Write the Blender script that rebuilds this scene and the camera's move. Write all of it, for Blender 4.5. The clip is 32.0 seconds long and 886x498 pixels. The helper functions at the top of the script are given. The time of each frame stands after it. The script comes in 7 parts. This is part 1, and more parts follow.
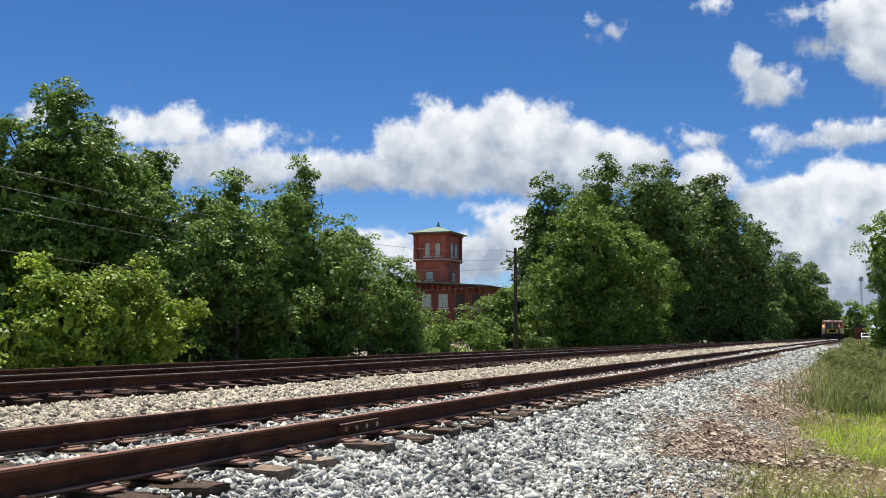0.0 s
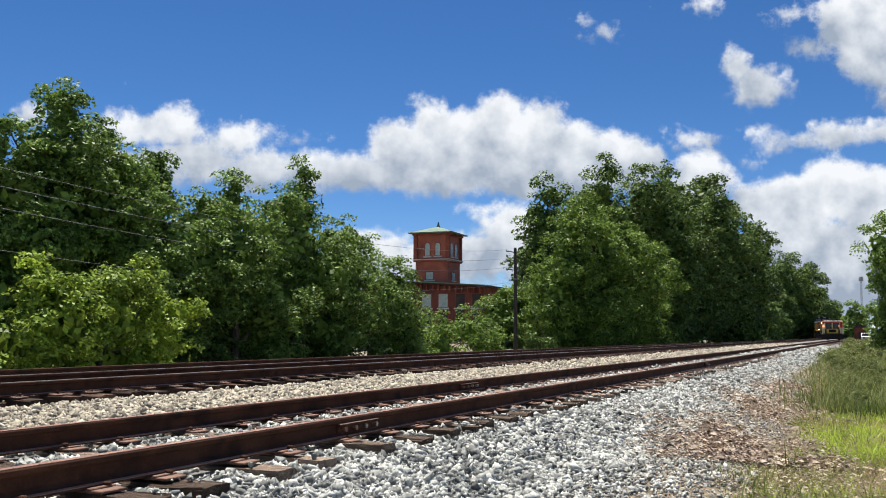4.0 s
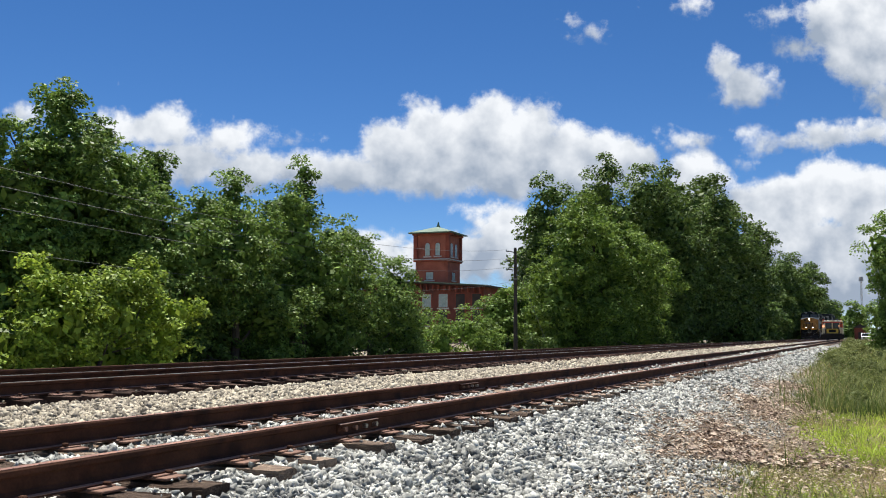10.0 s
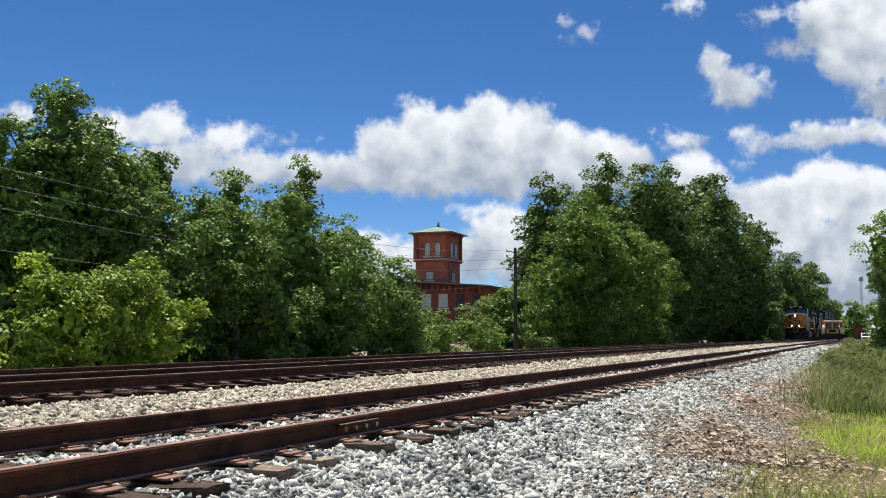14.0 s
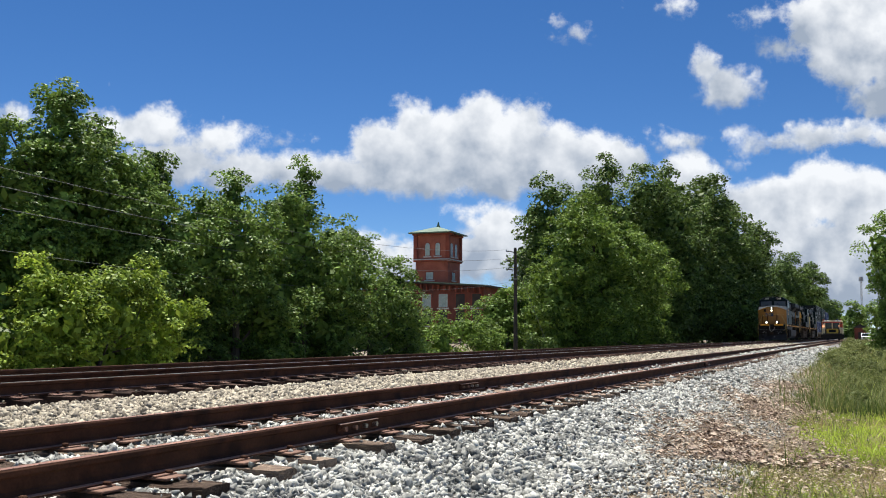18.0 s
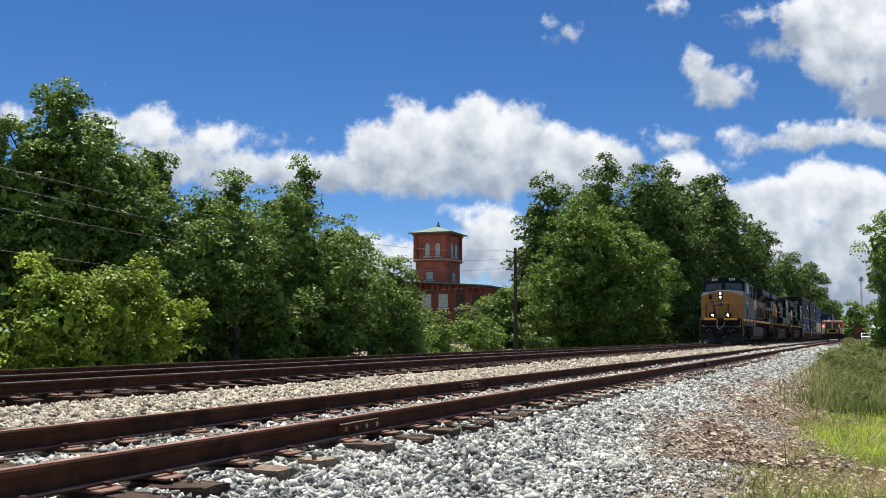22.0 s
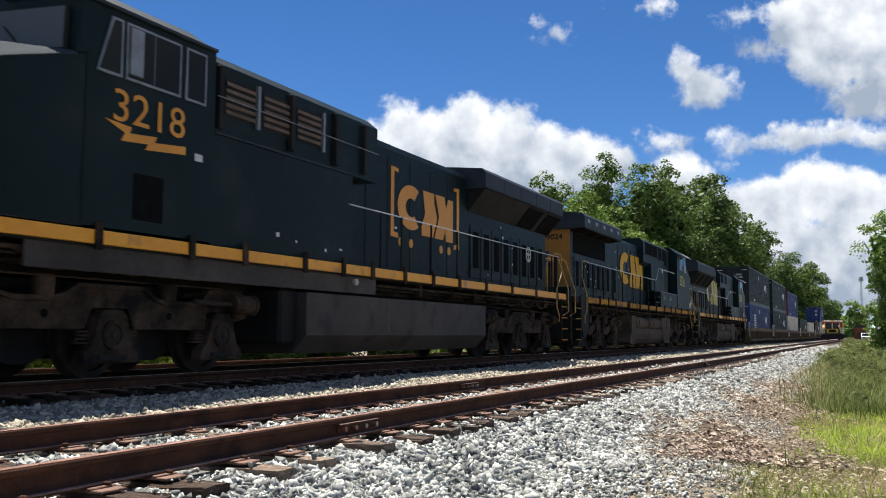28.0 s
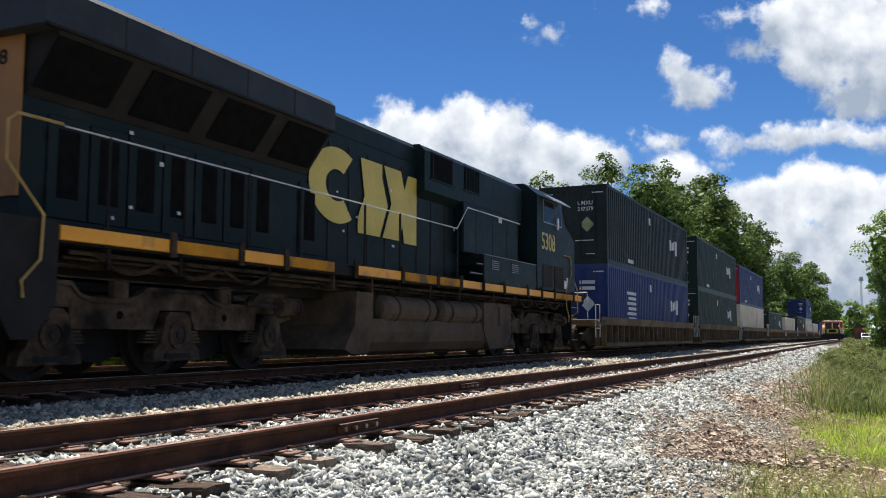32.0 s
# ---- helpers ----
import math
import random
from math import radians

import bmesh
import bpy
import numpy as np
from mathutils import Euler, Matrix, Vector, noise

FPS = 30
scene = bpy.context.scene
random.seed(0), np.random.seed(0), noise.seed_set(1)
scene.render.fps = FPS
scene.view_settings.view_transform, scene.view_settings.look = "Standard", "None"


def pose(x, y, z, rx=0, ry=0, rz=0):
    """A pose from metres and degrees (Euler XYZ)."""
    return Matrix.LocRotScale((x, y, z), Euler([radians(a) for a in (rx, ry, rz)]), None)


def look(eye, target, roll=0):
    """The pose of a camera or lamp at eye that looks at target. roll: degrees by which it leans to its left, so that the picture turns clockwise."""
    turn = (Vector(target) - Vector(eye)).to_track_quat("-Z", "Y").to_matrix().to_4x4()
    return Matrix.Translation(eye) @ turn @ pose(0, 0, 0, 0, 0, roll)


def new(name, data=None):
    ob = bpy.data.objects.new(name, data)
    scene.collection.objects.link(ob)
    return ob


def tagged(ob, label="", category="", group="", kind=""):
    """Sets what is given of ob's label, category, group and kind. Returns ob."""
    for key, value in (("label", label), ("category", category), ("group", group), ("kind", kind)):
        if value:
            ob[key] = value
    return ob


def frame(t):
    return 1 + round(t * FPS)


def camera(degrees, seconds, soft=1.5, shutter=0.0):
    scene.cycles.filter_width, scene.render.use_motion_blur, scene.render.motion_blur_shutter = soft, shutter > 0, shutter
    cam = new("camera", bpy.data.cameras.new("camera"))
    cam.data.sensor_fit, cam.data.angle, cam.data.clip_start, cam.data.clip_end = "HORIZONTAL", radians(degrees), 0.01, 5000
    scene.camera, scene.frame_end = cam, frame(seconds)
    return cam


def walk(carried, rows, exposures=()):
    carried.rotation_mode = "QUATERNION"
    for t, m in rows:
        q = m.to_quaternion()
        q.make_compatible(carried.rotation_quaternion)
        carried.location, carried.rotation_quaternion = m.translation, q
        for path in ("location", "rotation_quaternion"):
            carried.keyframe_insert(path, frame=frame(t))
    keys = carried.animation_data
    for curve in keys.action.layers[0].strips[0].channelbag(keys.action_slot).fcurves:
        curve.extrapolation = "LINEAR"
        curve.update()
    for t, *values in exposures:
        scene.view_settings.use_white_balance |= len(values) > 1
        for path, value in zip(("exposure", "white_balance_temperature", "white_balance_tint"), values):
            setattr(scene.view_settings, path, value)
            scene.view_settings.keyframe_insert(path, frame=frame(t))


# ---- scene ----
cam = camera(51.79, 32.0, soft=1.0, shutter=0.1)
CAM = pose(0, 0, 0.841, 95.34, 0, 24.966) @ pose(0, 0, 0, 0, 0, 0.22)
walk(cam, [(0.0, CAM), (32.0, CAM)], exposures=[(0.0, 0.68), (25.5, 0.68), (28.0, 0.8), (32.0, 0.8)])

# ---- light ----
SUN_DIR = Vector((-0.265, 0.3, 0.9)).normalized()
world = bpy.data.worlds.new("sky")
scene.world = world
world.use_nodes = True
wn = world.node_tree.nodes
sky = wn.new("ShaderNodeTexSky")
sky.sky_type, sky.sun_disc = "NISHITA", False
sky.sun_elevation, sky.sun_rotation = math.asin(SUN_DIR.z), math.atan2(SUN_DIR.x, SUN_DIR.y)
sky.air_density, sky.dust_density, sky.ozone_density, sky.altitude = 1.0, 0.0, 5.0, 3000
hs = wn.new("ShaderNodeHueSaturation")
hs.inputs["Saturation"].default_value = 1.2
hs.inputs["Hue"].default_value = 0.504
world.node_tree.links.new(sky.outputs[0], hs.inputs["Color"])
world.node_tree.links.new(hs.outputs[0], wn["Background"].inputs[0])
wn["Background"].inputs[1].default_value = 0.066
sun_data = bpy.data.lights.new("sun", "SUN")
sun_data.energy, sun_data.angle, sun_data.color = 5.0, radians(0.53), (1.0, 0.95, 0.86)
sun = new("sun", sun_data)
sun.matrix_world = look(SUN_DIR * 200, (0, 0, 0))


# ---- mesh building ----
class Mesh:
    """Gathers vertices and faces for one mesh."""

    def __init__(self):
        self.v, self.f = [], []

    def add(self, vs, fs):
        n = len(self.v)
        self.v += [tuple(p) for p in vs]
        self.f += [tuple(i + n for i in q) for q in fs]
        return self

    def box(self, x0, x1, y0, y1, z0, z1, c=0.0):
        if c <= 0:
            vs = [(x, y, z) for x in (x0, x1) for y in (y0, y1) for z in (z0, z1)]
            return self.add(vs, [(0, 1, 3, 2), (4, 6, 7, 5), (0, 4, 5, 1), (2, 3, 7, 6), (0, 2, 6, 4), (1, 5, 7, 3)])
        vs, key = [], {}
        lo, hi = (x0, y0, z0), (x1, y1, z1)
        for i in (0, 1):
            for j in (0, 1):
                for k in (0, 1):
                    for a in range(3):
                        p = [hi[n] - c if s else lo[n] + c for n, s in enumerate((i, j, k))]
                        p[a] = hi[a] if (i, j, k)[a] else lo[a]
                        key[i, j, k, a] = len(vs)
                        vs.append(p)
        fs = []
        for a in range(3):
            b, d = (a + 1) % 3, (a + 2) % 3
            for s in (0, 1):
                q = []
                for m, n in ((0, 0), (1, 0), (1, 1), (0, 1)):
                    t = [0, 0, 0]
                    t[a], t[b], t[d] = s, m, n
                    q.append(key[(*t, a)])
                fs.append(tuple(q) if s else tuple(reversed(q)))
            for m in (0, 1):
                for n in (0, 1):
                    t0, t1 = [0, 0, 0], [0, 0, 0]
                    t0[a], t0[b], t0[d] = 0, m, n
                    t1[a], t1[b], t1[d] = 1, m, n
                    q = (key[(*t0, b)], key[(*t1, b)], key[(*t1, d)], key[(*t0, d)])
                    fs.append(q if m != n else tuple(reversed(q)))
        for i in (0, 1):
            for j in (0, 1):
                for k in (0, 1):
                    q = tuple(key[i, j, k, a] for a in range(3))
                    fs.append(q if (i + j + k) % 2 else tuple(reversed(q)))
        return self.add(vs, fs)

    def prism(self, profile, axis, a0, a1):
        """A closed outline, extruded along an axis from a0 to a1. The outline's two numbers are the other two axes in order."""
        n = len(profile)
        put = {"x": lambda a, p, q: (a, p, q), "y": lambda a, p, q: (p, a, q), "z": lambda a, p, q: (p, q, a)}[axis]
        vs = [put(a, p, q) for a in (a0, a1) for p, q in profile]
        fs = [(i, (i + 1) % n, n + (i + 1) % n, n + i) for i in range(n)]
        return self.add(vs, fs + [tuple(range(n - 1, -1, -1)), tuple(range(n, 2 * n))])

    def cyl(self, p0, p1, r, n=12, r1=None):
        return self.tube([p0, p1], r, n, r1)

    def tube(self, pts, r, n=6, r1=None):
        pts = [Vector(p) for p in pts]
        vs, m = [], len(pts)
        for i, p in enumerate(pts):
            d = (pts[min(i + 1, m - 1)] - pts[max(i - 1, 0)]).normalized()
            up = Vector((0, 0, 1)) if abs(d.z) < 0.9 else Vector((1, 0, 0))
            a = d.cross(up).normalized()
            b = a.cross(d)
            rr = r if r1 is None else r + (r1 - r) * i / (m - 1)
            vs += [p + rr * (math.cos(w) * a + math.sin(w) * b) for w in (math.tau * k / n for k in range(n))]
        fs = [(i * n + k, i * n + (k + 1) % n, (i + 1) * n + (k + 1) % n, (i + 1) * n + k) for i in range(m - 1) for k in range(n)]
        fs += [tuple(range(n - 1, -1, -1)), tuple(range((m - 1) * n, m * n))]
        return self.add(vs, fs)

    def disc(self, c, r0, r1, x0, x1, n=24, a0=0.0, a1=360.0):
        """A ring or wheel round the x axis at c (y, z), between two radii and from x0 to x1."""
        full = abs(a1 - a0) >= 359.9
        k = n if full else n + 1
        ang = [radians(a0 + (a1 - a0) * i / n) for i in range(k)]
        vs = [(x, c[0] + r * math.cos(a), c[1] + r * math.sin(a)) for x in (x0, x1) for r in (r0, r1) for a in ang]
        fs = []
        for i in range(n):
            j = (i + 1) % k
            A, B, C, D = i, k + i, 2 * k + i, 3 * k + i
            A2, B2, C2, D2 = j, k + j, 2 * k + j, 3 * k + j
            fs += [(A, B, B2, A2), (C, C2, D2, D), (B, D, D2, B2)]
            if r0 > 0:
                fs.append((A, A2, C2, C))
        if not full:
            fs += [(0, 2 * k, 3 * k, k), (k - 1, 2 * k - 1, 4 * k - 1, 3 * k - 1)]
        return self.add(vs, fs)

    def mesh(self, name, smooth=False):
        me = bpy.data.meshes.new(name)
        me.from_pydata(self.v, [], self.f)
        me.update()
        bm = bmesh.new()
        bm.from_mesh(me)
        bmesh.ops.recalc_face_normals(bm, faces=bm.faces)
        bm.to_mesh(me)
        bm.free()
        if smooth:
            me.shade_smooth()
        return me


def quick_mesh(name, verts, faces):
    """A mesh from numpy arrays, all faces with the same number of corners."""
    me = bpy.data.meshes.new(name)
    n, k = faces.shape
    me.vertices.add(len(verts))
    me.vertices.foreach_set("co", verts.astype(np.float32).ravel())
    me.loops.add(n * k)
    me.loops.foreach_set("vertex_index", faces.astype(np.int32).ravel())
    me.polygons.add(n)
    me.polygons.foreach_set("loop_start", np.arange(0, n * k, k, dtype=np.int32))
    me.update(calc_edges=True)
    me.validate()
    return me


def part(name, m, material, parent=None, label="", at=None, smooth=False):
    me = m.mesh(name, smooth) if isinstance(m, Mesh) else m
    if material is not None and not me.materials:
        me.materials.append(material)
    ob = new(name, me)
    if parent:
        ob.parent = parent
    if at is not None:
        ob.matrix_basis = at
    if label:
        ob["label"] = label
    return ob


def thing(name, label, category, at=(0, 0, 0), group="", kind=""):
    ob = new(name)
    ob.location = at
    return tagged(ob, label, category, group, kind)


# ---- materials ----
def surface(name, c0, c1, scale=2.0, rough=0.7, metal=0.0, fine=14.0, bump=0.25, stain=None, stain_scale=0.7, rand=0.0, island=False, spec=0.5, depth=0.01, stretch=None, stain_at=0.62):
    """Two-scale colour variation, fine relief, and stains with a shape of their own."""
    mt = bpy.data.materials.new(name)
    mt.use_nodes = True
    nt = mt.node_tree
    N, L = nt.nodes, nt.links
    b = N["Principled BSDF"]
    b.inputs["Metallic"].default_value = metal
    b.inputs["Specular IOR Level"].default_value = spec
    tc = N.new("ShaderNodeTexCoord")
    src = tc.outputs["Object"]
    if stretch:
        mp = N.new("ShaderNodeMapping")
        mp.inputs["Scale"].default_value = stretch
        L.new(src, mp.inputs["Vector"])
        src = mp.outputs[0]

    def noise_at(s, detail=5.0):
        n = N.new("ShaderNodeTexNoise")
        n.inputs["Scale"].default_value, n.inputs["Detail"].default_value = s, detail
        L.new(src, n.inputs["Vector"])
        return n

    big, small = noise_at(scale), noise_at(fine, 8.0)
    mixv = N.new("ShaderNodeMath")
    mixv.operation = "MULTIPLY_ADD"
    L.new(small.outputs["Fac"], mixv.inputs[0])
    mixv.inputs[1].default_value = 0.6
    half = N.new("ShaderNodeMath")
    half.operation = "MULTIPLY_ADD"
    L.new(big.outputs["Fac"], half.inputs[0])
    half.inputs[1].default_value, half.inputs[2].default_value = 1.0, -0.3
    L.new(half.outputs[0], mixv.inputs[2])
    fac = mixv.outputs[0]
    if rand or island:
        add = N.new("ShaderNodeMath")
        add.operation = "MULTIPLY_ADD"
        r = N.new("ShaderNodeNewGeometry").outputs["Random Per Island"] if island else N.new("ShaderNodeObjectInfo").outputs["Random"]
        L.new(r, add.inputs[0])
        add.inputs[1].default_value = rand or 0.6
        sub = N.new("ShaderNodeMath")
        sub.operation = "SUBTRACT"
        L.new(fac, sub.inputs[0])
        sub.inputs[1].default_value = (rand or 0.6) / 2
        L.new(sub.outputs[0], add.inputs[2])
        fac = add.outputs[0]
    ramp = N.new("ShaderNodeValToRGB")
    ramp.color_ramp.elements[0].position, ramp.color_ramp.elements[1].position = 0.28, 0.75
    ramp.color_ramp.elements[0].color, ramp.color_ramp.elements[1].color = (*c0, 1), (*c1, 1)
    L.new(fac, ramp.inputs[0])
    col = ramp.outputs[0]
    if stain:
        st = noise_at(stain_scale, 7.0)
        sr = N.new("ShaderNodeValToRGB")
        sr.color_ramp.elements[0].position, sr.color_ramp.elements[1].position = stain_at - 0.08, stain_at + 0.08
        L.new(st.outputs["Fac"], sr.inputs[0])
        mx = N.new("ShaderNodeMix")
        mx.data_type = "RGBA"
        L.new(sr.outputs[0], mx.inputs["Factor"])
        L.new(col, mx.inputs["A"])
        mx.inputs["B"].default_value = (*stain, 1)
        col = mx.outputs["Result"]
    L.new(col, b.inputs["Base Color"])
    rr = N.new("ShaderNodeMapRange")
    L.new(small.outputs["Fac"], rr.inputs["Value"])
    rr.inputs["To Min"].default_value, rr.inputs["To Max"].default_value = max(rough - 0.15, 0.02), min(rough + 0.15, 1)
    L.new(rr.outputs[0], b.inputs["Roughness"])
    if bump:
        bp = N.new("ShaderNodeBump")
        bp.inputs["Strength"].default_value, bp.inputs["Distance"].default_value = bump, depth
        L.new(small.outputs["Fac"], bp.inputs["Height"])
        L.new(bp.outputs[0], b.inputs["Normal"])
    return mt


def foliage(name, dark, light, rough=0.5, through_light=0.35):
    mt = bpy.data.materials.new(name)
    mt.use_nodes = True
    N, L = mt.node_tree.nodes, mt.node_tree.links
    b = N["Principled BSDF"]
    b.inputs["Roughness"].default_value, b.inputs["Specular IOR Level"].default_value = rough, 0.11
    g = N.new("ShaderNodeNewGeometry")
    ramp = N.new("ShaderNodeValToRGB")
    ramp.color_ramp.elements[0].color, ramp.color_ramp.elements[1].color = (*dark, 1), (*light, 1)
    tc, n = N.new("ShaderNodeTexCoord"), N.new("ShaderNodeTexNoise")
    n.inputs["Scale"].default_value = 0.6
    L.new(tc.outputs["Object"], n.inputs["Vector"])
    a = N.new("ShaderNodeMath")
    a.operation = "MULTIPLY_ADD"
    L.new(g.outputs["Random Per Island"], a.inputs[0])
    a.inputs[1].default_value = 0.56
    s = N.new("ShaderNodeMath")
    s.operation = "SUBTRACT"
    L.new(n.outputs["Fac"], s.inputs[0])
    # pulls broad noise patches to the dark colour, painting shadow gaps into the foliage
    s.inputs[1].default_value = 0.32
    L.new(s.outputs[0], a.inputs[2])
    L.new(a.outputs[0], ramp.inputs[0])
    L.new(ramp.outputs[0], b.inputs["Base Color"])
    t = N.new("ShaderNodeBsdfTranslucent")
    hs = N.new("ShaderNodeHueSaturation")
    hs.inputs["Hue"].default_value, hs.inputs["Value"].default_value = 0.485, 1.35
    L.new(ramp.outputs[0], hs.inputs["Color"])
    L.new(hs.outputs[0], t.inputs["Color"])
    mx = N.new("ShaderNodeMixShader")
    mx.inputs[0].default_value = through_light
    L.new(b.outputs[0], mx.inputs[1])
    L.new(t.outputs[0], mx.inputs[2])
    L.new(mx.outputs[0], N["Material Output"].inputs["Surface"])
    return mt


M_GROUND = surface("earth", (0.12, 0.09, 0.06), (0.3, 0.24, 0.16), 0.5, 0.95, fine=20, bump=0.6, stain=(0.07, 0.1, 0.03), stain_scale=0.25)
# darker than the stones, so the shade in their gaps is partly in this colour
M_BED = surface("ballast_bed", (0.1, 0.095, 0.085), (0.24, 0.23, 0.21), 1.2, 0.9, fine=32, bump=1.0, depth=0.03)
M_STONE = surface("granite_ballast", (0.12, 0.124, 0.116), (0.56, 0.562, 0.515), 3.0, 0.85, fine=40, bump=0.6, island=True, rand=0.62)
M_STONE_TAN = surface("tan_ballast", (0.15, 0.13, 0.1), (0.52, 0.46, 0.35), 3.0, 0.9, fine=40, bump=0.4, island=True, rand=0.6)
M_RUST = surface("rusty_rail_steel", (0.043, 0.019, 0.011), (0.1, 0.043, 0.024), 4.0, 0.9, spec=0.15, fine=60, bump=0.3, stain=(0.024, 0.013, 0.01), stain_scale=3)
M_RAILHEAD = surface("worn_rail_head", (0.3, 0.27, 0.25), (0.5, 0.48, 0.46), 6.0, 0.3, metal=0.9, fine=50, bump=0.05)
M_RUSTTOP = surface("rusty_rail_head", (0.14, 0.06, 0.04), (0.3, 0.15, 0.1), 5.0, 0.6, metal=0.3, fine=50, bump=0.1)
# lighter rust colour that paints the sunlit line along the rail foot
M_FOOT = surface("rail_foot_lit_line", (0.2, 0.11, 0.08), (0.36, 0.22, 0.17), 5.0, 0.7, spec=0.5, fine=60, bump=0.2)
M_PLATE = surface("rusty_plate", (0.1, 0.05, 0.034), (0.23, 0.125, 0.085), 9.0, 0.8, metal=0.2, fine=80, bump=0.4)
M_TIE = surface("weathered_tie_wood", (0.075, 0.05, 0.036), (0.4, 0.3, 0.225), 3.0, 0.92, spec=0.15, fine=24, bump=1.0, depth=0.03, stretch=(0.3, 4.5, 4.5), rand=0.55, stain=(0.035, 0.024, 0.018), stain_scale=2.6, stain_at=0.63)
M_TIEMAIN = surface("creosoted_tie_wood", (0.03, 0.018, 0.014), (0.15, 0.09, 0.065), 3.0, 0.92, spec=0.15, fine=24, bump=0.8, depth=0.02, stretch=(0.3, 4.5, 4.5), rand=0.5)
M_BARK = surface("bark", (0.05, 0.04, 0.03), (0.14, 0.11, 0.085), 5, 0.95, fine=30, bump=0.8)
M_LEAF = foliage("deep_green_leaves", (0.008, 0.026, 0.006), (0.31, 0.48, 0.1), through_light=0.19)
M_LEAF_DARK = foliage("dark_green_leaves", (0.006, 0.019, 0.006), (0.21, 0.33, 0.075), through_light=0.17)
M_LEAF_LIME = foliage("lime_leaves", (0.018, 0.052, 0.007), (0.46, 0.62, 0.09), through_light=0.27)
M_LEAF_MID = foliage("mid_green_leaves", (0.012, 0.036, 0.007), (0.28, 0.43, 0.075), through_light=0.21)
M_BRICK = surface("red_brick", (0.29, 0.082, 0.05), (0.48, 0.16, 0.1), 0.5, 0.9, fine=9, bump=0.3, stain=(0.2, 0.06, 0.04), stain_scale=0.3)
M_BLACK = surface("grimy_black_steel", (0.007, 0.0065, 0.006), (0.022, 0.019, 0.017), 2.0, 0.75, spec=0.25, fine=20, bump=0.2)

# ---- ground ----
TRACKS = ((-4.596, 0.0), (-9.792, 0.087))      # centre line, tie top


def bed_z(x):
    """Height of the ballast and ground across the line."""
    xs = (-60, -22, -19, -16.5, -14.2, -12.8, -8.55, -8.2, -7.2, -6.0, -5.5, -5.2, -4.0, -3.7, -3.3, -2.9, -2.35, -0.6, 2, 60)
    zs = (-0.5, -0.45, -0.5, -0.45, -0.25, 0.03, 0.0, 0.02, 0.015, -0.01, -0.02, -0.034, -0.036, -0.046, -0.085, -0.16, -0.3, -0.33, -0.3, -0.2)
    return float(np.interp(x, xs, zs))


def ground():
    xs = np.array([-2500, -900, -300, -120, -60, -40, -30, -24, -22, -19, -18, -17.2, -16.2, *np.arange(-16, 3.01, 0.25), 5, 9, 16, 30, 60, 140, 400, 1200, 2500])
    ys = np.array([-2500, -700, -150, -60, -25, -10, *np.arange(-4, 24.01, 0.4), *np.arange(26, 60, 2.5), 70, 85, 110, 150, 210, 320, 500, 900, 1600, 3000])
    v = []
    for y in ys:
        for x in xs:
            n = noise.noise((x * 0.9, y * 0.9, 3.0)) * 0.03 + noise.noise((x * 0.15, y * 0.15, 8.0)) * 0.05
            v.append((x, y, bed_z(x) - 0.03 + n * (1 if -1.6 < x < 60 or x < -18 else 0.4)))
    w = len(xs)
    i = np.arange(len(v)).reshape(len(ys), w)
    f = np.stack([i[:-1, :-1], i[:-1, 1:], i[1:, 1:], i[1:, :-1]], -1).reshape(-1, 4)
    ob = part("ground", quick_mesh("ground", np.array(v), f), M_GROUND)
    ob.data.shade_smooth()
    tagged(ob, "grassy earth beside the gravel railway bed", "ground", kind="structure")


def bed(name, x0, x1, material, label):
    xs, ys = np.linspace(x0, x1, 24), np.array([-30, -12, -4, *np.arange(0, 40, 0.5), *np.arange(40, 400, 12), 700])
    v = np.array([(x, y, bed_z(x) - 0.008 + noise.noise((x * 2.1, y * 2.1, 1.0)) * 0.015) for y in ys for x in xs])
    i = np.arange(len(v)).reshape(len(ys), len(xs))
    f = np.stack([i[:-1, :-1], i[:-1, 1:], i[1:, 1:], i[1:, :-1]], -1).reshape(-1, 4)
    tagged(part(name, quick_mesh(name, v, f), material), label, "ballast", kind="structure")


# ---- where the ties lie ----
def tie_rows(first, before, pitch, spread, seed):
    """Places of the ties along a track: the uneven near ones, then on down the line."""
    rng = random.Random(seed)
    ys = list(first)
    while ys[0] > before:
        ys.insert(0, ys[0] - pitch + rng.uniform(-spread, spread))
    while ys[-1] < 260:
        ys.append(ys[-1] + pitch + rng.uniform(-spread, spread))
    return ys


TIE_ROWS = (tie_rows((3.74, 4.22, 4.93, 5.46, 6.27, 6.95, 7.5, 8.0, 8.45), -9.0, 0.56, 0.07, 5), tie_rows((6.0,), -6.0, 0.53, 0.03, 6))
TIE_HALF = 1.22


# ---- ballast stones ----
_t = (1 + 5 ** 0.5) / 2
ICO_V = np.array([(-1, _t, 0), (1, _t, 0), (-1, -_t, 0), (1, -_t, 0), (0, -1, _t), (0, 1, _t), (0, -1, -_t), (0, 1, -_t), (_t, 0, -1), (_t, 0, 1), (-_t, 0, -1), (-_t, 0, 1)]) / 1.9
ICO_F = np.array([(0, 11, 5), (0, 5, 1), (0, 1, 7), (0, 7, 10), (0, 10, 11), (1, 5, 9), (5, 11, 4), (11, 10, 2), (10, 7, 6), (7, 1, 8), (3, 9, 4), (3, 4, 2), (3, 2, 6), (3, 6, 8), (3, 8, 9), (4, 9, 5), (2, 4, 11), (6, 2, 10), (8, 6, 7), (9, 8, 1)])
BOX_V = np.array([(x, y, z) for x in (-1, 1) for y in (-1, 1) for z in (-1, 1)], float) * 0.66
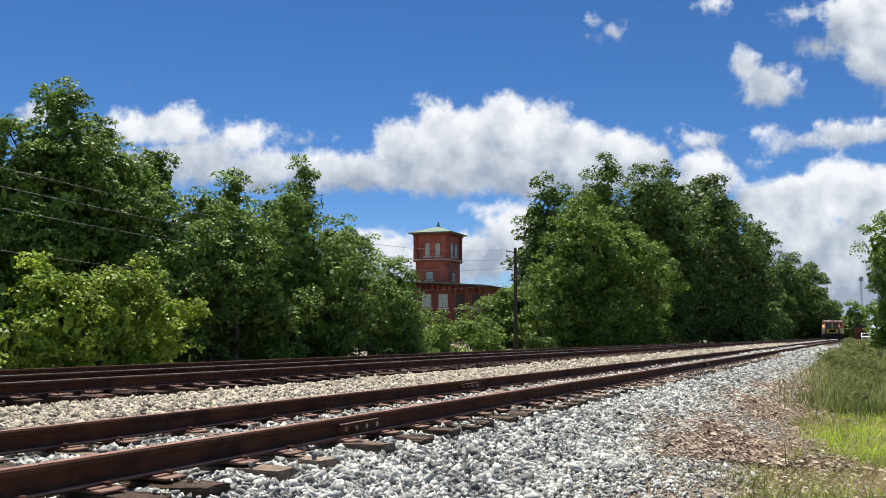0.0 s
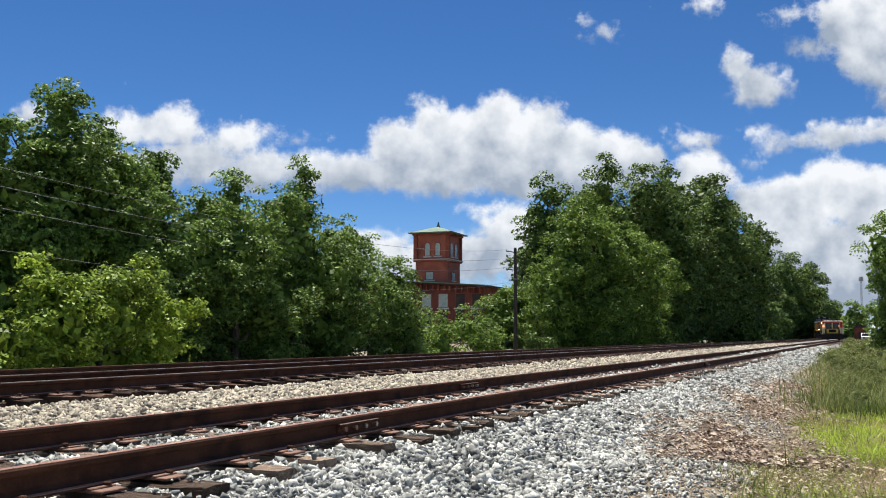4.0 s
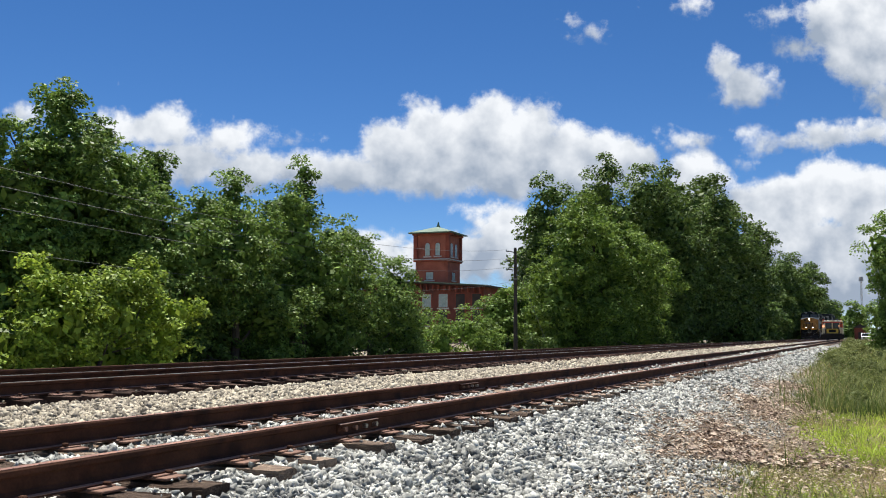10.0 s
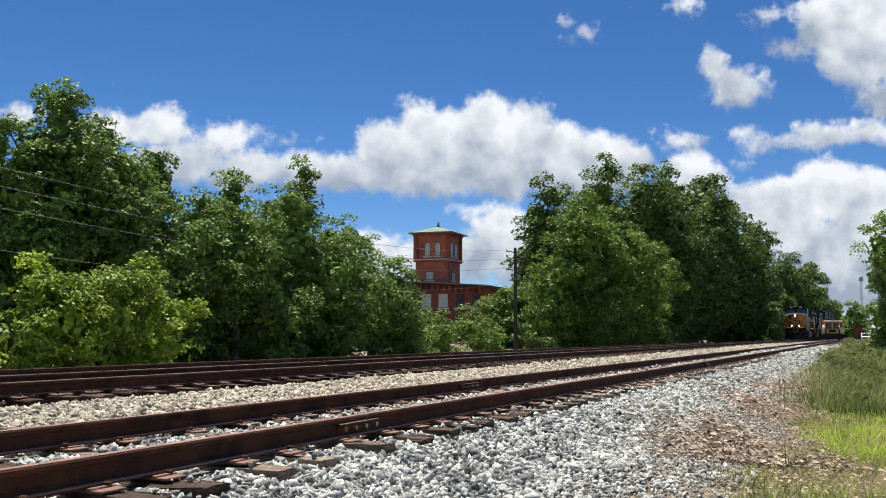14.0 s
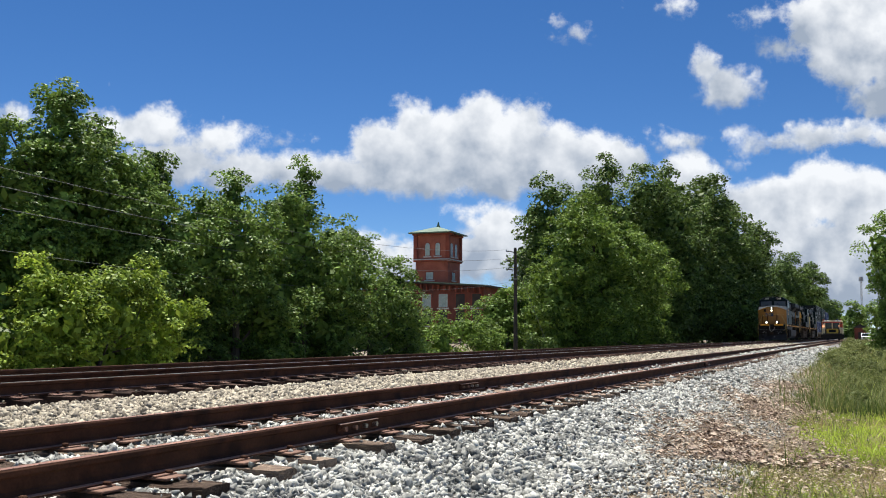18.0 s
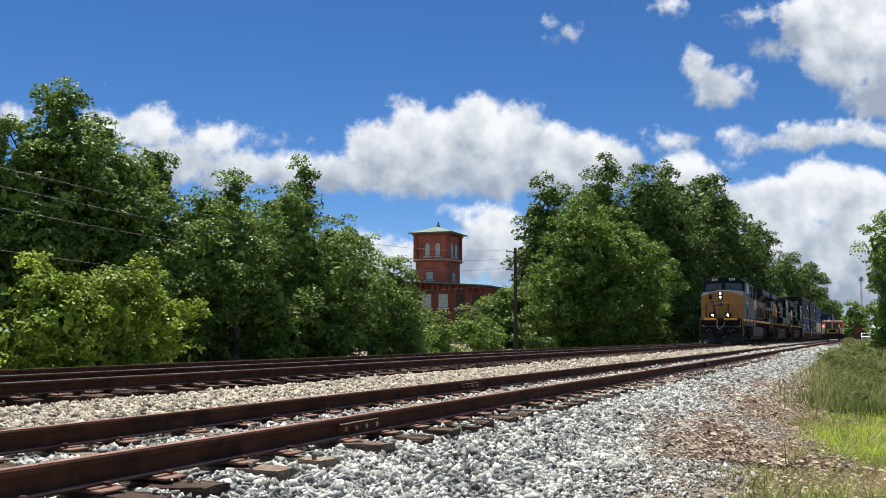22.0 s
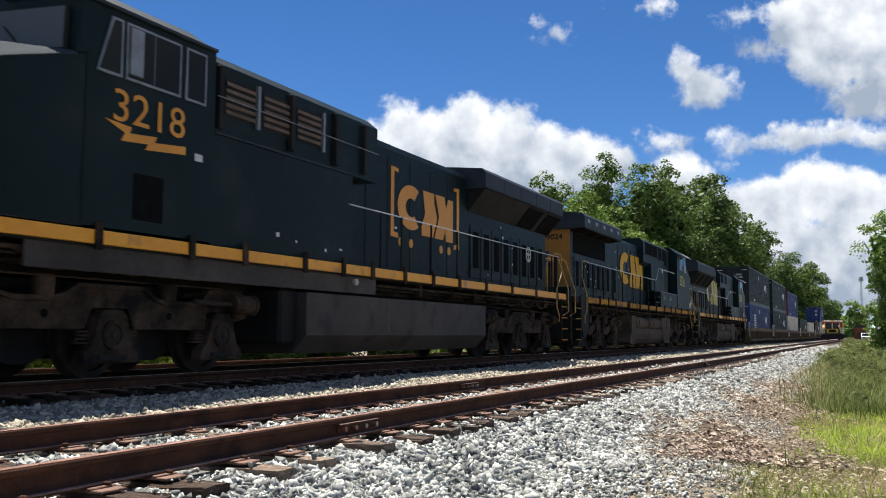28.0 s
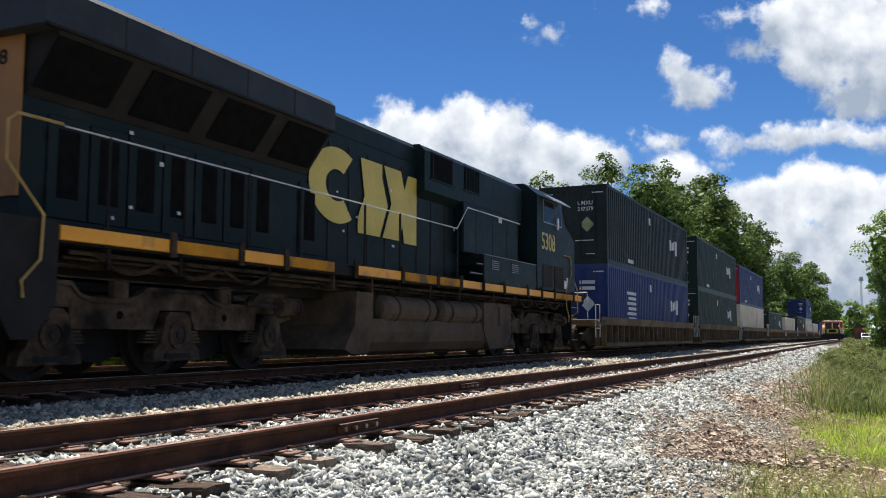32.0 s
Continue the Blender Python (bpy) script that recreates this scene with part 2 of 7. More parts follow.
BOX_F = np.array([(0, 1, 3), (0, 3, 2), (4, 6, 7), (4, 7, 5), (0, 4, 5), (0, 5, 1), (2, 3, 7), (2, 7, 6), (0, 2, 6), (0, 6, 4), (1, 5, 7), (1, 7, 3)])
OCT_V = np.array([(1, 0, 0), (-1, 0, 0), (0, 1, 0), (0, -1, 0), (0, 0, 1), (0, 0, -1)], float)
OCT_F = np.array([(0, 2, 4), (2, 1, 4), (1, 3, 4), (3, 0, 4), (2, 0, 5), (1, 2, 5), (3, 1, 5), (0, 3, 5)])


def turns(rng, n):
    q = rng.normal(size=(n, 4))
    q /= np.linalg.norm(q, axis=1)[:, None]
    w, x, y, z = q.T
    return np.stack([1 - 2 * (y * y + z * z), 2 * (x * y - w * z), 2 * (x * z + w * y), 2 * (x * y + w * z), 1 - 2 * (x * x + z * z), 2 * (y * z - w * x), 2 * (x * z - w * y), 2 * (y * z + w * x), 1 - 2 * (x * x + y * y)], 1).reshape(n, 3, 3)


def lumps(rng, centres, sizes, V, F, rough=0.34, flat=(0.6, 1.0)):
    n, k = len(centres), len(V)
    v = V[None] * (1 + rng.uniform(-rough, rough, (n, k, 1))) + rng.uniform(-rough, rough, (n, k, 3)) * 0.5
    v = v * np.stack([np.ones(n), rng.uniform(0.6, 0.95, n), rng.uniform(*flat, n) * 0.8], 1)[:, None]
    v = np.einsum("nij,nkj->nki", turns(rng, n), v) * sizes[:, None, None] + centres[:, None]
    f = F[None] + (np.arange(n) * k)[:, None, None]
    return v.reshape(-1, 3), f.reshape(-1, 3)


def stones(name, x0, x1, y0, y1, density, size, material, label, seed, V=BOX_V, F=BOX_F, gaps=(), fade=0.0):
    """Loose stones over a strip; gaps: (track, kept) where ties lie open."""
    rng = np.random.default_rng(seed)
    n = int((x1 - x0) * (y1 - y0) * density)
    x, y = rng.uniform(x0, x1, n), rng.uniform(y0, y1, n)
    s = size * rng.lognormal(0, 0.28, n)
    z = np.interp(x, np.linspace(x0, x1, 40), [bed_z(a) for a in np.linspace(x0, x1, 40)]) + rng.uniform(-0.3, 0.35, n) * s
    keep = np.ones(n, bool)
    for c, tz, rows in gaps:
        ty = np.array(rows)
        i = np.clip(np.searchsorted(ty, y), 1, len(ty) - 1)
        over = (np.abs(x - c) < TIE_HALF + 0.03) & (np.minimum(np.abs(y - ty[i]), np.abs(y - ty[i - 1])) < 0.13)
        keep &= ~over | (rng.random(n) < np.where(np.abs(x - c) > 0.95, 0.05, 0.03))
        s = np.where(over, s * 0.6, s)
        z = np.where(over, tz + 0.4 * s, z)
        keep &= ~(np.abs(np.abs(x - c) - 0.753) < 0.1)
    if fade:
        edge = x1 - rng.exponential(fade, n) + 0.25 * np.sin(y * 1.7) + 0.15 * np.sin(y * 4.1)
        keep &= x < edge
    v, f = lumps(rng, np.stack([x, y, z], 1)[keep], s[keep], V, F, 0.66 if len(V) == 12 else 0.36)
    tagged(part(name, quick_mesh(name, v, f), material), label, "gravel", kind="stuff")


# ---- railway tracks ----



def rail_outline(x, z):
    half = [(0.07, 0.0), (0.07, 0.011), (0.02, 0.028), (0.008, 0.043), (0.008, 0.104), (0.034, 0.12), (0.035, 0.146), (0.028, 0.155)]
    return [(x + a, z + b) for a, b in half] + [(x - a, z + b) for a, b in reversed(half)]


def tie_mesh(rng, k):
    m = Mesh()
    n = 9
    rows = []
    for i in range(n):
        x = TIE_HALF * (2 * i / (n - 1) - 1)
        e = 0.017
        rows.append([(x, -0.115 + rng.uniform(-e, e), -0.17), (x, -0.115 + rng.uniform(-e, e), -0.015 + rng.uniform(-e, e)), (x, -0.09, rng.uniform(-e, 0.004)), (x, 0.0, rng.uniform(-0.014, 0)), (x, 0.09, rng.uniform(-e, 0.004)), (x, 0.115 + rng.uniform(-e, e), -0.015 + rng.uniform(-e, e)), (x, 0.115, -0.17)])
    vs = [p for r in rows for p in r]
    c = 7
    fs = [(i * c + j, (i + 1) * c + j, (i + 1) * c + j + 1, i * c + j + 1) for i in range(n - 1) for j in range(c - 1)]
    fs += [tuple(range(c)), tuple(range((n - 1) * c + c - 1, (n - 1) * c - 1, -1))]
    m.add(vs, fs)
    return m.mesh("tie")


def tracks():
    rng = random.Random(4)
    ties = [tie_mesh(rng, k) for k in range(5)]
    for t in ties:
        t.materials.append(M_TIE)
    main_ties = [tie_mesh(rng, k) for k in range(5)]
    for t in main_ties:
        t.materials.append(M_TIEMAIN)
    plate = Mesh().box(-0.19, 0.19, -0.09, 0.09, 0.0, 0.016, 0.004).box(-0.115, -0.08, -0.088, 0.088, 0.014, 0.026, 0.004).box(0.08, 0.115, -0.088, 0.088, 0.014, 0.026, 0.004).mesh("tie_plate")
    plate.materials.append(M_PLATE)
    spike = Mesh().box(-0.009, 0.009, -0.009, 0.009, 0.0, 0.04).box(-0.028, 0.014, -0.017, 0.017, 0.036, 0.058, 0.006).mesh("spike")
    spike.materials.append(M_RUST)
    for n, (c, z) in enumerate(TRACKS):
        worn = n > 0
        tr = thing("railway_track", ("weathered siding track with rusty rails on old wooden ties", "main line track with polished rail heads on wooden ties")[n], "railway track", (c, 0, z), kind="structure")
        for s in (-1, 1):
            m = Mesh()
            ol = rail_outline(s * 0.753, 0.022)
            m.prism(ol, "y", -60, 600)
            r = part("rail", m, M_RUST, tr)
            top = Mesh().box(s * 0.753 - 0.028, s * 0.753 + 0.028, -60, 600, 0.1765, 0.18)
            for w in (-1, 1):
                x = s * 0.753 + w * 0.045
                # pale strip stands for sunlight on the foot, which the head shades
                part("rail_foot", Mesh().prism([(x - 0.026, 0.029 if w > 0 else 0.0335), (x - 0.026, 0.0465 if w > 0 else 0.0365), (x + 0.026, 0.0365 if w > 0 else 0.0465), (x + 0.026, 0.0335 if w > 0 else 0.029)], "y", -60, 200), M_FOOT, r, "brown rail foot painted pale for its sunlit line")
            part("rail_head", top, M_RAILHEAD if worn else M_RUSTTOP, r, "polished running surface" if worn else "rusty brown running surface")
        far = 44 if n == 0 else 60
        rest = Mesh()
        for y in TIE_ROWS[n]:
            if y < far:
                t = part("tie", (main_ties if n else ties)[rng.randrange(5)], None, tr, at=pose(rng.uniform(-0.06, 0.06), y, rng.uniform(-0.012, 0.004), 0, 0, rng.uniform(-1.2, 1.2) + 180 * rng.randrange(2)))
                for s in (-1, 1):
                    pl = part("tie_plate", plate, None, tr, at=pose(s * 0.753, y, 0.001, 0, 0, rng.uniform(-2, 2)))
                    if y < 22:
                        for a, b in ((-1, -0.045), (1, 0.045)):
                            part("spike", spike, None, pl, at=pose(a * 0.098, b * s, rng.uniform(-0.022, 0.0), 0, 0, 0 if a > 0 else 180))
            else:
                w = rng.uniform(-0.04, 0.04)
                rest.box(w - TIE_HALF, w + TIE_HALF, y - 0.115, y + 0.115, -0.17, rng.uniform(-0.015, 0))
        part("distant_ties", rest, M_TIEMAIN if n else M_TIE, tr)["kind"] = "stuff"
        if n == 0:
            # bolted joints
            for s, yy in ((1, 6.56), (-1, 12.34), (1, 24.3)):
                x = s * 0.753
                jb = Mesh().prism([(x + 0.012, 0.05), (x + 0.055, 0.05), (x + 0.03, 0.075), (x + 0.03, 0.1), (x + 0.05, 0.128), (x + 0.012, 0.135)], "y", yy - 0.31, yy + 0.31)
                j = part("joint_bar", jb, M_RUST, tr, "bolted rail joint bar")
                part("bar_edge", Mesh().prism([(x + 0.03, 0.131), (x + 0.052, 0.128), (x + 0.052, 0.131), (x + 0.03, 0.136)], "y", yy - 0.31, yy + 0.31), M_FOOT, j, "pale upper edge")
                for q, mt in ((-0.24, M_PLATE), (-0.08, M_PLATE), (0.08, M_RAILHEAD), (0.25, M_RAILHEAD)):
                    part("bolt", Mesh().cyl((x + 0.03, yy + q, 0.09), (x + 0.07, yy + q, 0.09), 0.02, 6), mt, j)


def spare_rail():
    m = Mesh().prism(rail_outline(0.0, 0.0), "y", -6, 75)
    r = part("spare_rail", m, M_RUST, at=pose(-12.35, 0, 0.105))
    tagged(r, "rusty spare rail lying beside the main line", "rail")
    for k in range(9):
        part("block", Mesh().box(-0.2, 0.2, k * 9 - 2.1, k * 9 - 1.9, -0.12, 0.0, 0.01), M_TIE, r)


spare_rail()
ground()
bed("ballast_siding", -7.2, -2.35, M_BED, "grey crushed granite bed of the siding")
bed("ballast_main", -14.2, -7.2, M_BED, "tan crushed stone bed of the main lines")
tracks()
GAP = [(TRACKS[0][0], 0.0, TIE_ROWS[0])]
GAPM = [*GAP, (TRACKS[1][0], 0.087, TIE_ROWS[1])]
GREY, TAN = "pale grey crushed granite ballast stones", "tan and cream ballast stones between the tracks"
stones("ballast_stones", -6.2, -1.9, 3.3, 9.5, 1040, 0.025, M_STONE, GREY, 1, ICO_V, ICO_F, gaps=GAP, fade=0.12)
stones("ballast_stones", -6.2, -1.9, 9.5, 18, 680, 0.029, M_STONE, GREY, 7, gaps=GAP, fade=0.14)
stones("scattered_stones", -2.5, -0.9, 4.0, 9.5, 420, 0.023, M_STONE, "grey stones scattered in the dirt beside the ballast", 9, fade=0.45)
stones("scattered_stones", -2.4, -1.2, 9.5, 26, 200, 0.024, M_STONE, "grey stones scattered in the dirt beside the ballast", 10, OCT_V, OCT_F, fade=0.3)
stones("small_gravel", -2.3, -0.95, 5.0, 16, 380, 0.014, M_STONE, "small grey gravel pressed into the dirt", 11, OCT_V, OCT_F)
stones("ballast_stones", -6.2, -1.95, 18, 42, 240, 0.043, M_STONE, GREY, 2, OCT_V, OCT_F, gaps=GAP, fade=0.15)
stones("tan_ballast_stones", -8.6, -5.75, 2.5, 22, 430, 0.031, M_STONE_TAN, TAN, 3, gaps=GAPM)
stones("tan_ballast_stones", -8.6, -5.75, 22, 60, 160, 0.05, M_STONE_TAN, TAN, 4, OCT_V, OCT_F, gaps=GAPM)
stones("ballast_stones", -6.2, -2.1, 42, 85, 55, 0.075, M_STONE, GREY, 5, OCT_V, OCT_F, fade=0.15)
stones("tan_ballast_stones", -8.6, -5.75, 60, 95, 50, 0.08, M_STONE_TAN, TAN, 6, OCT_V, OCT_F)
stones("ballast_stones", -7.0, -2.1, -5.0, 3.3, 200, 0.042, M_STONE, GREY, 8, OCT_V, OCT_F, gaps=GAP, fade=0.16)


def leaves(rng, clumps, leaf, per_area, up=0.75, ground=-0.1):
    """Folded leaves in round tufts over the outside of lumpy foliage clumps, over a coarse heart added to block light.
    Returns vertices and quads.
    """
    C, Nn, S = [], [], []
    cl = np.array(clumps)

    def tufts(c, r, n_tuft, near, far):
        d = rng.normal(size=(n_tuft, 3))
        d /= np.linalg.norm(d, axis=1)[:, None]
        d = d[(d[:, 0] > -0.3) | (rng.random(n_tuft) < 0.3)]
        p = c + d * (r * rng.uniform(near, far, len(d)))[:, None]
        # boughs stand out with gaps between them
        w = np.array([noise.noise(Vector(q) * (0.42 / leaf) * 0.36) for q in p]) if len(p) else np.zeros(0)
        p, d, w = p[w > -0.12], d[w > -0.12], w[w > -0.12]
        p = p + d * (r * 0.42 * np.minimum(w, 0.5))[:, None]
        # nothing grows deep inside a neighbouring clump
        gap = np.linalg.norm(p[:, None] - cl[None, :, :3], axis=2) / cl[None, :, 3]
        inside = (gap < 0.72).sum(1) > (0 if near > 0.72 else 1)
        return p[~inside & (p[:, 2] > ground)], d[~inside & (p[:, 2] > ground)]

    for x, y, z, r in clumps:
        c = np.array([x, y, z])
        size = leaf * 2.6
        p, d = tufts(c, r, int(7.0 * (r / size) ** 2) + 4, 0.76, 1.1)
        for c0, d0 in zip(p, d):
            r0 = size * rng.uniform(0.55, 1.35)
            n = max(6, int(per_area * 7.5 * (r0 / leaf) ** 2))
            e = rng.normal(size=(n, 3))
            e /= np.linalg.norm(e, axis=1)[:, None]
            e[:, 2] = np.where(rng.random(n) < 0.8, np.abs(e[:, 2]), e[:, 2])
            C.append(c0 + e * (r0 * rng.uniform(0.6, 1.1, n))[:, None] * np.array([1.0, 1.0, 0.8]))
            Nn.append(e * 0.55 + d0 * 0.25 + np.array([0, 0, up]) + rng.normal(size=(n, 3)) * 0.55)
            S.append(np.full(n, leaf))
        # the heart of the clump: oversized leaves added to block sky and light
        big = leaf * min(2.6, max(1.0, r / leaf / 3.5))
        n = int(17 * per_area * (r / big) ** 2) + 12
        e = rng.normal(size=(n, 3))
        e /= np.linalg.norm(e, axis=1)[:, None]
        C.append(c + e * (r * rng.uniform(0.3, 0.66, n))[:, None])
        Nn.append(e + rng.normal(size=(n, 3)) * 0.5)
        S.append(np.full(n, big))
    c, n, lf = np.concatenate(C), np.concatenate(Nn), np.concatenate(S)
    keep = c[:, 2] > ground
    c, n, lf = c[keep], n[keep], lf[keep]
    n /= np.linalg.norm(n, axis=1)[:, None]
    a = np.cross(n, rng.normal(size=n.shape))
    a /= np.linalg.norm(a, axis=1)[:, None]
    b = np.cross(n, a)
    s = (lf * rng.uniform(0.65, 1.3, len(c)))[:, None]
    v = np.stack([c - a * s * 0.5, c + b * s * 0.32 - n * s * 0.06, c + a * s * 0.55 - n * s * 0.16, c - b * s * 0.32 - n * s * 0.06], 1).reshape(-1, 3)
    f = np.arange(len(c) * 4).reshape(-1, 4)
    return v, f


def drape(rng, clumps, away=-1.0):
    """Foliage hangs in further clumps below each main one, down to the ground."""
    out = list(clumps)
    for x, y, z, r in clumps:
        q = max(r, 0.5)
        b = z - 1.05 * q
        back = 0.0
        while b > q * 0.2:
            back += 0.32 * q
            out.append((x + away * back + rng.uniform(-0.4, 0.3) * q, y + rng.uniform(-0.5, 0.5) * q, b, q * rng.uniform(0.85, 1.1)))
            q = min(q * 1.08, r * 1.4)
            b -= 1.05 * q
    # drop hanging clumps that only fill the inside of another
    keep = []
    for c in out:
        if not any((c[0] - k[0]) ** 2 + (c[1] - k[1]) ** 2 + (c[2] - k[2]) ** 2 < (0.45 * (c[3] + k[3]) * 0.8) ** 2 and c[0] < k[0] + 0.2 for k in keep):
            keep.append(c)
    return keep


TREE_COUNT = [0]
SWAYING = []


def tree(name, label, foot, material, leaf, density, clumps):
    TREE_COUNT[0] += 1
    rng = np.random.default_rng(100 + TREE_COUNT[0])
    z0 = bed_z(foot[0]) - 0.05
    t = thing(name, label, "bush" if "bush" in name or name == "scrub" else "tree", (foot[0], foot[1], z0), group="trees along the line")
    m = Mesh()
    top = max(clumps, key=lambda c: c[2])
    bush = name in ("scrub", "lime_bush", "dark_bush")
    h = top[2] * (0.6 if bush else 0.95)
    r0 = 0.05 + h * 0.02
    trunk = []
    for i in range(7):
        k = i / 6
        trunk.append((top[0] * k * k * 0.9 + 0.25 * math.sin(i * 1.7) * k, top[1] * k * k * 0.9 + 0.2 * math.cos(i * 2.1) * k, h * k))
    m.tube(trunk, r0, 8, r0 * 0.15)
    part("trunk", m, M_BARK, t)
    for i, (x, y, z, r) in enumerate(clumps):
        k = min(0.85, max(0.1, (z - r) / h * 0.75))
        j = k * 6
        a, b = trunk[int(j)], trunk[min(6, int(j) + 1)]
        s = Vector(a).lerp(Vector(b), j - int(j))
        e = Vector((x, y, z))
        mid = s.lerp(e, 0.5) + Vector((0, 0, -0.12 * (e - s).length))
        part("limb", Mesh().tube([s, mid, s.lerp(e, 0.85), e + Vector((0, 0, r * 0.5))], r0 * 0.4 * (1 - k * 0.6), 5, 0.012), M_BARK, t)
    slim = 0.93 if foot[1] > 75 else 0.96
    clumps = [(x, y, z, r * slim) for x, y, z, r in clumps]
    v, f = leaves(rng, drape(rng, clumps, -1.0 if foot[0] < 0 else 0.0), leaf * 1.14, density * 1.1)
    part("crown", quick_mesh("crown", v, f), material, t)
    if foot[1] < 60:
        SWAYING.append((t, TREE_COUNT[0]))
    return t

# ---- trees ----
# crown: clumps of foliage as (x, y, z, radius) from the trunk's foot
tree("tall_tree", "tall dark green hardwood tree with a ragged crown", (-25.0, 23.1), M_LEAF, 0.13, 1.2, [(-0.4, -0.3, 9.4, 0.75), (-0.3, -0.2, 8.7, 0.97), (-0.2, -1.1, 7.7, 0.99), (-0.0, 0.5, 7.8, 1.12), (0.0, 1.4, 8.6, 0.32), (0.3, 2.0, 7.3, 1.07), (0.6, -0.5, 6.9, 1.53), (-0.3, 4.4, 7.9, 0.60), (-0.3, 3.4, 6.9, 1.09), (-0.2, -2.1, 5.9, 1.56), (0.1, 0.3, 6.0, 2.22), (0.3, -2.2, 4.2, 1.64), (0.1, -3.0, 7.9, 0.37)])
tree("vine_covered_tree", "leafy green tree hung with vines beside the line", (-23.5, 26.3), M_LEAF, 0.12, 1.0, [(-0.4, -0.0, 6.1, 0.71), (-0.5, -0.9, 5.4, 1.38), (-0.2, 1.4, 5.4, 1.22), (-0.1, -1.7, 4.0, 1.68), (0.3, 1.0, 3.7, 2.17), (0.5, -1.3, 2.3, 1.81), (0.6, 0.0, 4.6, 1.41), (-0.5, 2.0, 4.6, 1.24)])
tree("vine_covered_tree", "slim leafy tree hung with vines beside the line", (-23.5, 30.4), M_LEAF, 0.12, 1.0, [(-0.3, 0.2, 7.4, 0.53), (-0.3, -0.2, 6.9, 0.83), (-0.2, -1.5, 6.1, 1.01), (-0.1, 0.8, 5.7, 1.46), (0.2, -0.7, 4.4, 2.05), (0.6, 0.9, 2.5, 2.12)])
tree("vine_covered_tree", "tall narrow tree draped in vines beside the line", (-24.0, 36.0), M_LEAF, 0.13, 1.0, [(-0.3, 0.4, 9.0, 0.61), (-0.3, 0.6, 8.2, 0.73), (-0.2, 0.3, 7.2, 1.08), (-0.0, -2.0, 6.9, 1.03), (0.2, -1.3, 5.4, 2.03), (0.3, 1.9, 5.9, 1.12), (1.0, 0.7, 3.7, 2.41), (-0.8, -1.6, 1.6, 2.00), (-0.5, 1.7, 1.3, 1.68)])
tree("broad_tree", "rounded mid-green tree beside the mill", (-24.0, 42.4), M_LEAF, 0.14, 1.0, [(-0.4, -2.8, 5.3, 0.77), (-0.4, -0.7, 5.1, 1.13), (-0.3, -2.1, 3.6, 1.78), (-0.0, 2.3, 4.0, 1.27), (0.2, 0.3, 2.2, 2.10), (0.4, 3.2, 2.5, 1.35), (0.6, 2.2, 0.7, 1.40), (-0.7, -2.6, 1.0, 1.60)])
tree("lime_bush", "bright lime green leafy bush beside the track", (-19.0, 18.6), M_LEAF_LIME, 0.11, 1.0, [(-0.3, -1.6, 2.7, 0.66), (-0.2, -0.5, 2.3, 0.68), (-0.1, 1.2, 2.7, 0.77), (-0.0, 1.9, 3.1, 0.36), (0.1, 0.5, 1.8, 1.10), (0.2, 2.8, 1.9, 0.81), (0.4, -1.6, 1.6, 1.01), (-0.4, -2.8, 1.1, 0.97), (-0.2, 2.3, 0.8, 0.83), (-0.1, -0.7, 0.8, 0.90)])
# dark-leaved bushes added to stand for deep shade at the foot of the trees
tree("dark_bush", "dense undergrowth in dark leaves standing for shade below the trees", (-24.2, 25.9), M_LEAF_DARK, 0.15, 0.7, [(-0.7, -0.2, 1.9, 1.34), (-0.5, 2.0, 1.3, 1.42), (-0.2, 4.2, 0.9, 1.25), (-0.0, 1.1, 0.3, 0.92), (0.1, -8.7, 2.3, 1.02)])
tree("dark_bush", "low filler undergrowth, dark for the shade at the foot of the trees", (-22.6, 34.8), M_LEAF_DARK, 0.15, 0.9, [(-0.2, -8.2, 0.6, 0.49), (-0.2, -6.1, 0.5, 0.52), (-0.1, -3.8, 0.5, 0.55), (-0.0, -1.1, 0.5, 0.59), (0.1, 1.9, 0.5, 0.57), (0.2, 5.3, 0.5, 0.62), (0.3, 9.3, 0.5, 0.60)])
tree("dark_bush", "low filler undergrowth, dark for the shade at the foot of the far trees", (-23.5, 77.3), M_LEAF_DARK, 0.20, 0.9, [(-0.3, -10.1, 0.6, 0.63), (-0.2, -5.6, 0.6, 0.61), (-0.1, 1.4, 0.7, 0.66), (-0.0, 11.9, 0.6, 0.74)])
tree("scrub", "dense mid-green scrub in front of the brick mill", (-26.0, 56.9), M_LEAF_MID, 0.16, 0.9, [(-0.7, -4.0, 1.0, 1.3), (-0.5, -0.5, 1.3, 1.4), (-0.3, 3.4, 1.6, 1.4), (-0.1, -1.4, 0.4, 1.45), (0.2, 5.5, 0.6, 1.5), (0.3, -5.5, 0.5, 1.03)])
tree("small_tree", "small pale green tree behind the scrub", (-31.0, 81.0), M_LEAF_MID, 0.22, 0.8, [(-0.7, 0.2, 5.0, 1.2), (-0.4, 1.2, 4.4, 1.1), (-0.2, 3.4, 5.2, 1.2), (-0.1, 1.4, 3.9, 1.5)])
tree("scrub", "dense dark green scrub behind the utility pole", (-31.0, 84.6), M_LEAF, 0.24, 1.0, [(-0.9, -5.0, 3.3, 1.7), (-0.7, -3.2, 1.4, 2.04), (-0.3, -8.8, 0.9, 1.47), (-0.1, 4.1, 2.6, 2.46), (0.2, 1.6, 4.8, 1.64), (0.5, 9.5, 0.9, 2.04)])
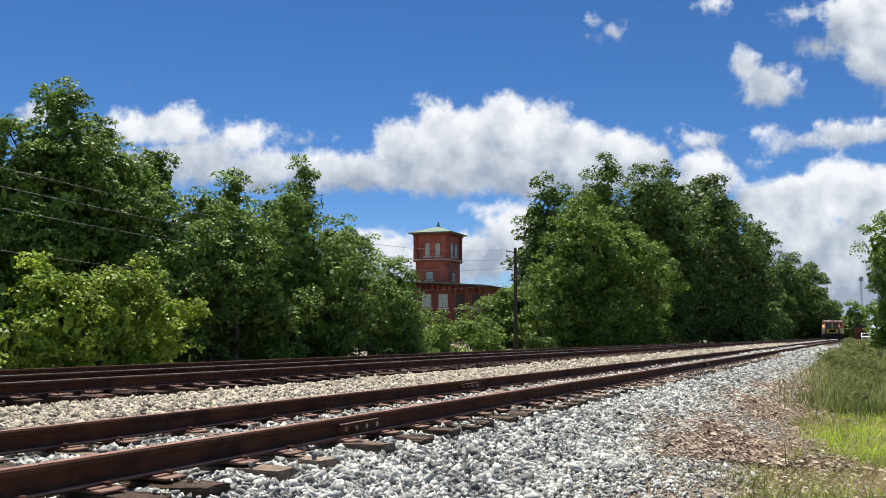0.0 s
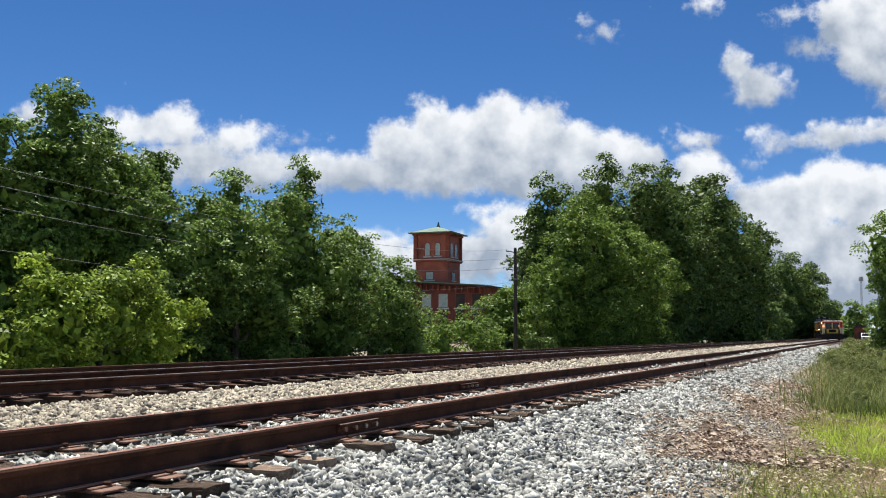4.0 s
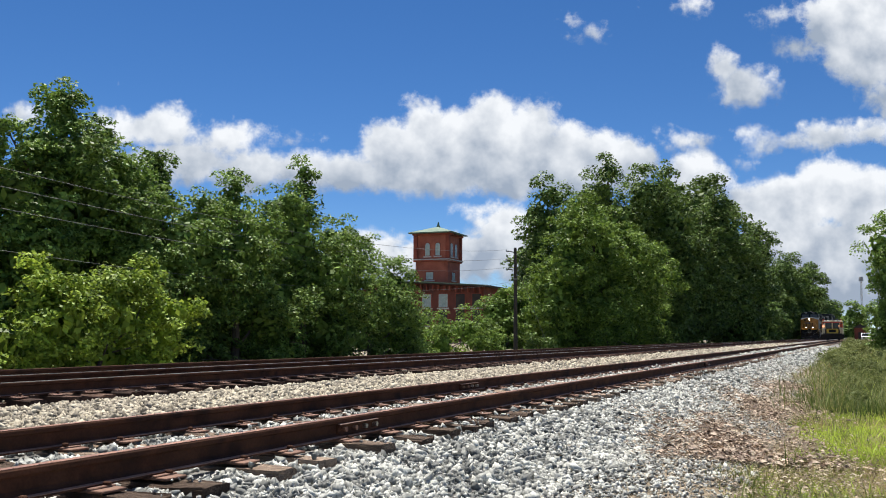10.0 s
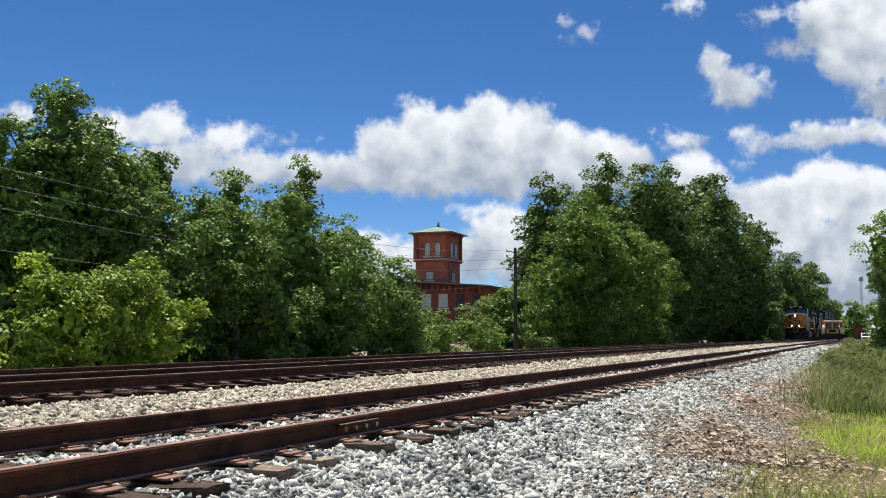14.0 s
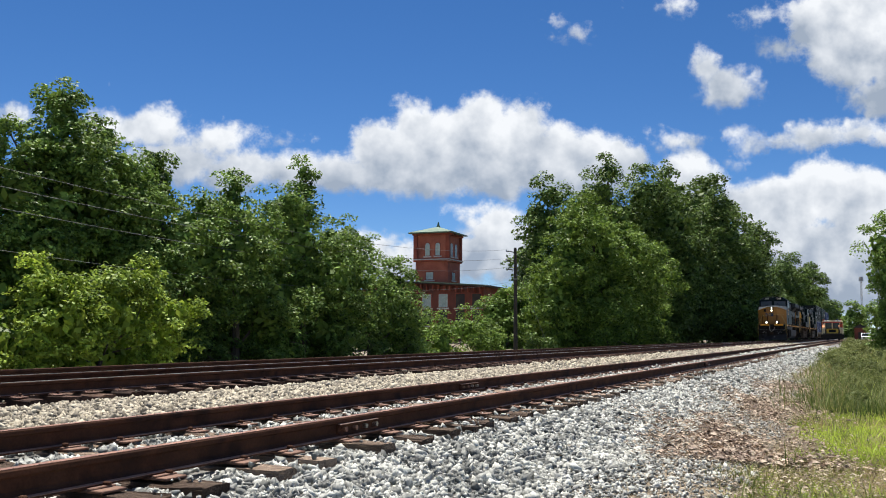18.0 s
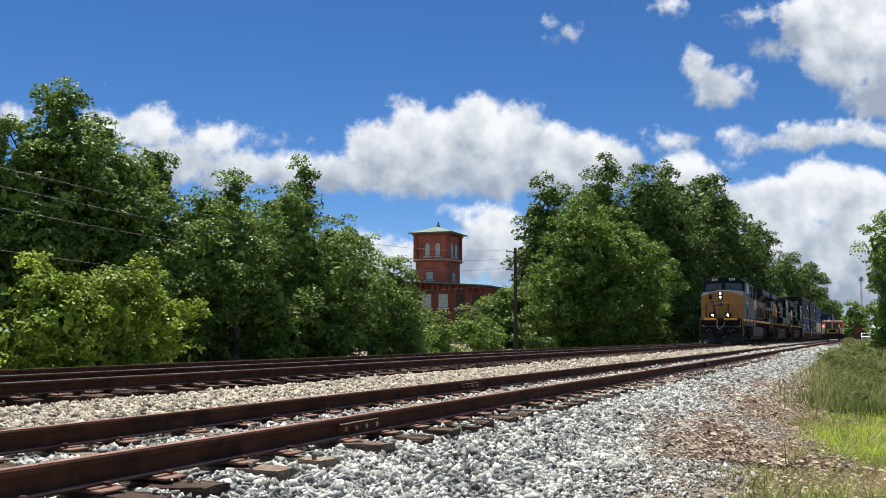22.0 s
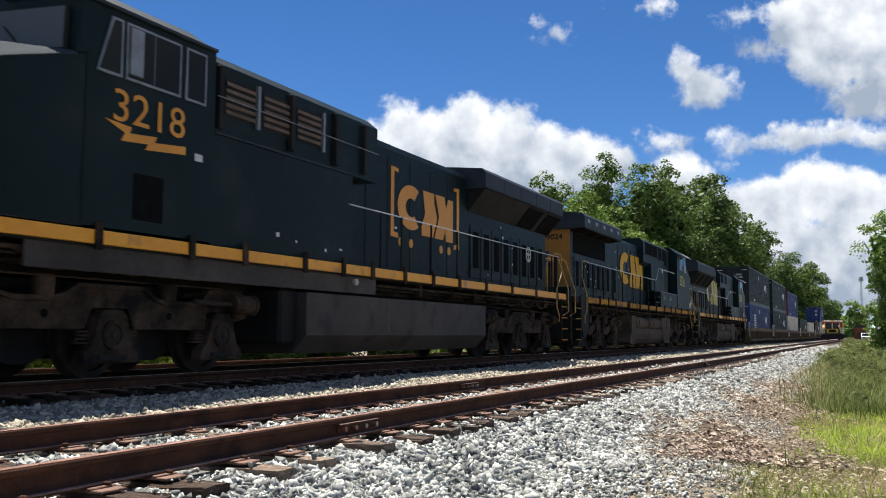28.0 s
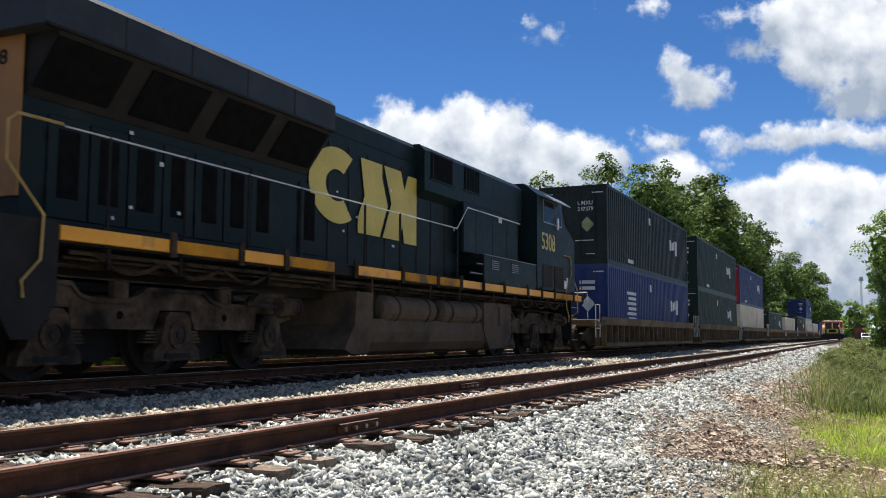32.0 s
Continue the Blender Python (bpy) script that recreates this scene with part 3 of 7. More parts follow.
tree("broad_tree", "light green broad tree with a domed crown", (-22.3, 84.6), M_LEAF_MID, 0.22, 1.0, [(-1.3, -3.9, 12.2, 1.90), (-1.5, -7.3, 10.2, 2.25), (-0.3, 1.0, 11.3, 2.46), (-1.1, -8.9, 7.0, 2.52), (0.5, 0.7, 7.7, 4.07), (2.0, 8.7, 6.5, 3.01), (0.5, -5.4, 3.4, 3.26), (-1.4, 5.0, 3.1, 4.23), (1.2, 13.0, 2.6, 2.60), (-1.5, -10.4, 2.8, 1.74), (-0.3, -3.4, 9.4, 3.35), (0.2, -1.7, 5.0, 3.40), (1.6, 5.1, 9.0, 2.43)])
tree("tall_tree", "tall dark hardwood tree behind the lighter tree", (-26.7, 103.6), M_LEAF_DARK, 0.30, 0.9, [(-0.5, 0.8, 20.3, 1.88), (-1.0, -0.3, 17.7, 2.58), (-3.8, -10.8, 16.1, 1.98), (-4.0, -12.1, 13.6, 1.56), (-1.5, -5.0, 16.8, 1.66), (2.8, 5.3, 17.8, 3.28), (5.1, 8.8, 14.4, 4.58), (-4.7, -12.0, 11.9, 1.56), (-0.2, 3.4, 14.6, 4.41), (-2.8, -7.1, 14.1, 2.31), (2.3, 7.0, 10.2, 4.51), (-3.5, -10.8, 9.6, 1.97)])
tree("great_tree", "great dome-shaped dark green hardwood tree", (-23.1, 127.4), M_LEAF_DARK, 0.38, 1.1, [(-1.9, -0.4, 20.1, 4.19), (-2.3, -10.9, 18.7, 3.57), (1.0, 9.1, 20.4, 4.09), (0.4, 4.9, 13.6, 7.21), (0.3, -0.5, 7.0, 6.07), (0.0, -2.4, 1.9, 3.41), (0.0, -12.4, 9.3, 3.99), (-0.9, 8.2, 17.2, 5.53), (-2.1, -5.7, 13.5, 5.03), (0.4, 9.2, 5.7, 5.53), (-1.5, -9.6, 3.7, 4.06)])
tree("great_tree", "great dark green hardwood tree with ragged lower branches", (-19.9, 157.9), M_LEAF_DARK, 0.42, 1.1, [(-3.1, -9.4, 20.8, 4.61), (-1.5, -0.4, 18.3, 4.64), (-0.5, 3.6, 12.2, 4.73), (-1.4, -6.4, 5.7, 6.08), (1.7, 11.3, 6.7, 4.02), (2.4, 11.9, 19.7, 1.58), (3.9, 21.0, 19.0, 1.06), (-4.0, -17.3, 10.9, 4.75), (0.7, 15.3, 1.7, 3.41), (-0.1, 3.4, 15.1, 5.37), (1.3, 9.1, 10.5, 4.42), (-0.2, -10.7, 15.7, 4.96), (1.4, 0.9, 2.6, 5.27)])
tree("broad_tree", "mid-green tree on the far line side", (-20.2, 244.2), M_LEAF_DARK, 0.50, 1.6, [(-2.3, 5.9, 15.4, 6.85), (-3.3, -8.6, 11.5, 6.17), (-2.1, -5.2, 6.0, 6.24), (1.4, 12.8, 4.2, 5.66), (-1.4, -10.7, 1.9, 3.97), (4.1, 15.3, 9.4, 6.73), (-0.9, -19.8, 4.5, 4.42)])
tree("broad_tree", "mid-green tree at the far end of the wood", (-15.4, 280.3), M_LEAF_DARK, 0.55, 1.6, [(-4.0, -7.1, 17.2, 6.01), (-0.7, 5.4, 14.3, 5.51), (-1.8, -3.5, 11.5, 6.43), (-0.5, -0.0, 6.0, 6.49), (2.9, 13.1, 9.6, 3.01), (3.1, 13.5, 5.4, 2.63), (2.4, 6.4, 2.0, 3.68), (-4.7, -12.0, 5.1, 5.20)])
tree("distant_tree", "hazy green tree far down the line", (-13.4, 462.0), M_LEAF_MID, 0.80, 1.8, [(-3.2, -1.5, 10.3, 5.27), (1.6, 6.2, 7.3, 4.74), (-3.5, -4.6, 5.1, 4.66)])
tree("distant_tree", "hazy green tree far down the line", (-3.3, 363.5), M_LEAF, 0.70, 1.6, [(-2.2, -0.3, 8.4, 3.89), (0.5, 1.0, 5.3, 4.12), (-2.8, -0.8, 4.3, 3.20)])
tree("verge_tree", "green tree overhanging the grassy verge", (1.9, 69.2), M_LEAF, 0.15, 1.0, [(-0.6, -0.1, 7.2, 2.06), (-1.1, -0.6, 6.8, 0.77), (-0.1, 0.1, 4.9, 2.24), (-1.0, -0.5, 4.7, 0.60), (-0.5, -0.1, 3.2, 1.03), (0.9, 0.4, 2.3, 1.89), (-0.7, -0.1, 2.1, 0.52)])


# filler trees, added behind the front row to block sky and darken its gaps
tree("dark_tree", "dark green filler tree added behind the front row", (-30.5, 20.5), M_LEAF_DARK, 0.2, 1.0, [(0.0, -1.5, 6.6, 1.9), (0.4, 1.2, 5.6, 2.2), (0.3, -2.6, 3.4, 2.4), (0.6, 1.6, 2.2, 2.4)])
tree("dark_tree", "dark green filler tree added behind the front row", (-29.5, 31.0), M_LEAF_DARK, 0.2, 1.0, [(0.0, -2.4, 4.8, 2.0), (0.3, 0.6, 4.4, 2.2), (0.2, 3.2, 4.6, 2.0), (0.5, -0.5, 1.8, 2.4), (0.4, 3.6, 1.6, 2.2)])
tree("dark_tree", "dark green filler tree added behind the front row", (-29.5, 40.5), M_LEAF_DARK, 0.2, 1.0, [(0.0, -2.6, 4.8, 2.0), (0.3, 0.6, 3.6, 2.2), (0.2, 2.8, 2.6, 1.9), (0.5, -0.5, 1.6, 2.2)])

# ---- brick mill ----
# darker copy of the brick, with the shade below the eave in its colour
M_BRICKSHADE = surface("shade_dark_brick", (0.12, 0.035, 0.026), (0.23, 0.07, 0.047), 0.6, 0.9, fine=9, bump=0.3, stain=(0.09, 0.04, 0.032), stain_scale=0.4)
M_BRICK2 = surface("shaded_brick_bands", (0.2, 0.045, 0.028), (0.34, 0.09, 0.055), 0.8, 0.9, fine=12, bump=0.3)
M_COPPER = surface("green_copper_roof", (0.09, 0.15, 0.11), (0.18, 0.27, 0.2), 0.8, 0.8, fine=9, bump=0.1, stain=(0.16, 0.17, 0.12), stain_scale=0.5)
M_STONE_SILL = surface("pale_stone_sill", (0.45, 0.43, 0.4), (0.6, 0.58, 0.55), 1.0, 0.8, fine=9, bump=0.1)
M_SASH = surface("pale_green_sash", (0.3, 0.36, 0.33), (0.42, 0.48, 0.44), 1.0, 0.6, fine=9, bump=0.05)
M_PANES = surface("sky_lit_panes", (0.3, 0.4, 0.38), (0.5, 0.6, 0.56), 0.9, 0.25, fine=5, bump=0.02)
M_TAR = surface("dark_roof_edge", (0.03, 0.026, 0.024), (0.06, 0.05, 0.045), 1.0, 0.8, fine=9, bump=0.1)


def arch(a0, a1, z0, z1, rise=0.0, n=8):
    """A window outline, with a segmental head where it has a rise."""
    pts = [(a0, z0), (a1, z0), (a1, z1 - rise)]
    if rise:
        c, w = (a0 + a1) / 2, (a1 - a0) / 2
        pts += [(c + w * math.cos(math.pi * k / n), z1 - rise + rise * math.sin(math.pi * k / n)) for k in range(1, n)]
    return pts + [(a0, z1 - rise)]


def mill_window(parent, axis, at, out, a0, a1, z0, z1, rise=0.0, bars=2, dark=False):
    """A recessed sash window on a wall; axis 'y': a wall across, 'x': a wall along."""
    def pr(points, d0, d1):
        return Mesh().prism(points, axis, min(at + out * d0, at + out * d1), max(at + out * d0, at + out * d1))
    w = part("window", pr(arch(a0 - 0.12, a1 + 0.12, z0 - 0.1, z1 + 0.12, rise), 0.0, 0.05), M_BRICK2, parent)
    part("pane", pr(arch(a0, a1, z0, z1, rise), 0.02, 0.062), M_TAR if dark else M_PANES, w)
    if not dark:
        for k in range(1, bars + 1):
            x = a0 + (a1 - a0) * k / (bars + 1)
            part("glazing_bar", pr([(x - 0.035, z0), (x + 0.035, z0), (x + 0.035, z1 - rise * 0.4), (x - 0.035, z1 - rise * 0.4)], 0.05, 0.085), M_SASH, w)
        for z in (z0 + (z1 - z0) * 0.33, z0 + (z1 - z0) * 0.66):
            part("glazing_bar", pr([(a0, z - 0.03), (a1, z - 0.03), (a1, z + 0.03), (a0, z + 0.03)], 0.05, 0.08), M_SASH, w)
    part("sill", pr([(a0 - 0.25, z0 - 0.28), (a1 + 0.25, z0 - 0.28), (a1 + 0.25, z0 - 0.08), (a0 - 0.25, z0 - 0.08)], 0.0, 0.18), M_STONE_SILL, w)


def mill():
    t = thing("brick_mill", "old red brick mill with a square tower behind the scrub", "mill", (-58.2, 126.8, -0.3))
    t.rotation_euler = (0, 0, radians(3.7))
    S = 5.35
    Z = 0.3
    tw = part("tower", Mesh().box(-S, 0, 0, S, 0, 16.4 + Z), M_BRICK, t, "square red brick water tower")
    for x in (-S, 0):
        for y in (0, S):
            part("corner_pier", Mesh().box(x - 0.3, x + 0.3, y - 0.3, y + 0.3, 12.5, 16.3 + Z, 0.03), M_BRICK2, tw)
    part("string_course", Mesh().box(-S - 0.3, 0.3, -0.3, S + 0.3, 12.0 + Z, 12.25 + Z, 0.05), M_BRICK2, tw)
    part("string_course", Mesh().box(-S - 0.42, 0.42, -0.42, S + 0.42, 12.25 + Z, 12.42 + Z, 0.04), M_STONE_SILL, tw)
    part("cornice", Mesh().box(-S - 0.45, 0.45, -0.45, S + 0.45, 16.1 + Z, 16.4 + Z, 0.06), M_BRICK2, tw)
    e = 0.95
    b = [(-S - e, -e), (e, -e), (e, S + e), (-S - e, S + e)]
    roof = Mesh().add([(x, y, 16.4 + Z) for x, y in b] + [(x, y, 16.55 + Z) for x, y in b] + [(-S / 2, S / 2, 17.75 + Z)], [(3, 2, 1, 0), *[(i, (i + 1) % 4, 4 + (i + 1) % 4, 4 + i) for i in range(4)], *[(4 + i, 4 + (i + 1) % 4, 8) for i in range(4)]])
    part("tower_roof", roof, M_COPPER, t, "shallow green copper roof")
    part("finial", Mesh().cyl((-S / 2, S / 2, 17.5 + Z), (-S / 2, S / 2, 18.5 + Z), 0.35, 10, 0.05), M_COPPER, t)
    for a in (-3.75, -2.05):
        mill_window(tw, "y", 0.0, -1, a, a + 0.75, 12.95 + Z, 14.9 + Z, 0.4, 1)
    for a in (1.0, 2.9):
        mill_window(tw, "x", 0.0, 1, a, a + 0.95, 12.95 + Z, 14.9 + Z, 0.4, 1)
    mill_window(tw, "y", 0.0, -1, -3.6, -2.4, 9.25 + Z, 10.35 + Z, 0.0, 2)
    mill_window(tw, "x", 0.0, 1, 1.8, 3.0, 9.25 + Z, 10.35 + Z, 0.0, 2)
    # main block in front
    bx = part("main_block", Mesh().prism([(-14, 0), (6.2, 0), (6.2, 8.25), (-4.5, 8.9), (-14, 8.95)], "y", -1.2, 16), M_BRICKSHADE, t, "two-storey brick mill block coloured dark for its eave shade")
    ev = [(-14.6, 9.0), (-4.5, 8.92), (7.0, 8.22), (7.0, 8.46), (-4.5, 9.2), (-14.6, 9.28)]
    rf = part("roof", Mesh().prism(ev, "y", -2.2, 16.6), M_TAR, t, "dark flat roof with a deep eave")
    part("eave_flashing", Mesh().prism([(-14.6, 9.14), (-4.5, 9.06), (7.0, 8.36), (7.0, 8.47), (-4.5, 9.21), (-14.6, 9.29)], "y", -2.24, -2.2), M_COPPER, rf, "green copper flashing along the eave")
    for k in range(15):
        x = -7.5 + 0.95 * k
        part("bracket", Mesh().box(x - 0.09, x + 0.09, -1.9, -1.2, 7.9 - max(0, x + 4.5) * 0.06, 8.75 - max(0, x + 4.5) * 0.06, 0.02), M_BRICK2, bx)
    for a in (-11.2, -7.4, -3.7, -1.0, 1.75, 4.4):
        mill_window(bx, "y", -1.2, -1, a, a + 1.45, 4.9 + Z, 6.9 + Z, 0.0, 3, a > 1.0)
        mill_window(bx, "y", -1.2, -1, a, a + 1.45, 2.2 + Z, 4.5 + Z, 0.0, 2, True)


mill()


# ---- utility pole and wires ----
M_POLE = surface("tarred_pole_wood", (0.02, 0.017, 0.014), (0.06, 0.05, 0.04), 2.0, 0.9, fine=14, bump=0.4, stretch=(4, 4, 0.4))
M_WIRE = surface("weathered_wire", (0.1, 0.1, 0.104), (0.19, 0.19, 0.19), 3.0, 0.6, metal=0.4, fine=20, bump=0.0)


def utility_pole():
    px, py = -25.09, 67.4
    t = thing("utility_pole", "dark wooden utility pole with side insulator arms", "utility pole", (px, py, -0.5))
    part("pole", Mesh().cyl((0, 0, 0), (0, 0, 8.15), 0.17, 12, 0.11), M_POLE, t)
    arm = []
    for z in (7.85, 7.14, 6.43):
        a = part("insulator_arm", Mesh().tube([(0, 0, z - 0.05), (-0.4, -0.18, z + 0.02), (-0.62, -0.28, z)], 0.035, 6), M_POLE, t)
        part("insulator", Mesh().cyl((-0.62, -0.28, z - 0.02), (-0.62, -0.28, z + 0.16), 0.06, 8, 0.04), M_FRAMEGREY, a)
    part("pole_band", Mesh().cyl((0, 0, 5.6), (0, 0, 5.75), 0.16, 12), M_WIRE, t)
    part("guy_wire", Mesh().cyl((0, 0, 7.0), (2.2, 1.2, 0.6), 0.012, 4), M_WIRE, t)
    # wires run on towards a pole out of view
    for z0, z1 in ((7.5, 6.45), (6.8, 6.0), (6.1, 5.45), (4.9, 4.35)):
        p0, p1 = Vector((px - 0.62, py - 0.28, z0)), Vector((-19.6, 4.0, z1 - 0.75))
        pts = []
        for k in range(25):
            q = p0.lerp(p1, k / 24)
            q.z -= 1.3 * 4 * (k / 24) * (1 - k / 24)
            pts.append(q)
        w = part("overhead_wire", Mesh().tube(pts, 0.0085, 4), M_WIRE)
        tagged(w, "sagging overhead wire strung along the line", "wire", "overhead wires")
        far = []
        for k in range(13):
            q = p0.lerp(Vector((px - 6, py + 60, z0 - 0.6)), k / 12)
            q.z -= 0.4 * 4 * (k / 12) * (1 - k / 12)
            far.append(q)
        w = part("overhead_wire", Mesh().tube(far, 0.011, 4), M_WIRE)
        tagged(w, "sagging overhead wire strung along the line", "wire", "overhead wires")


M_FRAMEGREY = surface("grey_porcelain", (0.25, 0.25, 0.25), (0.4, 0.4, 0.4), 3.0, 0.3, fine=20, bump=0.0)
utility_pole()


# ---- far down the line ----
def glowing(name, colour, strength):
    mt = bpy.data.materials.new(name)
    mt.use_nodes = True
    b = mt.node_tree.nodes["Principled BSDF"]
    b.inputs["Base Color"].default_value = (0.8, 0.8, 0.75, 1)
    b.inputs["Emission Color"].default_value = (*colour, 1)
    b.inputs["Emission Strength"].default_value = strength
    return mt


M_MACHINE = surface("machine_yellow", (0.55, 0.36, 0.03), (0.7, 0.5, 0.06), 1.0, 0.5, fine=9, bump=0.05, stain=(0.25, 0.16, 0.05), stain_scale=1.5)
M_CREAM = surface("cream_paint", (0.55, 0.46, 0.27), (0.7, 0.6, 0.38), 1.0, 0.5, fine=9, bump=0.03)
M_WHITE = surface("white_paint", (0.68, 0.68, 0.66), (0.8, 0.8, 0.79), 1.0, 0.5, fine=9, bump=0.03)
M_REDP = surface("red_paint", (0.35, 0.03, 0.02), (0.5, 0.06, 0.04), 1.0, 0.5, fine=9, bump=0.03)
M_ORANGE = surface("machine_orange", (0.42, 0.12, 0.03), (0.58, 0.2, 0.05), 1.0, 0.5, fine=9, bump=0.05, stain=(0.2, 0.08, 0.04), stain_scale=1.5)
M_DKGLASS = surface("dark_glass", (0.012, 0.014, 0.016), (0.02, 0.024, 0.026), 1.0, 0.08, fine=9, bump=0.0)


def track_machine():
    t = thing("track_machine", "yellow and white track maintenance machine standing on the siding", "track machine", (TRACKS[0][0], 136.5, 0.2))
    part("chassis", Mesh().box(-1.25, 1.25, 0.3, 6.5, 0.55, 0.95, 0.04), M_BLACK, t)
    part("cab", Mesh().box(-1.2, 1.2, 0.8, 3.0, 0.95, 2.55, 0.06), M_TAR, t, "dark open cab")
    part("cab_roof", Mesh().box(-1.3, 1.3, 0.6, 3.2, 2.55, 2.72, 0.05), M_CREAM, t, "cream cab roof")
    part("roof_stripe", Mesh().box(-1.22, 1.22, 0.57, 0.62, 2.42, 2.56, 0.01), M_REDP, t)
    for x in (-0.95, 0.0, 0.95):
        part("cab_pillar", Mesh().box(x - 0.07, x + 0.07, 0.74, 0.84, 1.5, 2.56), M_CREAM, t)
    for x in (-0.52, 0.52):
        part("windscreen", Mesh().box(x - 0.36, x + 0.36, 0.77, 0.82, 1.65, 2.45, 0.02), M_DKGLASS, t)
    part("front_panel", Mesh().box(-0.75, 0.75, 0.55, 0.8, 0.95, 1.6, 0.04), M_MACHINE, t, "yellow front panel")
    part("sign_panel", Mesh().box(-0.45, 0.45, 0.53, 0.56, 1.12, 1.5, 0.01), M_BLACK, t)
    part("side_shield", Mesh().box(-1.35, -0.95, 0.4, 2.2, 0.75, 1.75, 0.05), M_CREAM, t)
    part("side_shield", Mesh().box(0.95, 1.35, 0.4, 2.2, 0.75, 1.75, 0.05), M_CREAM, t)
    part("blade", Mesh().box(-1.45, 1.45, 0.15, 0.4, 0.2, 0.85, 0.05), M_BLACK, t)
    for x in (-0.9, -0.45, 0.45, 0.9):
        part("work_lamp", Mesh().box(x - 0.13, x + 0.13, 0.5, 0.62, 2.58, 2.76, 0.02), M_WHITE, t, "white work lamp")
    part("lower_step", Mesh().box(-1.2, 1.2, 0.1, 0.5, 0.85, 0.97, 0.02), M_TAR, t)
    for x, z, r in ((-1.12, 1.95, 0.17), (-1.2, 1.5, 0.12), (0.85, 2.0, 0.08)):
        part("amber_lamp", Mesh().cyl((x, 0.72, z), (x, 0.66, z), r, 12), glowing("lit_amber_lamp", (1.0, 0.32, 0.08), 0.9), t, "lit amber warning lamp")
    part("side_panel", Mesh().box(-1.34, -1.2, 0.7, 3.0, 1.0, 2.5, 0.03), M_ORANGE, t, "orange side panel")
    part("side_panel", Mesh().box(1.2, 1.34, 0.7, 3.0, 1.0, 2.5, 0.03), M_ORANGE, t, "orange side panel")
    for x in (-1.1, 1.1):
        part("warning_light", Mesh().cyl((x, 0.9, 2.72), (x, 0.9, 2.9), 0.1, 10), M_REDP, t)
        part("side_marker", Mesh().box(x - 0.14, x + 0.14, 0.72, 0.8, 1.85, 2.3, 0.02), M_REDP if x > 0 else M_WHITE, t)
    part("engine_cover", Mesh().box(-1.1, 1.1, 3.2, 6.3, 0.95, 2.1, 0.08), M_MACHINE, t)
    for y in (1.5, 5.2):
        m = Mesh().cyl((-0.85, y, 0.36), (0.85, y, 0.36), 0.07, 8)
        for s in (-1, 1):
            m.disc((y, 0.36), 0.05, 0.36, min(s * 0.69, s * 0.8), max(s * 0.69, s * 0.8), 20)
        part("wheelset", m, M_BLACK, t)


def pickup():
    t = thing("pickup_truck", "white pickup truck parked beside the line", "pickup", (-0.6, 206.0, -0.3))
    part("body", Mesh().prism([(0, 0.45), (0, 1.0), (1.1, 1.1), (1.5, 1.7), (2.9, 1.75), (3.2, 1.1), (5.3, 1.1), (5.3, 0.45)], "x", -0.95, 0.95), M_WHITE, t)
    part("windscreen", Mesh().add([(-0.8, 1.1, 1.12), (0.8, 1.1, 1.12), (0.7, 1.45, 1.66), (-0.7, 1.45, 1.66), (-0.8, 1.07, 1.13), (0.8, 1.07, 1.13), (0.7, 1.42, 1.67), (-0.7, 1.42, 1.67)], [(0, 1, 2, 3), (4, 7, 6, 5), (0, 4, 5, 1), (1, 5, 6, 2), (2, 6, 7, 3), (3, 7, 4, 0)]), M_DKGLASS, t)
    part("grille", Mesh().box(-0.6, 0.6, -0.03, 0.02, 0.6, 0.9, 0.01), M_BLACK, t)
    part("bumper", Mesh().box(-0.95, 0.95, -0.1, 0.05, 0.38, 0.58, 0.03), M_FRAMEGREY, t)
    for x in (-0.78, 0.78):
        part("headlight", Mesh().box(x - 0.14, x + 0.14, -0.03, 0.02, 0.68, 0.88, 0.01), M_FRAMEGREY, t)
        for y in (0.95, 4.3):
            part("wheel", Mesh().disc((y, 0.36), 0.0, 0.36, x - 0.1, x + 0.1, 18), M_BLACK, t)


def mast():
    t = thing("lattice_mast", "slim steel lattice mast far beyond the trees", "mast", (-2.6, 462.0, -0.3))
    for x, y in ((-0.5, -0.5), (0.5, -0.5), (0.0, 0.5)):
        part("mast_leg", Mesh().cyl((x, y, 0), (x * 0.6, y * 0.6, 27), 0.07, 5), M_FRAMEGREY, t)
    for k in range(13):
        z = 1 + 2 * k
        part("mast_brace", Mesh().cyl((-0.5, -0.5, z), (0.5, -0.5, z + 2), 0.05, 4).cyl((0.5, -0.5, z), (-0.5, -0.5, z + 2), 0.05, 4), M_FRAMEGREY, t)
    part("mast_head", Mesh().cyl((0, 0, 26.2), (0, 0, 28.2), 1.1, 10, 0.9), M_FRAMEGREY, t)


def shed():
    t = thing("trackside_building", "small brown building far down the line", "building", (-1.3, 262.0, -0.3))
    part("wall", Mesh().box(-2.2, 0.6, 0, 8, 0, 3.2), M_BRICKSHADE, t)
    part("roof", Mesh().prism([(-2.6, 3.2), (-0.8, 4.2), (1.0, 3.2)], "y", -0.4, 8.4), M_TAR, t)
    part("door", Mesh().box(-1.3, -0.4, -0.04, 0.0, 0, 2.1), M_TAR, t)


track_machine()
pickup()
mast()
shed()


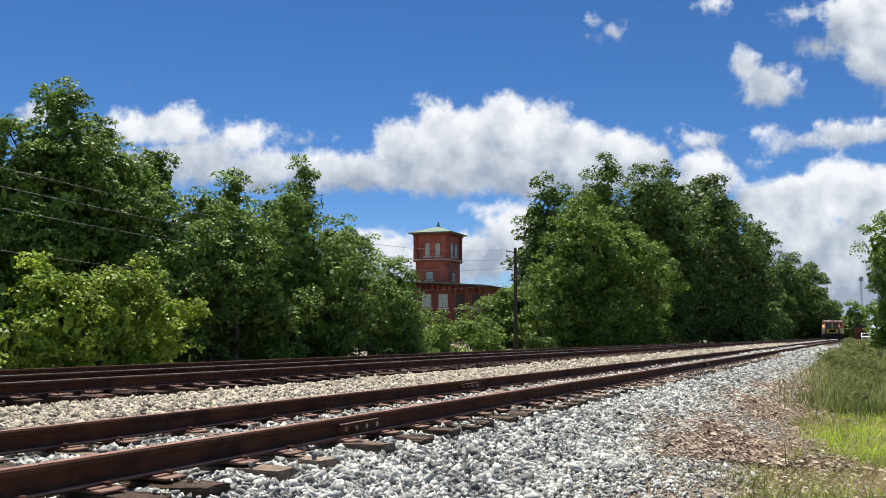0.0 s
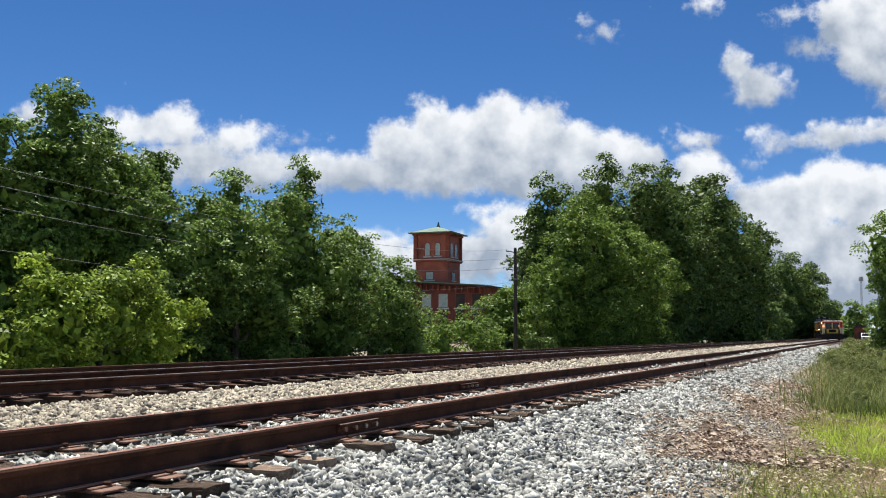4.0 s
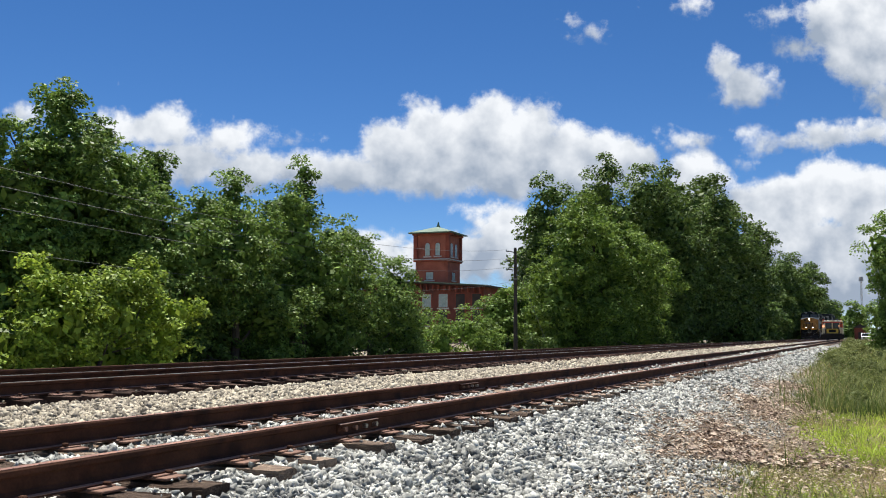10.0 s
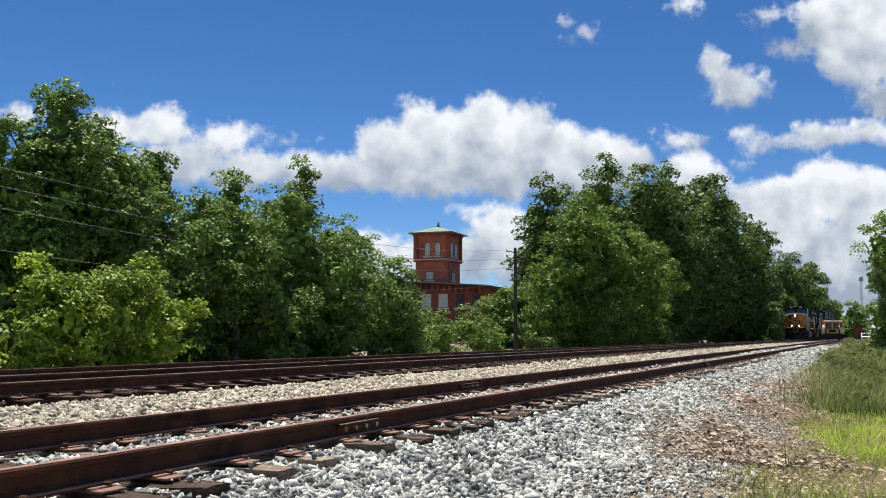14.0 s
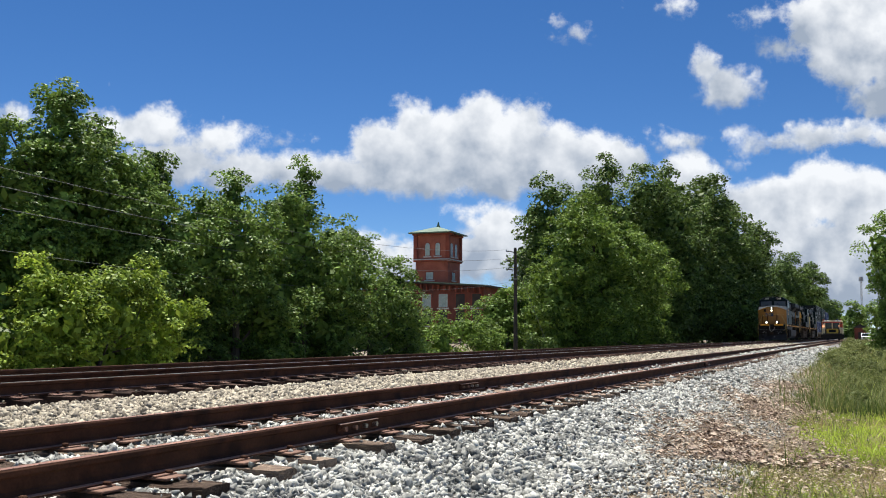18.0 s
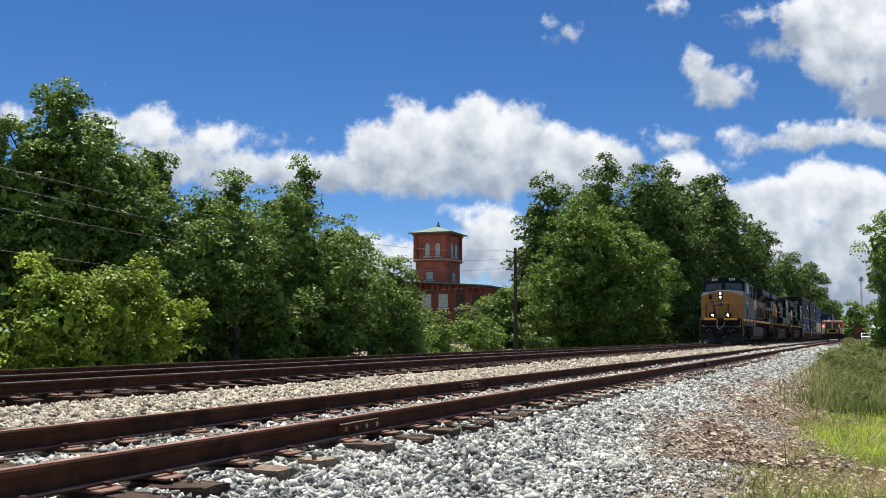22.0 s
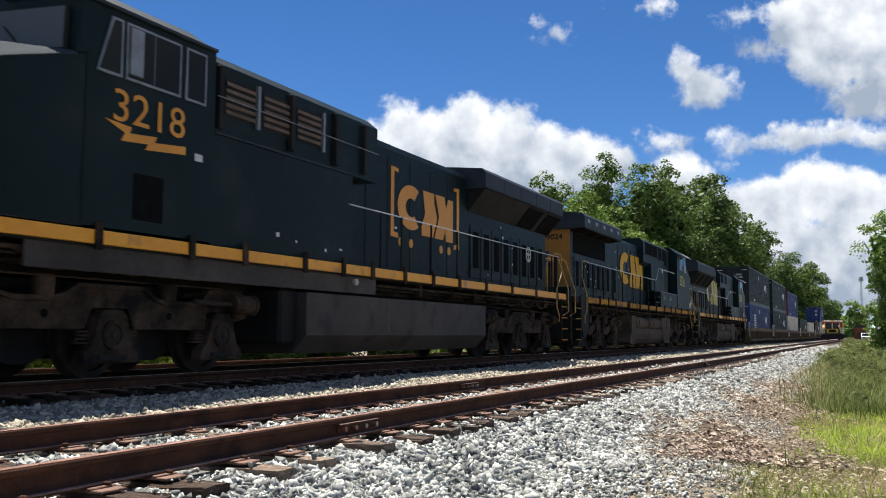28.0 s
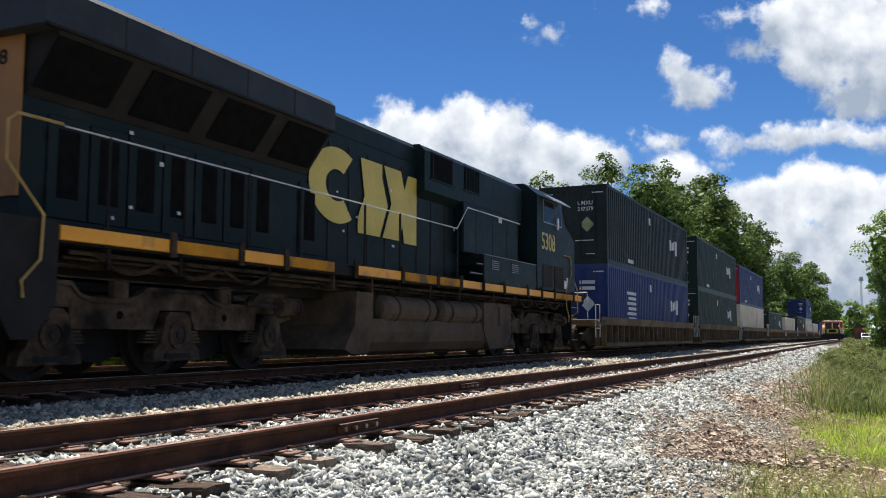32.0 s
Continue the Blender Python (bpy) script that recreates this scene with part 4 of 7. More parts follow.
# ---- grass, weeds and litter ----
M_GRASS = foliage("bright_grass", (0.05, 0.085, 0.015), (0.48, 0.59, 0.11), 0.6, 0.35)
M_LIMEGRASS = foliage("lime_grass", (0.1, 0.16, 0.02), (0.52, 0.67, 0.09), 0.6, 0.38)
M_STRAW = foliage("dry_straw_grass", (0.2, 0.17, 0.08), (0.5, 0.43, 0.22), 0.7, 0.3)
M_WEED = foliage("dark_weeds", (0.035, 0.065, 0.015), (0.11, 0.16, 0.035), 0.6, 0.35)
M_VERGE = foliage("olive_verge_leaves", (0.045, 0.062, 0.018), (0.24, 0.28, 0.09), 0.6, 0.25)
M_LITTER = surface("dead_leaves", (0.13, 0.085, 0.06), (0.62, 0.49, 0.37), 3.0, 0.8, fine=20, bump=0.2, island=True, rand=0.8)
M_DEBRIS = surface("dry_debris", (0.16, 0.12, 0.08), (0.62, 0.53, 0.4), 3.0, 0.9, fine=20, bump=0.2, island=True, rand=0.8)


def blades(name, label, material, seed, n, area, height, width, lean=0.35, patch=0.0, skew=0.0, loose=0.0):
    """Bent grass blades of four corners each, standing on the ground in patches."""
    rng = np.random.default_rng(seed)
    x0, x1, y0, y1 = area
    x, y = rng.uniform(x0, x1, n), y0 + (y1 - y0) * rng.random(n) ** (1.0 + skew)
    if patch:
        f = np.sin(x * 2.3 + seed) + np.sin(y * 1.1 + x * 1.3 + seed * 2) + 0.8 * np.sin(y * 2.9 - x * 3.1)
        keep = f + rng.normal(size=n) * 0.5 > patch
        x, y = x[keep], y[keep]
    edge = np.interp(y, [4, 7, 8.5, 10, 14, 20, 44, 117], [-1.3, -1.0, -0.9, -0.6, -0.85, -1.05, -1.9, -2.8]) + 0.16 * np.sin(y * 1.3) + 0.1 * np.sin(y * 3.7) + rng.normal(size=len(x)) * 0.13 + loose * rng.normal(size=len(x))
    keep = x > edge
    x, y = x[keep], y[keep]
    n = len(x)
    z = np.interp(x, np.linspace(x0, x1, 40), [bed_z(a) for a in np.linspace(x0, x1, 40)]) - 0.05
    h = height * rng.lognormal(0, 0.35, n)
    a = rng.uniform(0, math.tau, n)
    d = np.stack([np.cos(a), np.sin(a), np.zeros(n)], 1)
    side = np.stack([-np.sin(a), np.cos(a), np.zeros(n)], 1) * (width * rng.uniform(0.6, 1.3, n))[:, None]
    p = np.stack([x, y, z], 1)
    l = (rng.uniform(0.1, 1.0, n) * lean)[:, None]
    up = np.array([0, 0, 1.0])
    mid = p + d * h[:, None] * l * 0.35 + up * h[:, None] * 0.55
    tip = p + d * h[:, None] * l + up * h[:, None] * 0.95
    v = np.stack([p - side, p + side, mid + side * 0.7, mid - side * 0.7, tip], 1).reshape(-1, 3)
    k = np.arange(n)[:, None] * 5
    f = np.concatenate([k + [0, 1, 2], k + [0, 2, 3], k + [3, 2, 4]])
    tagged(part(name, quick_mesh(name, v, f), material), label, "grass", kind="stuff")


def gravel_edge(y):
    return np.interp(y, [4, 7, 8.8, 13, 22, 44], [-1.0, -1.1, -1.8, -2.2, -2.5, -2.75])


def litter(name, label, material, seed, n, y0, y1, wide, size, thin):
    """Curled dead leaves of two folded halves, drifted together beside the gravel."""
    rng = np.random.default_rng(seed)
    y = y0 + (y1 - y0) * rng.random(n) ** 1.4
    x = gravel_edge(y) + rng.normal(0.62, wide, n) + 0.15 * np.sin(y * 0.9)
    drift = np.clip(thin + 0.55 * np.sin(y * 1.1 + x * 2) + 0.35 * np.sin(x * 7 + y * 1.7) + 0.25 * np.sin(y * 4.3), 0.05, 1)
    keep = rng.random(n) < drift
    x, y = x[keep], y[keep]
    n = len(x)
    s = size * rng.lognormal(0, 0.35, n)
    z = np.interp(x, np.linspace(-4, 2, 60), [bed_z(a) for a in np.linspace(-4, 2, 60)]) + rng.uniform(-0.01, 0.05, n)
    base = np.array([(-1, 0, 0.1), (-0.2, -0.55, 0.4), (0.9, 0, 0.05), (-0.1, 0.6, 0.45)])
    v = np.einsum("nij,kj->nki", turns(rng, n) * 0.45 + np.eye(3) * 0.7, base) * s[:, None, None] + np.stack([x, y, z], 1)[:, None]
    k = np.arange(n)[:, None] * 4
    f = np.concatenate([k + [0, 1, 2], k + [0, 2, 3]])
    tagged(part(name, quick_mesh(name, v.reshape(-1, 3), f), material), label, "leaf litter", kind="stuff")


blades("straw_grass", "short dry straw-coloured grass beside the gravel", M_STRAW, 21, 52000, (-2.1, 1.6, 4.5, 20), 0.065, 0.004, 1.3, -0.3, 0.4, 0.5)
blades("grass", "bright green grass beside the gravel", M_GRASS, 22, 46000, (-1.3, 1.4, 4.5, 18), 0.055, 0.006, 1.4, 0.15, 0.2)
blades("grass", "patch of fresh lime green grass", M_LIMEGRASS, 27, 26000, (-1.2, 0.25, 9.0, 17.0), 0.055, 0.008, 1.4, -1.3, 0.0)
blades("weedy_grass", "taller dark green blades among the short grass", M_VERGE, 29, 9000, (-1.3, 1.4, 5.5, 20), 0.13, 0.005, 1.0, 0.5, 0.2)
blades("tall_grass", "tall seeding grass on the verge", M_STRAW, 23, 18000, (-1.8, 3.5, 12, 55), 0.22, 0.004, 1.1, 0.4, 0.3)
blades("tall_weeds", "tall dark green weeds on the verge", M_VERGE, 24, 40000, (-2.2, 4.5, 15, 60), 0.24, 0.008, 1.5, 0.0, 0.4, 0.3)
blades("grass", "green verge grass running down the line", M_GRASS, 25, 18000, (-2.8, 5.0, 18, 120), 0.2, 0.008, 1.3, 0.2, 0.6)
blades("weed_stems", "dark upright weed stems standing over the verge grass", M_WEED, 33, 7000, (-1.4, 3.5, 14, 40), 0.3, 0.007, 1.0, 0.5, 0.5, 0.3)
blades("undergrowth", "rough green undergrowth along the foot of the trees", M_WEED, 26, 12000, (-19.6, -16.8, 8, 90), 0.3, 0.02, 0.5, -0.5, 0.0)
blades("grass", "thin dry grass beside the gravel", M_STRAW, 28, 9000, (-1.2, 3.0, -3.5, 5.0), 0.06, 0.006, 1.2, 0.0, 0.0)
litter("leaf_litter", "dry brown fallen leaves on the gravel edge", M_LITTER, 12, 46000, 8.7, 24, 0.48, 0.024, 0.4)
blades("straw_grass", "tangled dry grass at the edge of the gravel", M_STRAW, 31, 30000, (-1.2, 1.5, 5.0, 14), 0.07, 0.0035, 1.9, -0.4, 0.0, 0.35)
blades("grass", "sparse green tufts in the dry grass", M_GRASS, 32, 12000, (-1.1, 1.5, 5.0, 10), 0.09, 0.005, 1.2, 0.5, 0.0, 0.25)
litter("dry_debris", "fine pale dry debris trodden into the ground", M_DEBRIS, 13, 62000, 5.0, 36, 0.62, 0.013, 1.2)


def verge_weeds():
    """Leafy weeds standing in clumps along the verge."""
    rng = np.random.default_rng(40)
    for n, (y0, y1, count, leaf, mat) in enumerate(((14, 24, 24, 0.04, M_VERGE), (22, 40, 44, 0.055, M_VERGE), (38, 75, 60, 0.1, M_VERGE), (70, 150, 40, 0.16, M_VERGE))):
        cl = []
        for _ in range(count):
            y = rng.uniform(y0, y1)
            left = np.interp(y, [14, 20, 44, 117], [-0.3, -0.75, -1.7, -2.6])
            x = left + rng.exponential(1.2)
            r = rng.uniform(0.07, 0.2) * (1 + y / 160)
            cl.append((x, y, bed_z(x) + r * rng.uniform(0.5, 1.3), r))
        v, f = leaves(rng, cl, leaf, 0.7, ground=-0.4)
        tagged(part("weeds", quick_mesh("weeds", v, f), mat), "leafy green weeds crowding the verge", "weeds", kind="stuff")


verge_weeds()


# ---- sky: drifting clouds ----
def cloud_material():
    mt = bpy.data.materials.new("cloud")
    mt.use_nodes = True
    N, L = mt.node_tree.nodes, mt.node_tree.links
    N.remove(N["Principled BSDF"])
    tc = N.new("ShaderNodeTexCoord")
    at = N.new("ShaderNodeAttribute")
    at.attribute_name = "cover"

    def nz(scale, detail, rough=0.6):
        n = N.new("ShaderNodeTexNoise")
        n.inputs["Scale"].default_value, n.inputs["Detail"].default_value, n.inputs["Roughness"].default_value = scale, detail, rough
        L.new(tc.outputs["Object"], n.inputs["Vector"])
        return n.outputs["Fac"]

    def mth(op, a, b, c=None):
        n = N.new("ShaderNodeMath")
        n.operation = op
        for i, x in enumerate((a, b, c)):
            if x is None:
                continue
            if isinstance(x, (int, float)):
                n.inputs[i].default_value = x
            else:
                L.new(x, n.inputs[i])
        return n.outputs[0]

    n1, n2 = nz(0.008, 7.0, 0.55), nz(0.03, 7.0, 0.6)
    d = mth("ADD", at.outputs["Fac"], mth("MULTIPLY_ADD", n1, 2.3, -1.15))
    d = mth("ADD", d, mth("MULTIPLY_ADD", n2, 0.9, -0.45))
    mr = N.new("ShaderNodeMapRange")
    mr.interpolation_type = "SMOOTHSTEP"
    mr.inputs["From Min"].default_value, mr.inputs["From Max"].default_value = -0.1, 0.7
    L.new(d, mr.inputs["Value"])
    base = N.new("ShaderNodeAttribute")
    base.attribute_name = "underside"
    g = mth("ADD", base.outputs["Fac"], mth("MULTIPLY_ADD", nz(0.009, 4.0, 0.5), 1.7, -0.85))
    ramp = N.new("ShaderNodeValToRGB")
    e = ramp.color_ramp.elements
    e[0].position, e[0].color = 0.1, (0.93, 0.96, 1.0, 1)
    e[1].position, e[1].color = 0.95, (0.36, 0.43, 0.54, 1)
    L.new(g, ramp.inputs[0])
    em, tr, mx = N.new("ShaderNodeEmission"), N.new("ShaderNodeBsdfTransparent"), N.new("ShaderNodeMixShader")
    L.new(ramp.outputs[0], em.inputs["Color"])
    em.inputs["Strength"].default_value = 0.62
    L.new(mr.outputs[0], mx.inputs[0])
    L.new(tr.outputs[0], mx.inputs[1])
    L.new(em.outputs[0], mx.inputs[2])
    L.new(mx.outputs[0], N["Material Output"].inputs["Surface"])
    return mt


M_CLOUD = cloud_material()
FAR = 3000.0
UNIT = FAR / 1615.0
CLOUDS = []


def cloud(label, drift, puffs, thin=1.0, at=None):
    """A cloud bank of rounded puffs (right, up, half width, half height), in thousandths of the focal distance from the sky's centre; drift to the left over the clip."""
    depth = 2.5 * len(CLOUDS)
    px = [(a - 784, 441 - b, c, d) for a, b, c, d in puffs]
    x0, x1 = min(p[0] - p[2] for p in px) - 60, max(p[0] + p[2] for p in px) + 60
    y0, y1 = min(p[1] - p[3] for p in px) - 45, max(p[1] + p[3] for p in px) + 45
    nx, ny = max(8, int((x1 - x0) / (28 if at else 7))), max(8, int((y1 - y0) / (28 if at else 7)))
    X, Y = np.meshgrid(np.linspace(x0, x1, nx), np.linspace(y0, y1, ny))
    cover, under = np.full(X.shape, -1.0), np.zeros(X.shape)
    for a, b, c, d in px:
        rho = np.sqrt(((X - a) / c) ** 2 + ((Y - b) / d) ** 2)
        q = np.clip((1 - rho) * min(c, d) / 30 + 0.28, -1.0, 1.15)
        cover = np.maximum(cover, q)
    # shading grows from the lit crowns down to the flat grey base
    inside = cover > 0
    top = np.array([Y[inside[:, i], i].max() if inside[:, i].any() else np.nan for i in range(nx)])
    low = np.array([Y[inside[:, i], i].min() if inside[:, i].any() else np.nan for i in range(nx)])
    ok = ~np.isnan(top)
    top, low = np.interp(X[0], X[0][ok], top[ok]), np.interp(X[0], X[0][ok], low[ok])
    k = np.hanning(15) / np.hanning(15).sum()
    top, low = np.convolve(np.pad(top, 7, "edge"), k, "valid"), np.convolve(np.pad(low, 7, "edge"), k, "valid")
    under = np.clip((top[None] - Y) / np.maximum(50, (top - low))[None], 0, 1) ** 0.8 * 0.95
    edge = np.minimum(np.minimum(X - x0, x1 - X), np.minimum(Y - y0, y1 - Y)) / 25
    cover = np.minimum(cover * thin - (1 - thin) * 0.2, edge - 0.8)
    v = np.stack([X * UNIT, Y * UNIT, np.zeros(X.shape)], -1).reshape(-1, 3)
    i = np.arange(nx * ny).reshape(ny, nx)
    f = np.stack([i[:-1, :-1], i[:-1, 1:], i[1:, 1:], i[1:, :-1]], -1).reshape(-1, 4)
    me = quick_mesh("cloud", v, f)
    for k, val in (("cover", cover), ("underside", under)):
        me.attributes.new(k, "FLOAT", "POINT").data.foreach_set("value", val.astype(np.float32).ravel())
    ob = part("cloud", me, M_CLOUD)
    ob.matrix_basis = (at or CAM) @ Matrix.Translation((0, 0, -FAR - depth))
    tagged(ob, label, "cloud", "drifting clouds", "structure")
    CLOUDS.append((ob, drift, depth, at or CAM))


cloud("long white cumulus bank over the mill", 72, [(310, 225, 62, 36), (235, 228, 58, 28), (425, 245, 45, 32), (350, 285, 95, 38), (460, 300, 65, 38), (560, 300, 70, 34), (650, 300, 70, 30), (720, 265, 60, 50), (780, 240, 60, 50), (840, 232, 60, 46), (900, 215, 60, 46), (955, 222, 55, 48), (740, 305, 100, 42), (840, 290, 120, 58), (940, 280, 100, 66), (1035, 268, 55, 46), (1085, 275, 50, 44), (1135, 282, 48, 42), (1060, 310, 100, 40), (250, 300, 80, 34)])
cloud("low white cloud on the horizon", 55, [(660, 450, 70, 38), (850, 450, 90, 40), (910, 400, 50, 40), (760, 470, 120, 40), (930, 440, 60, 60), (880, 370, 36, 12)])
cloud("big cumulus low over the line", 48, [(1250, 320, 60, 46), (1330, 360, 50, 30), (1410, 370, 80, 60), (1490, 330, 70, 58), (1560, 370, 70, 80), (1500, 450, 150, 60), (1420, 430, 80, 50), (1540, 520, 110, 40), (1470, 520, 40, 30), (1650, 420, 90, 120)])
cloud("flat streak of white cloud", 92, [(1440, 250, 70, 18), (1500, 238, 60, 18), (1560, 235, 60, 18), (1640, 240, 60, 20), (1395, 262, 30, 10)])
cloud("small bright puff of cloud", 126, [(1365, 148, 50, 32), (1322, 118, 26, 26), (1310, 105, 16, 20), (1345, 165, 30, 16)], 1.0)
cloud("towering white cloud high above", 118, [(1530, 40, 62, 70), (1600, 60, 90, 90), (1560, 100, 60, 40), (1700, 80, 120, 100), (1640, 170, 60, 40)], 1.0)
cloud("thin streak of cloud", 118, [(1425, 22, 44, 14), (1490, 92, 32, 14), (1455, 80, 20, 10)], 0.75)
cloud("thin wisp of cloud", 112, [(1050, 30, 16, 18), (1086, 45, 12, 12), (1255, 4, 20, 8)], 0.45)
cloud("thin wisp of cloud", 66, [(765, 180, 22, 14), (540, 248, 24, 9), (1245, 245, 50, 18), (1282, 275, 24, 14), (1330, 278, 20, 10), (50, 200, 26, 14)], 0.6)
# the broken cumulus goes on all round the sky
sky_rng = random.Random(77)
for az, el in ((80, 18), (115, 28), (150, 16), (185, 30), (215, 18), (250, 24), (285, 30), (320, 20), (100, 55), (190, 62), (250, 52)):
    puffs = [(784 + sky_rng.uniform(-380, 380), 441 + sky_rng.uniform(-120, 120), sky_rng.uniform(90, 190), sky_rng.uniform(60, 110)) for _ in range(9)]
    cloud("broken white cumulus cloud", 90, puffs, at=pose(0, 0, 0.841, 90 + el, 0, az))


# ---- train ----
# seconds, distance of the leading headlight along the line
TRAIN = [(0.0, 256.0), (3.5, 230.0), (6.0, 211.0), (8.0, 195.5), (10.0, 178.8), (12.0, 161.6), (14.0, 144.4), (17.0, 117.6), (20.0, 89.4), (23.0, 59.4), (25.5, 33.85), (27.5, 12.03), (27.8, 8.75), (28.0, 6.0), (29.0, -4.8), (30.0, -15.8), (31.0, -26.65), (32.0, -37.45)]
RAIL_TOP = 0.268
MOVERS, WHEELS = [], []

M_HOOD = surface("dark_blue_paint", (0.0042, 0.0106, 0.0108), (0.0078, 0.0182, 0.0188), 0.5, 0.48, spec=0.11, fine=7, bump=0.06, stain=(0.015, 0.022, 0.021), stain_scale=0.9)
M_ROOF = surface("dusty_blue_roof", (0.012, 0.018, 0.024), (0.03, 0.037, 0.046), 1.5, 0.6, spec=0.25, fine=9, bump=0.05)
M_GOLD = surface("yellow_paint", (0.28, 0.118, 0.012), (0.38, 0.17, 0.022), 1.0, 0.5, fine=9, bump=0.05, stain=(0.2, 0.1, 0.03), stain_scale=1.2, stain_at=0.62)
M_SILL = surface("yellow_sill_paint", (0.72, 0.29, 0.006), (0.84, 0.38, 0.01), 1.0, 0.45, fine=9, bump=0.05, stain=(0.25, 0.13, 0.05), stain_scale=2.2, stain_at=0.7)
M_SILLOLD = surface("faded_sill_paint", (0.36, 0.155, 0.012), (0.54, 0.245, 0.018), 1.2, 0.7, spec=0.15, fine=9, bump=0.1, stain=(0.16, 0.09, 0.04), stain_scale=1.6, stain_at=0.55)
M_LOGO = surface("yellow_emblem_paint", (0.56, 0.28, 0.014), (0.68, 0.37, 0.026), 1.4, 0.6, spec=0.15, fine=14, bump=0.02)
M_LOGORANGE = surface("orange_number_paint", (0.6, 0.235, 0.012), (0.72, 0.3, 0.02), 1.4, 0.5, fine=14, bump=0.02)
M_LOGOPALE = surface("pale_yellow_emblem_paint", (0.48, 0.36, 0.06), (0.62, 0.48, 0.1), 1.4, 0.5, fine=14, bump=0.02)
M_NAVY = surface("navy_emblem_paint", (0.015, 0.025, 0.06), (0.03, 0.045, 0.09), 2.0, 0.5, fine=12, bump=0.02)
M_UNDER = surface("grimy_gear_and_rib_shade", (0.019, 0.0125, 0.0085), (0.085, 0.058, 0.039), 2.6, 0.85, spec=0.1, fine=16, bump=0.5, stain=(0.012, 0.01, 0.009), stain_scale=2.2, stain_at=0.56)
M_DUSTY = surface("dusty_brown_running_gear", (0.028, 0.0185, 0.012), (0.125, 0.086, 0.057), 2.6, 0.9, spec=0.1, fine=16, bump=0.5, stain=(0.014, 0.011, 0.009), stain_scale=2.0, stain_at=0.57)
M_SCREEN = surface("black_intake_screen", (0.005, 0.005, 0.005), (0.011, 0.011, 0.011), 6.0, 0.9, spec=0.03, fine=60, bump=0.3)
M_TANK = surface("dusty_grey_tank", (0.055, 0.039, 0.026), (0.125, 0.09, 0.063), 0.9, 0.8, spec=0.12, fine=10, bump=0.1, stain=(0.05, 0.04, 0.03), stain_scale=1.3)
M_TANKGREY = surface("dull_grey_tank", (0.04, 0.034, 0.03), (0.08, 0.068, 0.06), 0.9, 0.7, spec=0.2, fine=10, bump=0.1, stain=(0.03, 0.026, 0.022), stain_scale=1.3)
M_WHEEL = surface("wheel_steel", (0.02, 0.015, 0.011), (0.05, 0.037, 0.028), 4.0, 0.8, spec=0.2, fine=20, bump=0.1)
M_RAILING = surface("pale_handrail", (0.42, 0.42, 0.4), (0.6, 0.6, 0.58), 4.0, 0.5, fine=30, bump=0.05)
M_RAILGOLD = surface("yellow_handrail", (0.3, 0.19, 0.05), (0.44, 0.29, 0.08), 4.0, 0.55, fine=30, bump=0.05)
M_LABEL = surface("white_label", (0.5, 0.5, 0.48), (0.68, 0.68, 0.66), 6.0, 0.6, fine=40, bump=0.02)
M_LETTER = surface("cream_lettering", (0.75, 0.72, 0.62), (0.85, 0.82, 0.72), 6.0, 0.6, fine=40, bump=0.0)
M_GRILLE = surface("brown_grille", (0.09, 0.06, 0.04), (0.17, 0.12, 0.085), 3.0, 0.8, fine=20, bump=0.1)
M_FRAME = surface("grey_window_frame", (0.15, 0.16, 0.165), (0.26, 0.27, 0.28), 4.0, 0.4, metal=0.3, fine=30, bump=0.03)
M_HOSE = surface("pale_hose", (0.3, 0.27, 0.24), (0.5, 0.46, 0.42), 4.0, 0.6, fine=30, bump=0.03)


def glass(name, tint, rough=0.03):
    mt = bpy.data.materials.new(name)
    mt.use_nodes = True
    b = mt.node_tree.nodes["Principled BSDF"]
    b.inputs["Base Color"].default_value = (*tint, 1)
    b.inputs["Roughness"].default_value = rough
    b.inputs["Specular IOR Level"].default_value, b.inputs["IOR"].default_value = 0.2, 1.2
    return mt


M_PANE = glass("dark_cab_glass", (0.022, 0.025, 0.026), 0.06)
M_LAMP = glowing("lit_headlight", (1.0, 0.78, 0.48), 12.0)
# matt streaked grey that paints the sky's reflection on the nose top
M_NOSETOP = surface("sky_sheen_nose_top", (0.03, 0.036, 0.042), (0.07, 0.08, 0.09), 1.2, 0.85, spec=0.05, fine=12, bump=0.08, stretch=(3.0, 0.4, 1.0))
M_REFLECTOR = surface("lamp_reflector", (0.35, 0.33, 0.3), (0.5, 0.48, 0.44), 8.0, 0.25, metal=0.6, fine=30, bump=0.02)
M_LENS = glass("unlit_lens", (0.5, 0.5, 0.48), 0.1)

SIDE = Matrix(((0, 0, 1, 0), (1, 0, 0, 0), (0, 1, 0, 0), (0, 0, 0, 1)))       # writing on a side that faces +x
FRONT = Matrix(((1, 0, 0, 0), (0, 0, -1, 0), (0, 1, 0, 0), (0, 0, 0, 1)))     # writing on an end that faces -y


def writing(text, size, material, parent, m, squeeze=1.0, name="lettering", bold=0.0):
    c = bpy.data.curves.new("lettering", "FONT")
    c.body, c.size, c.extrude, c.offset = text, size, 0.002, bold
    c.resolution_u = 4
    o = bpy.data.objects.new("lettering", c)
    me = bpy.data.meshes.new_from_object(o)
    bpy.data.objects.remove(o)
    me.transform(Matrix.Diagonal((squeeze, 1, 1, 1)))
    me.materials.clear()
    return part(name, me, material, parent, at=m)


def plate(points, x0, x1):
    """A flat raised shape on a side wall, from (y, z) corners."""
    return Mesh().prism(points, "x", x0, x1)


def rolling(name, label, category, s, group=""):
    t = thing(name, label, category, (TRACKS[1][0], 20 + s, RAIL_TOP), group)
    MOVERS.append((t, s))
    return t


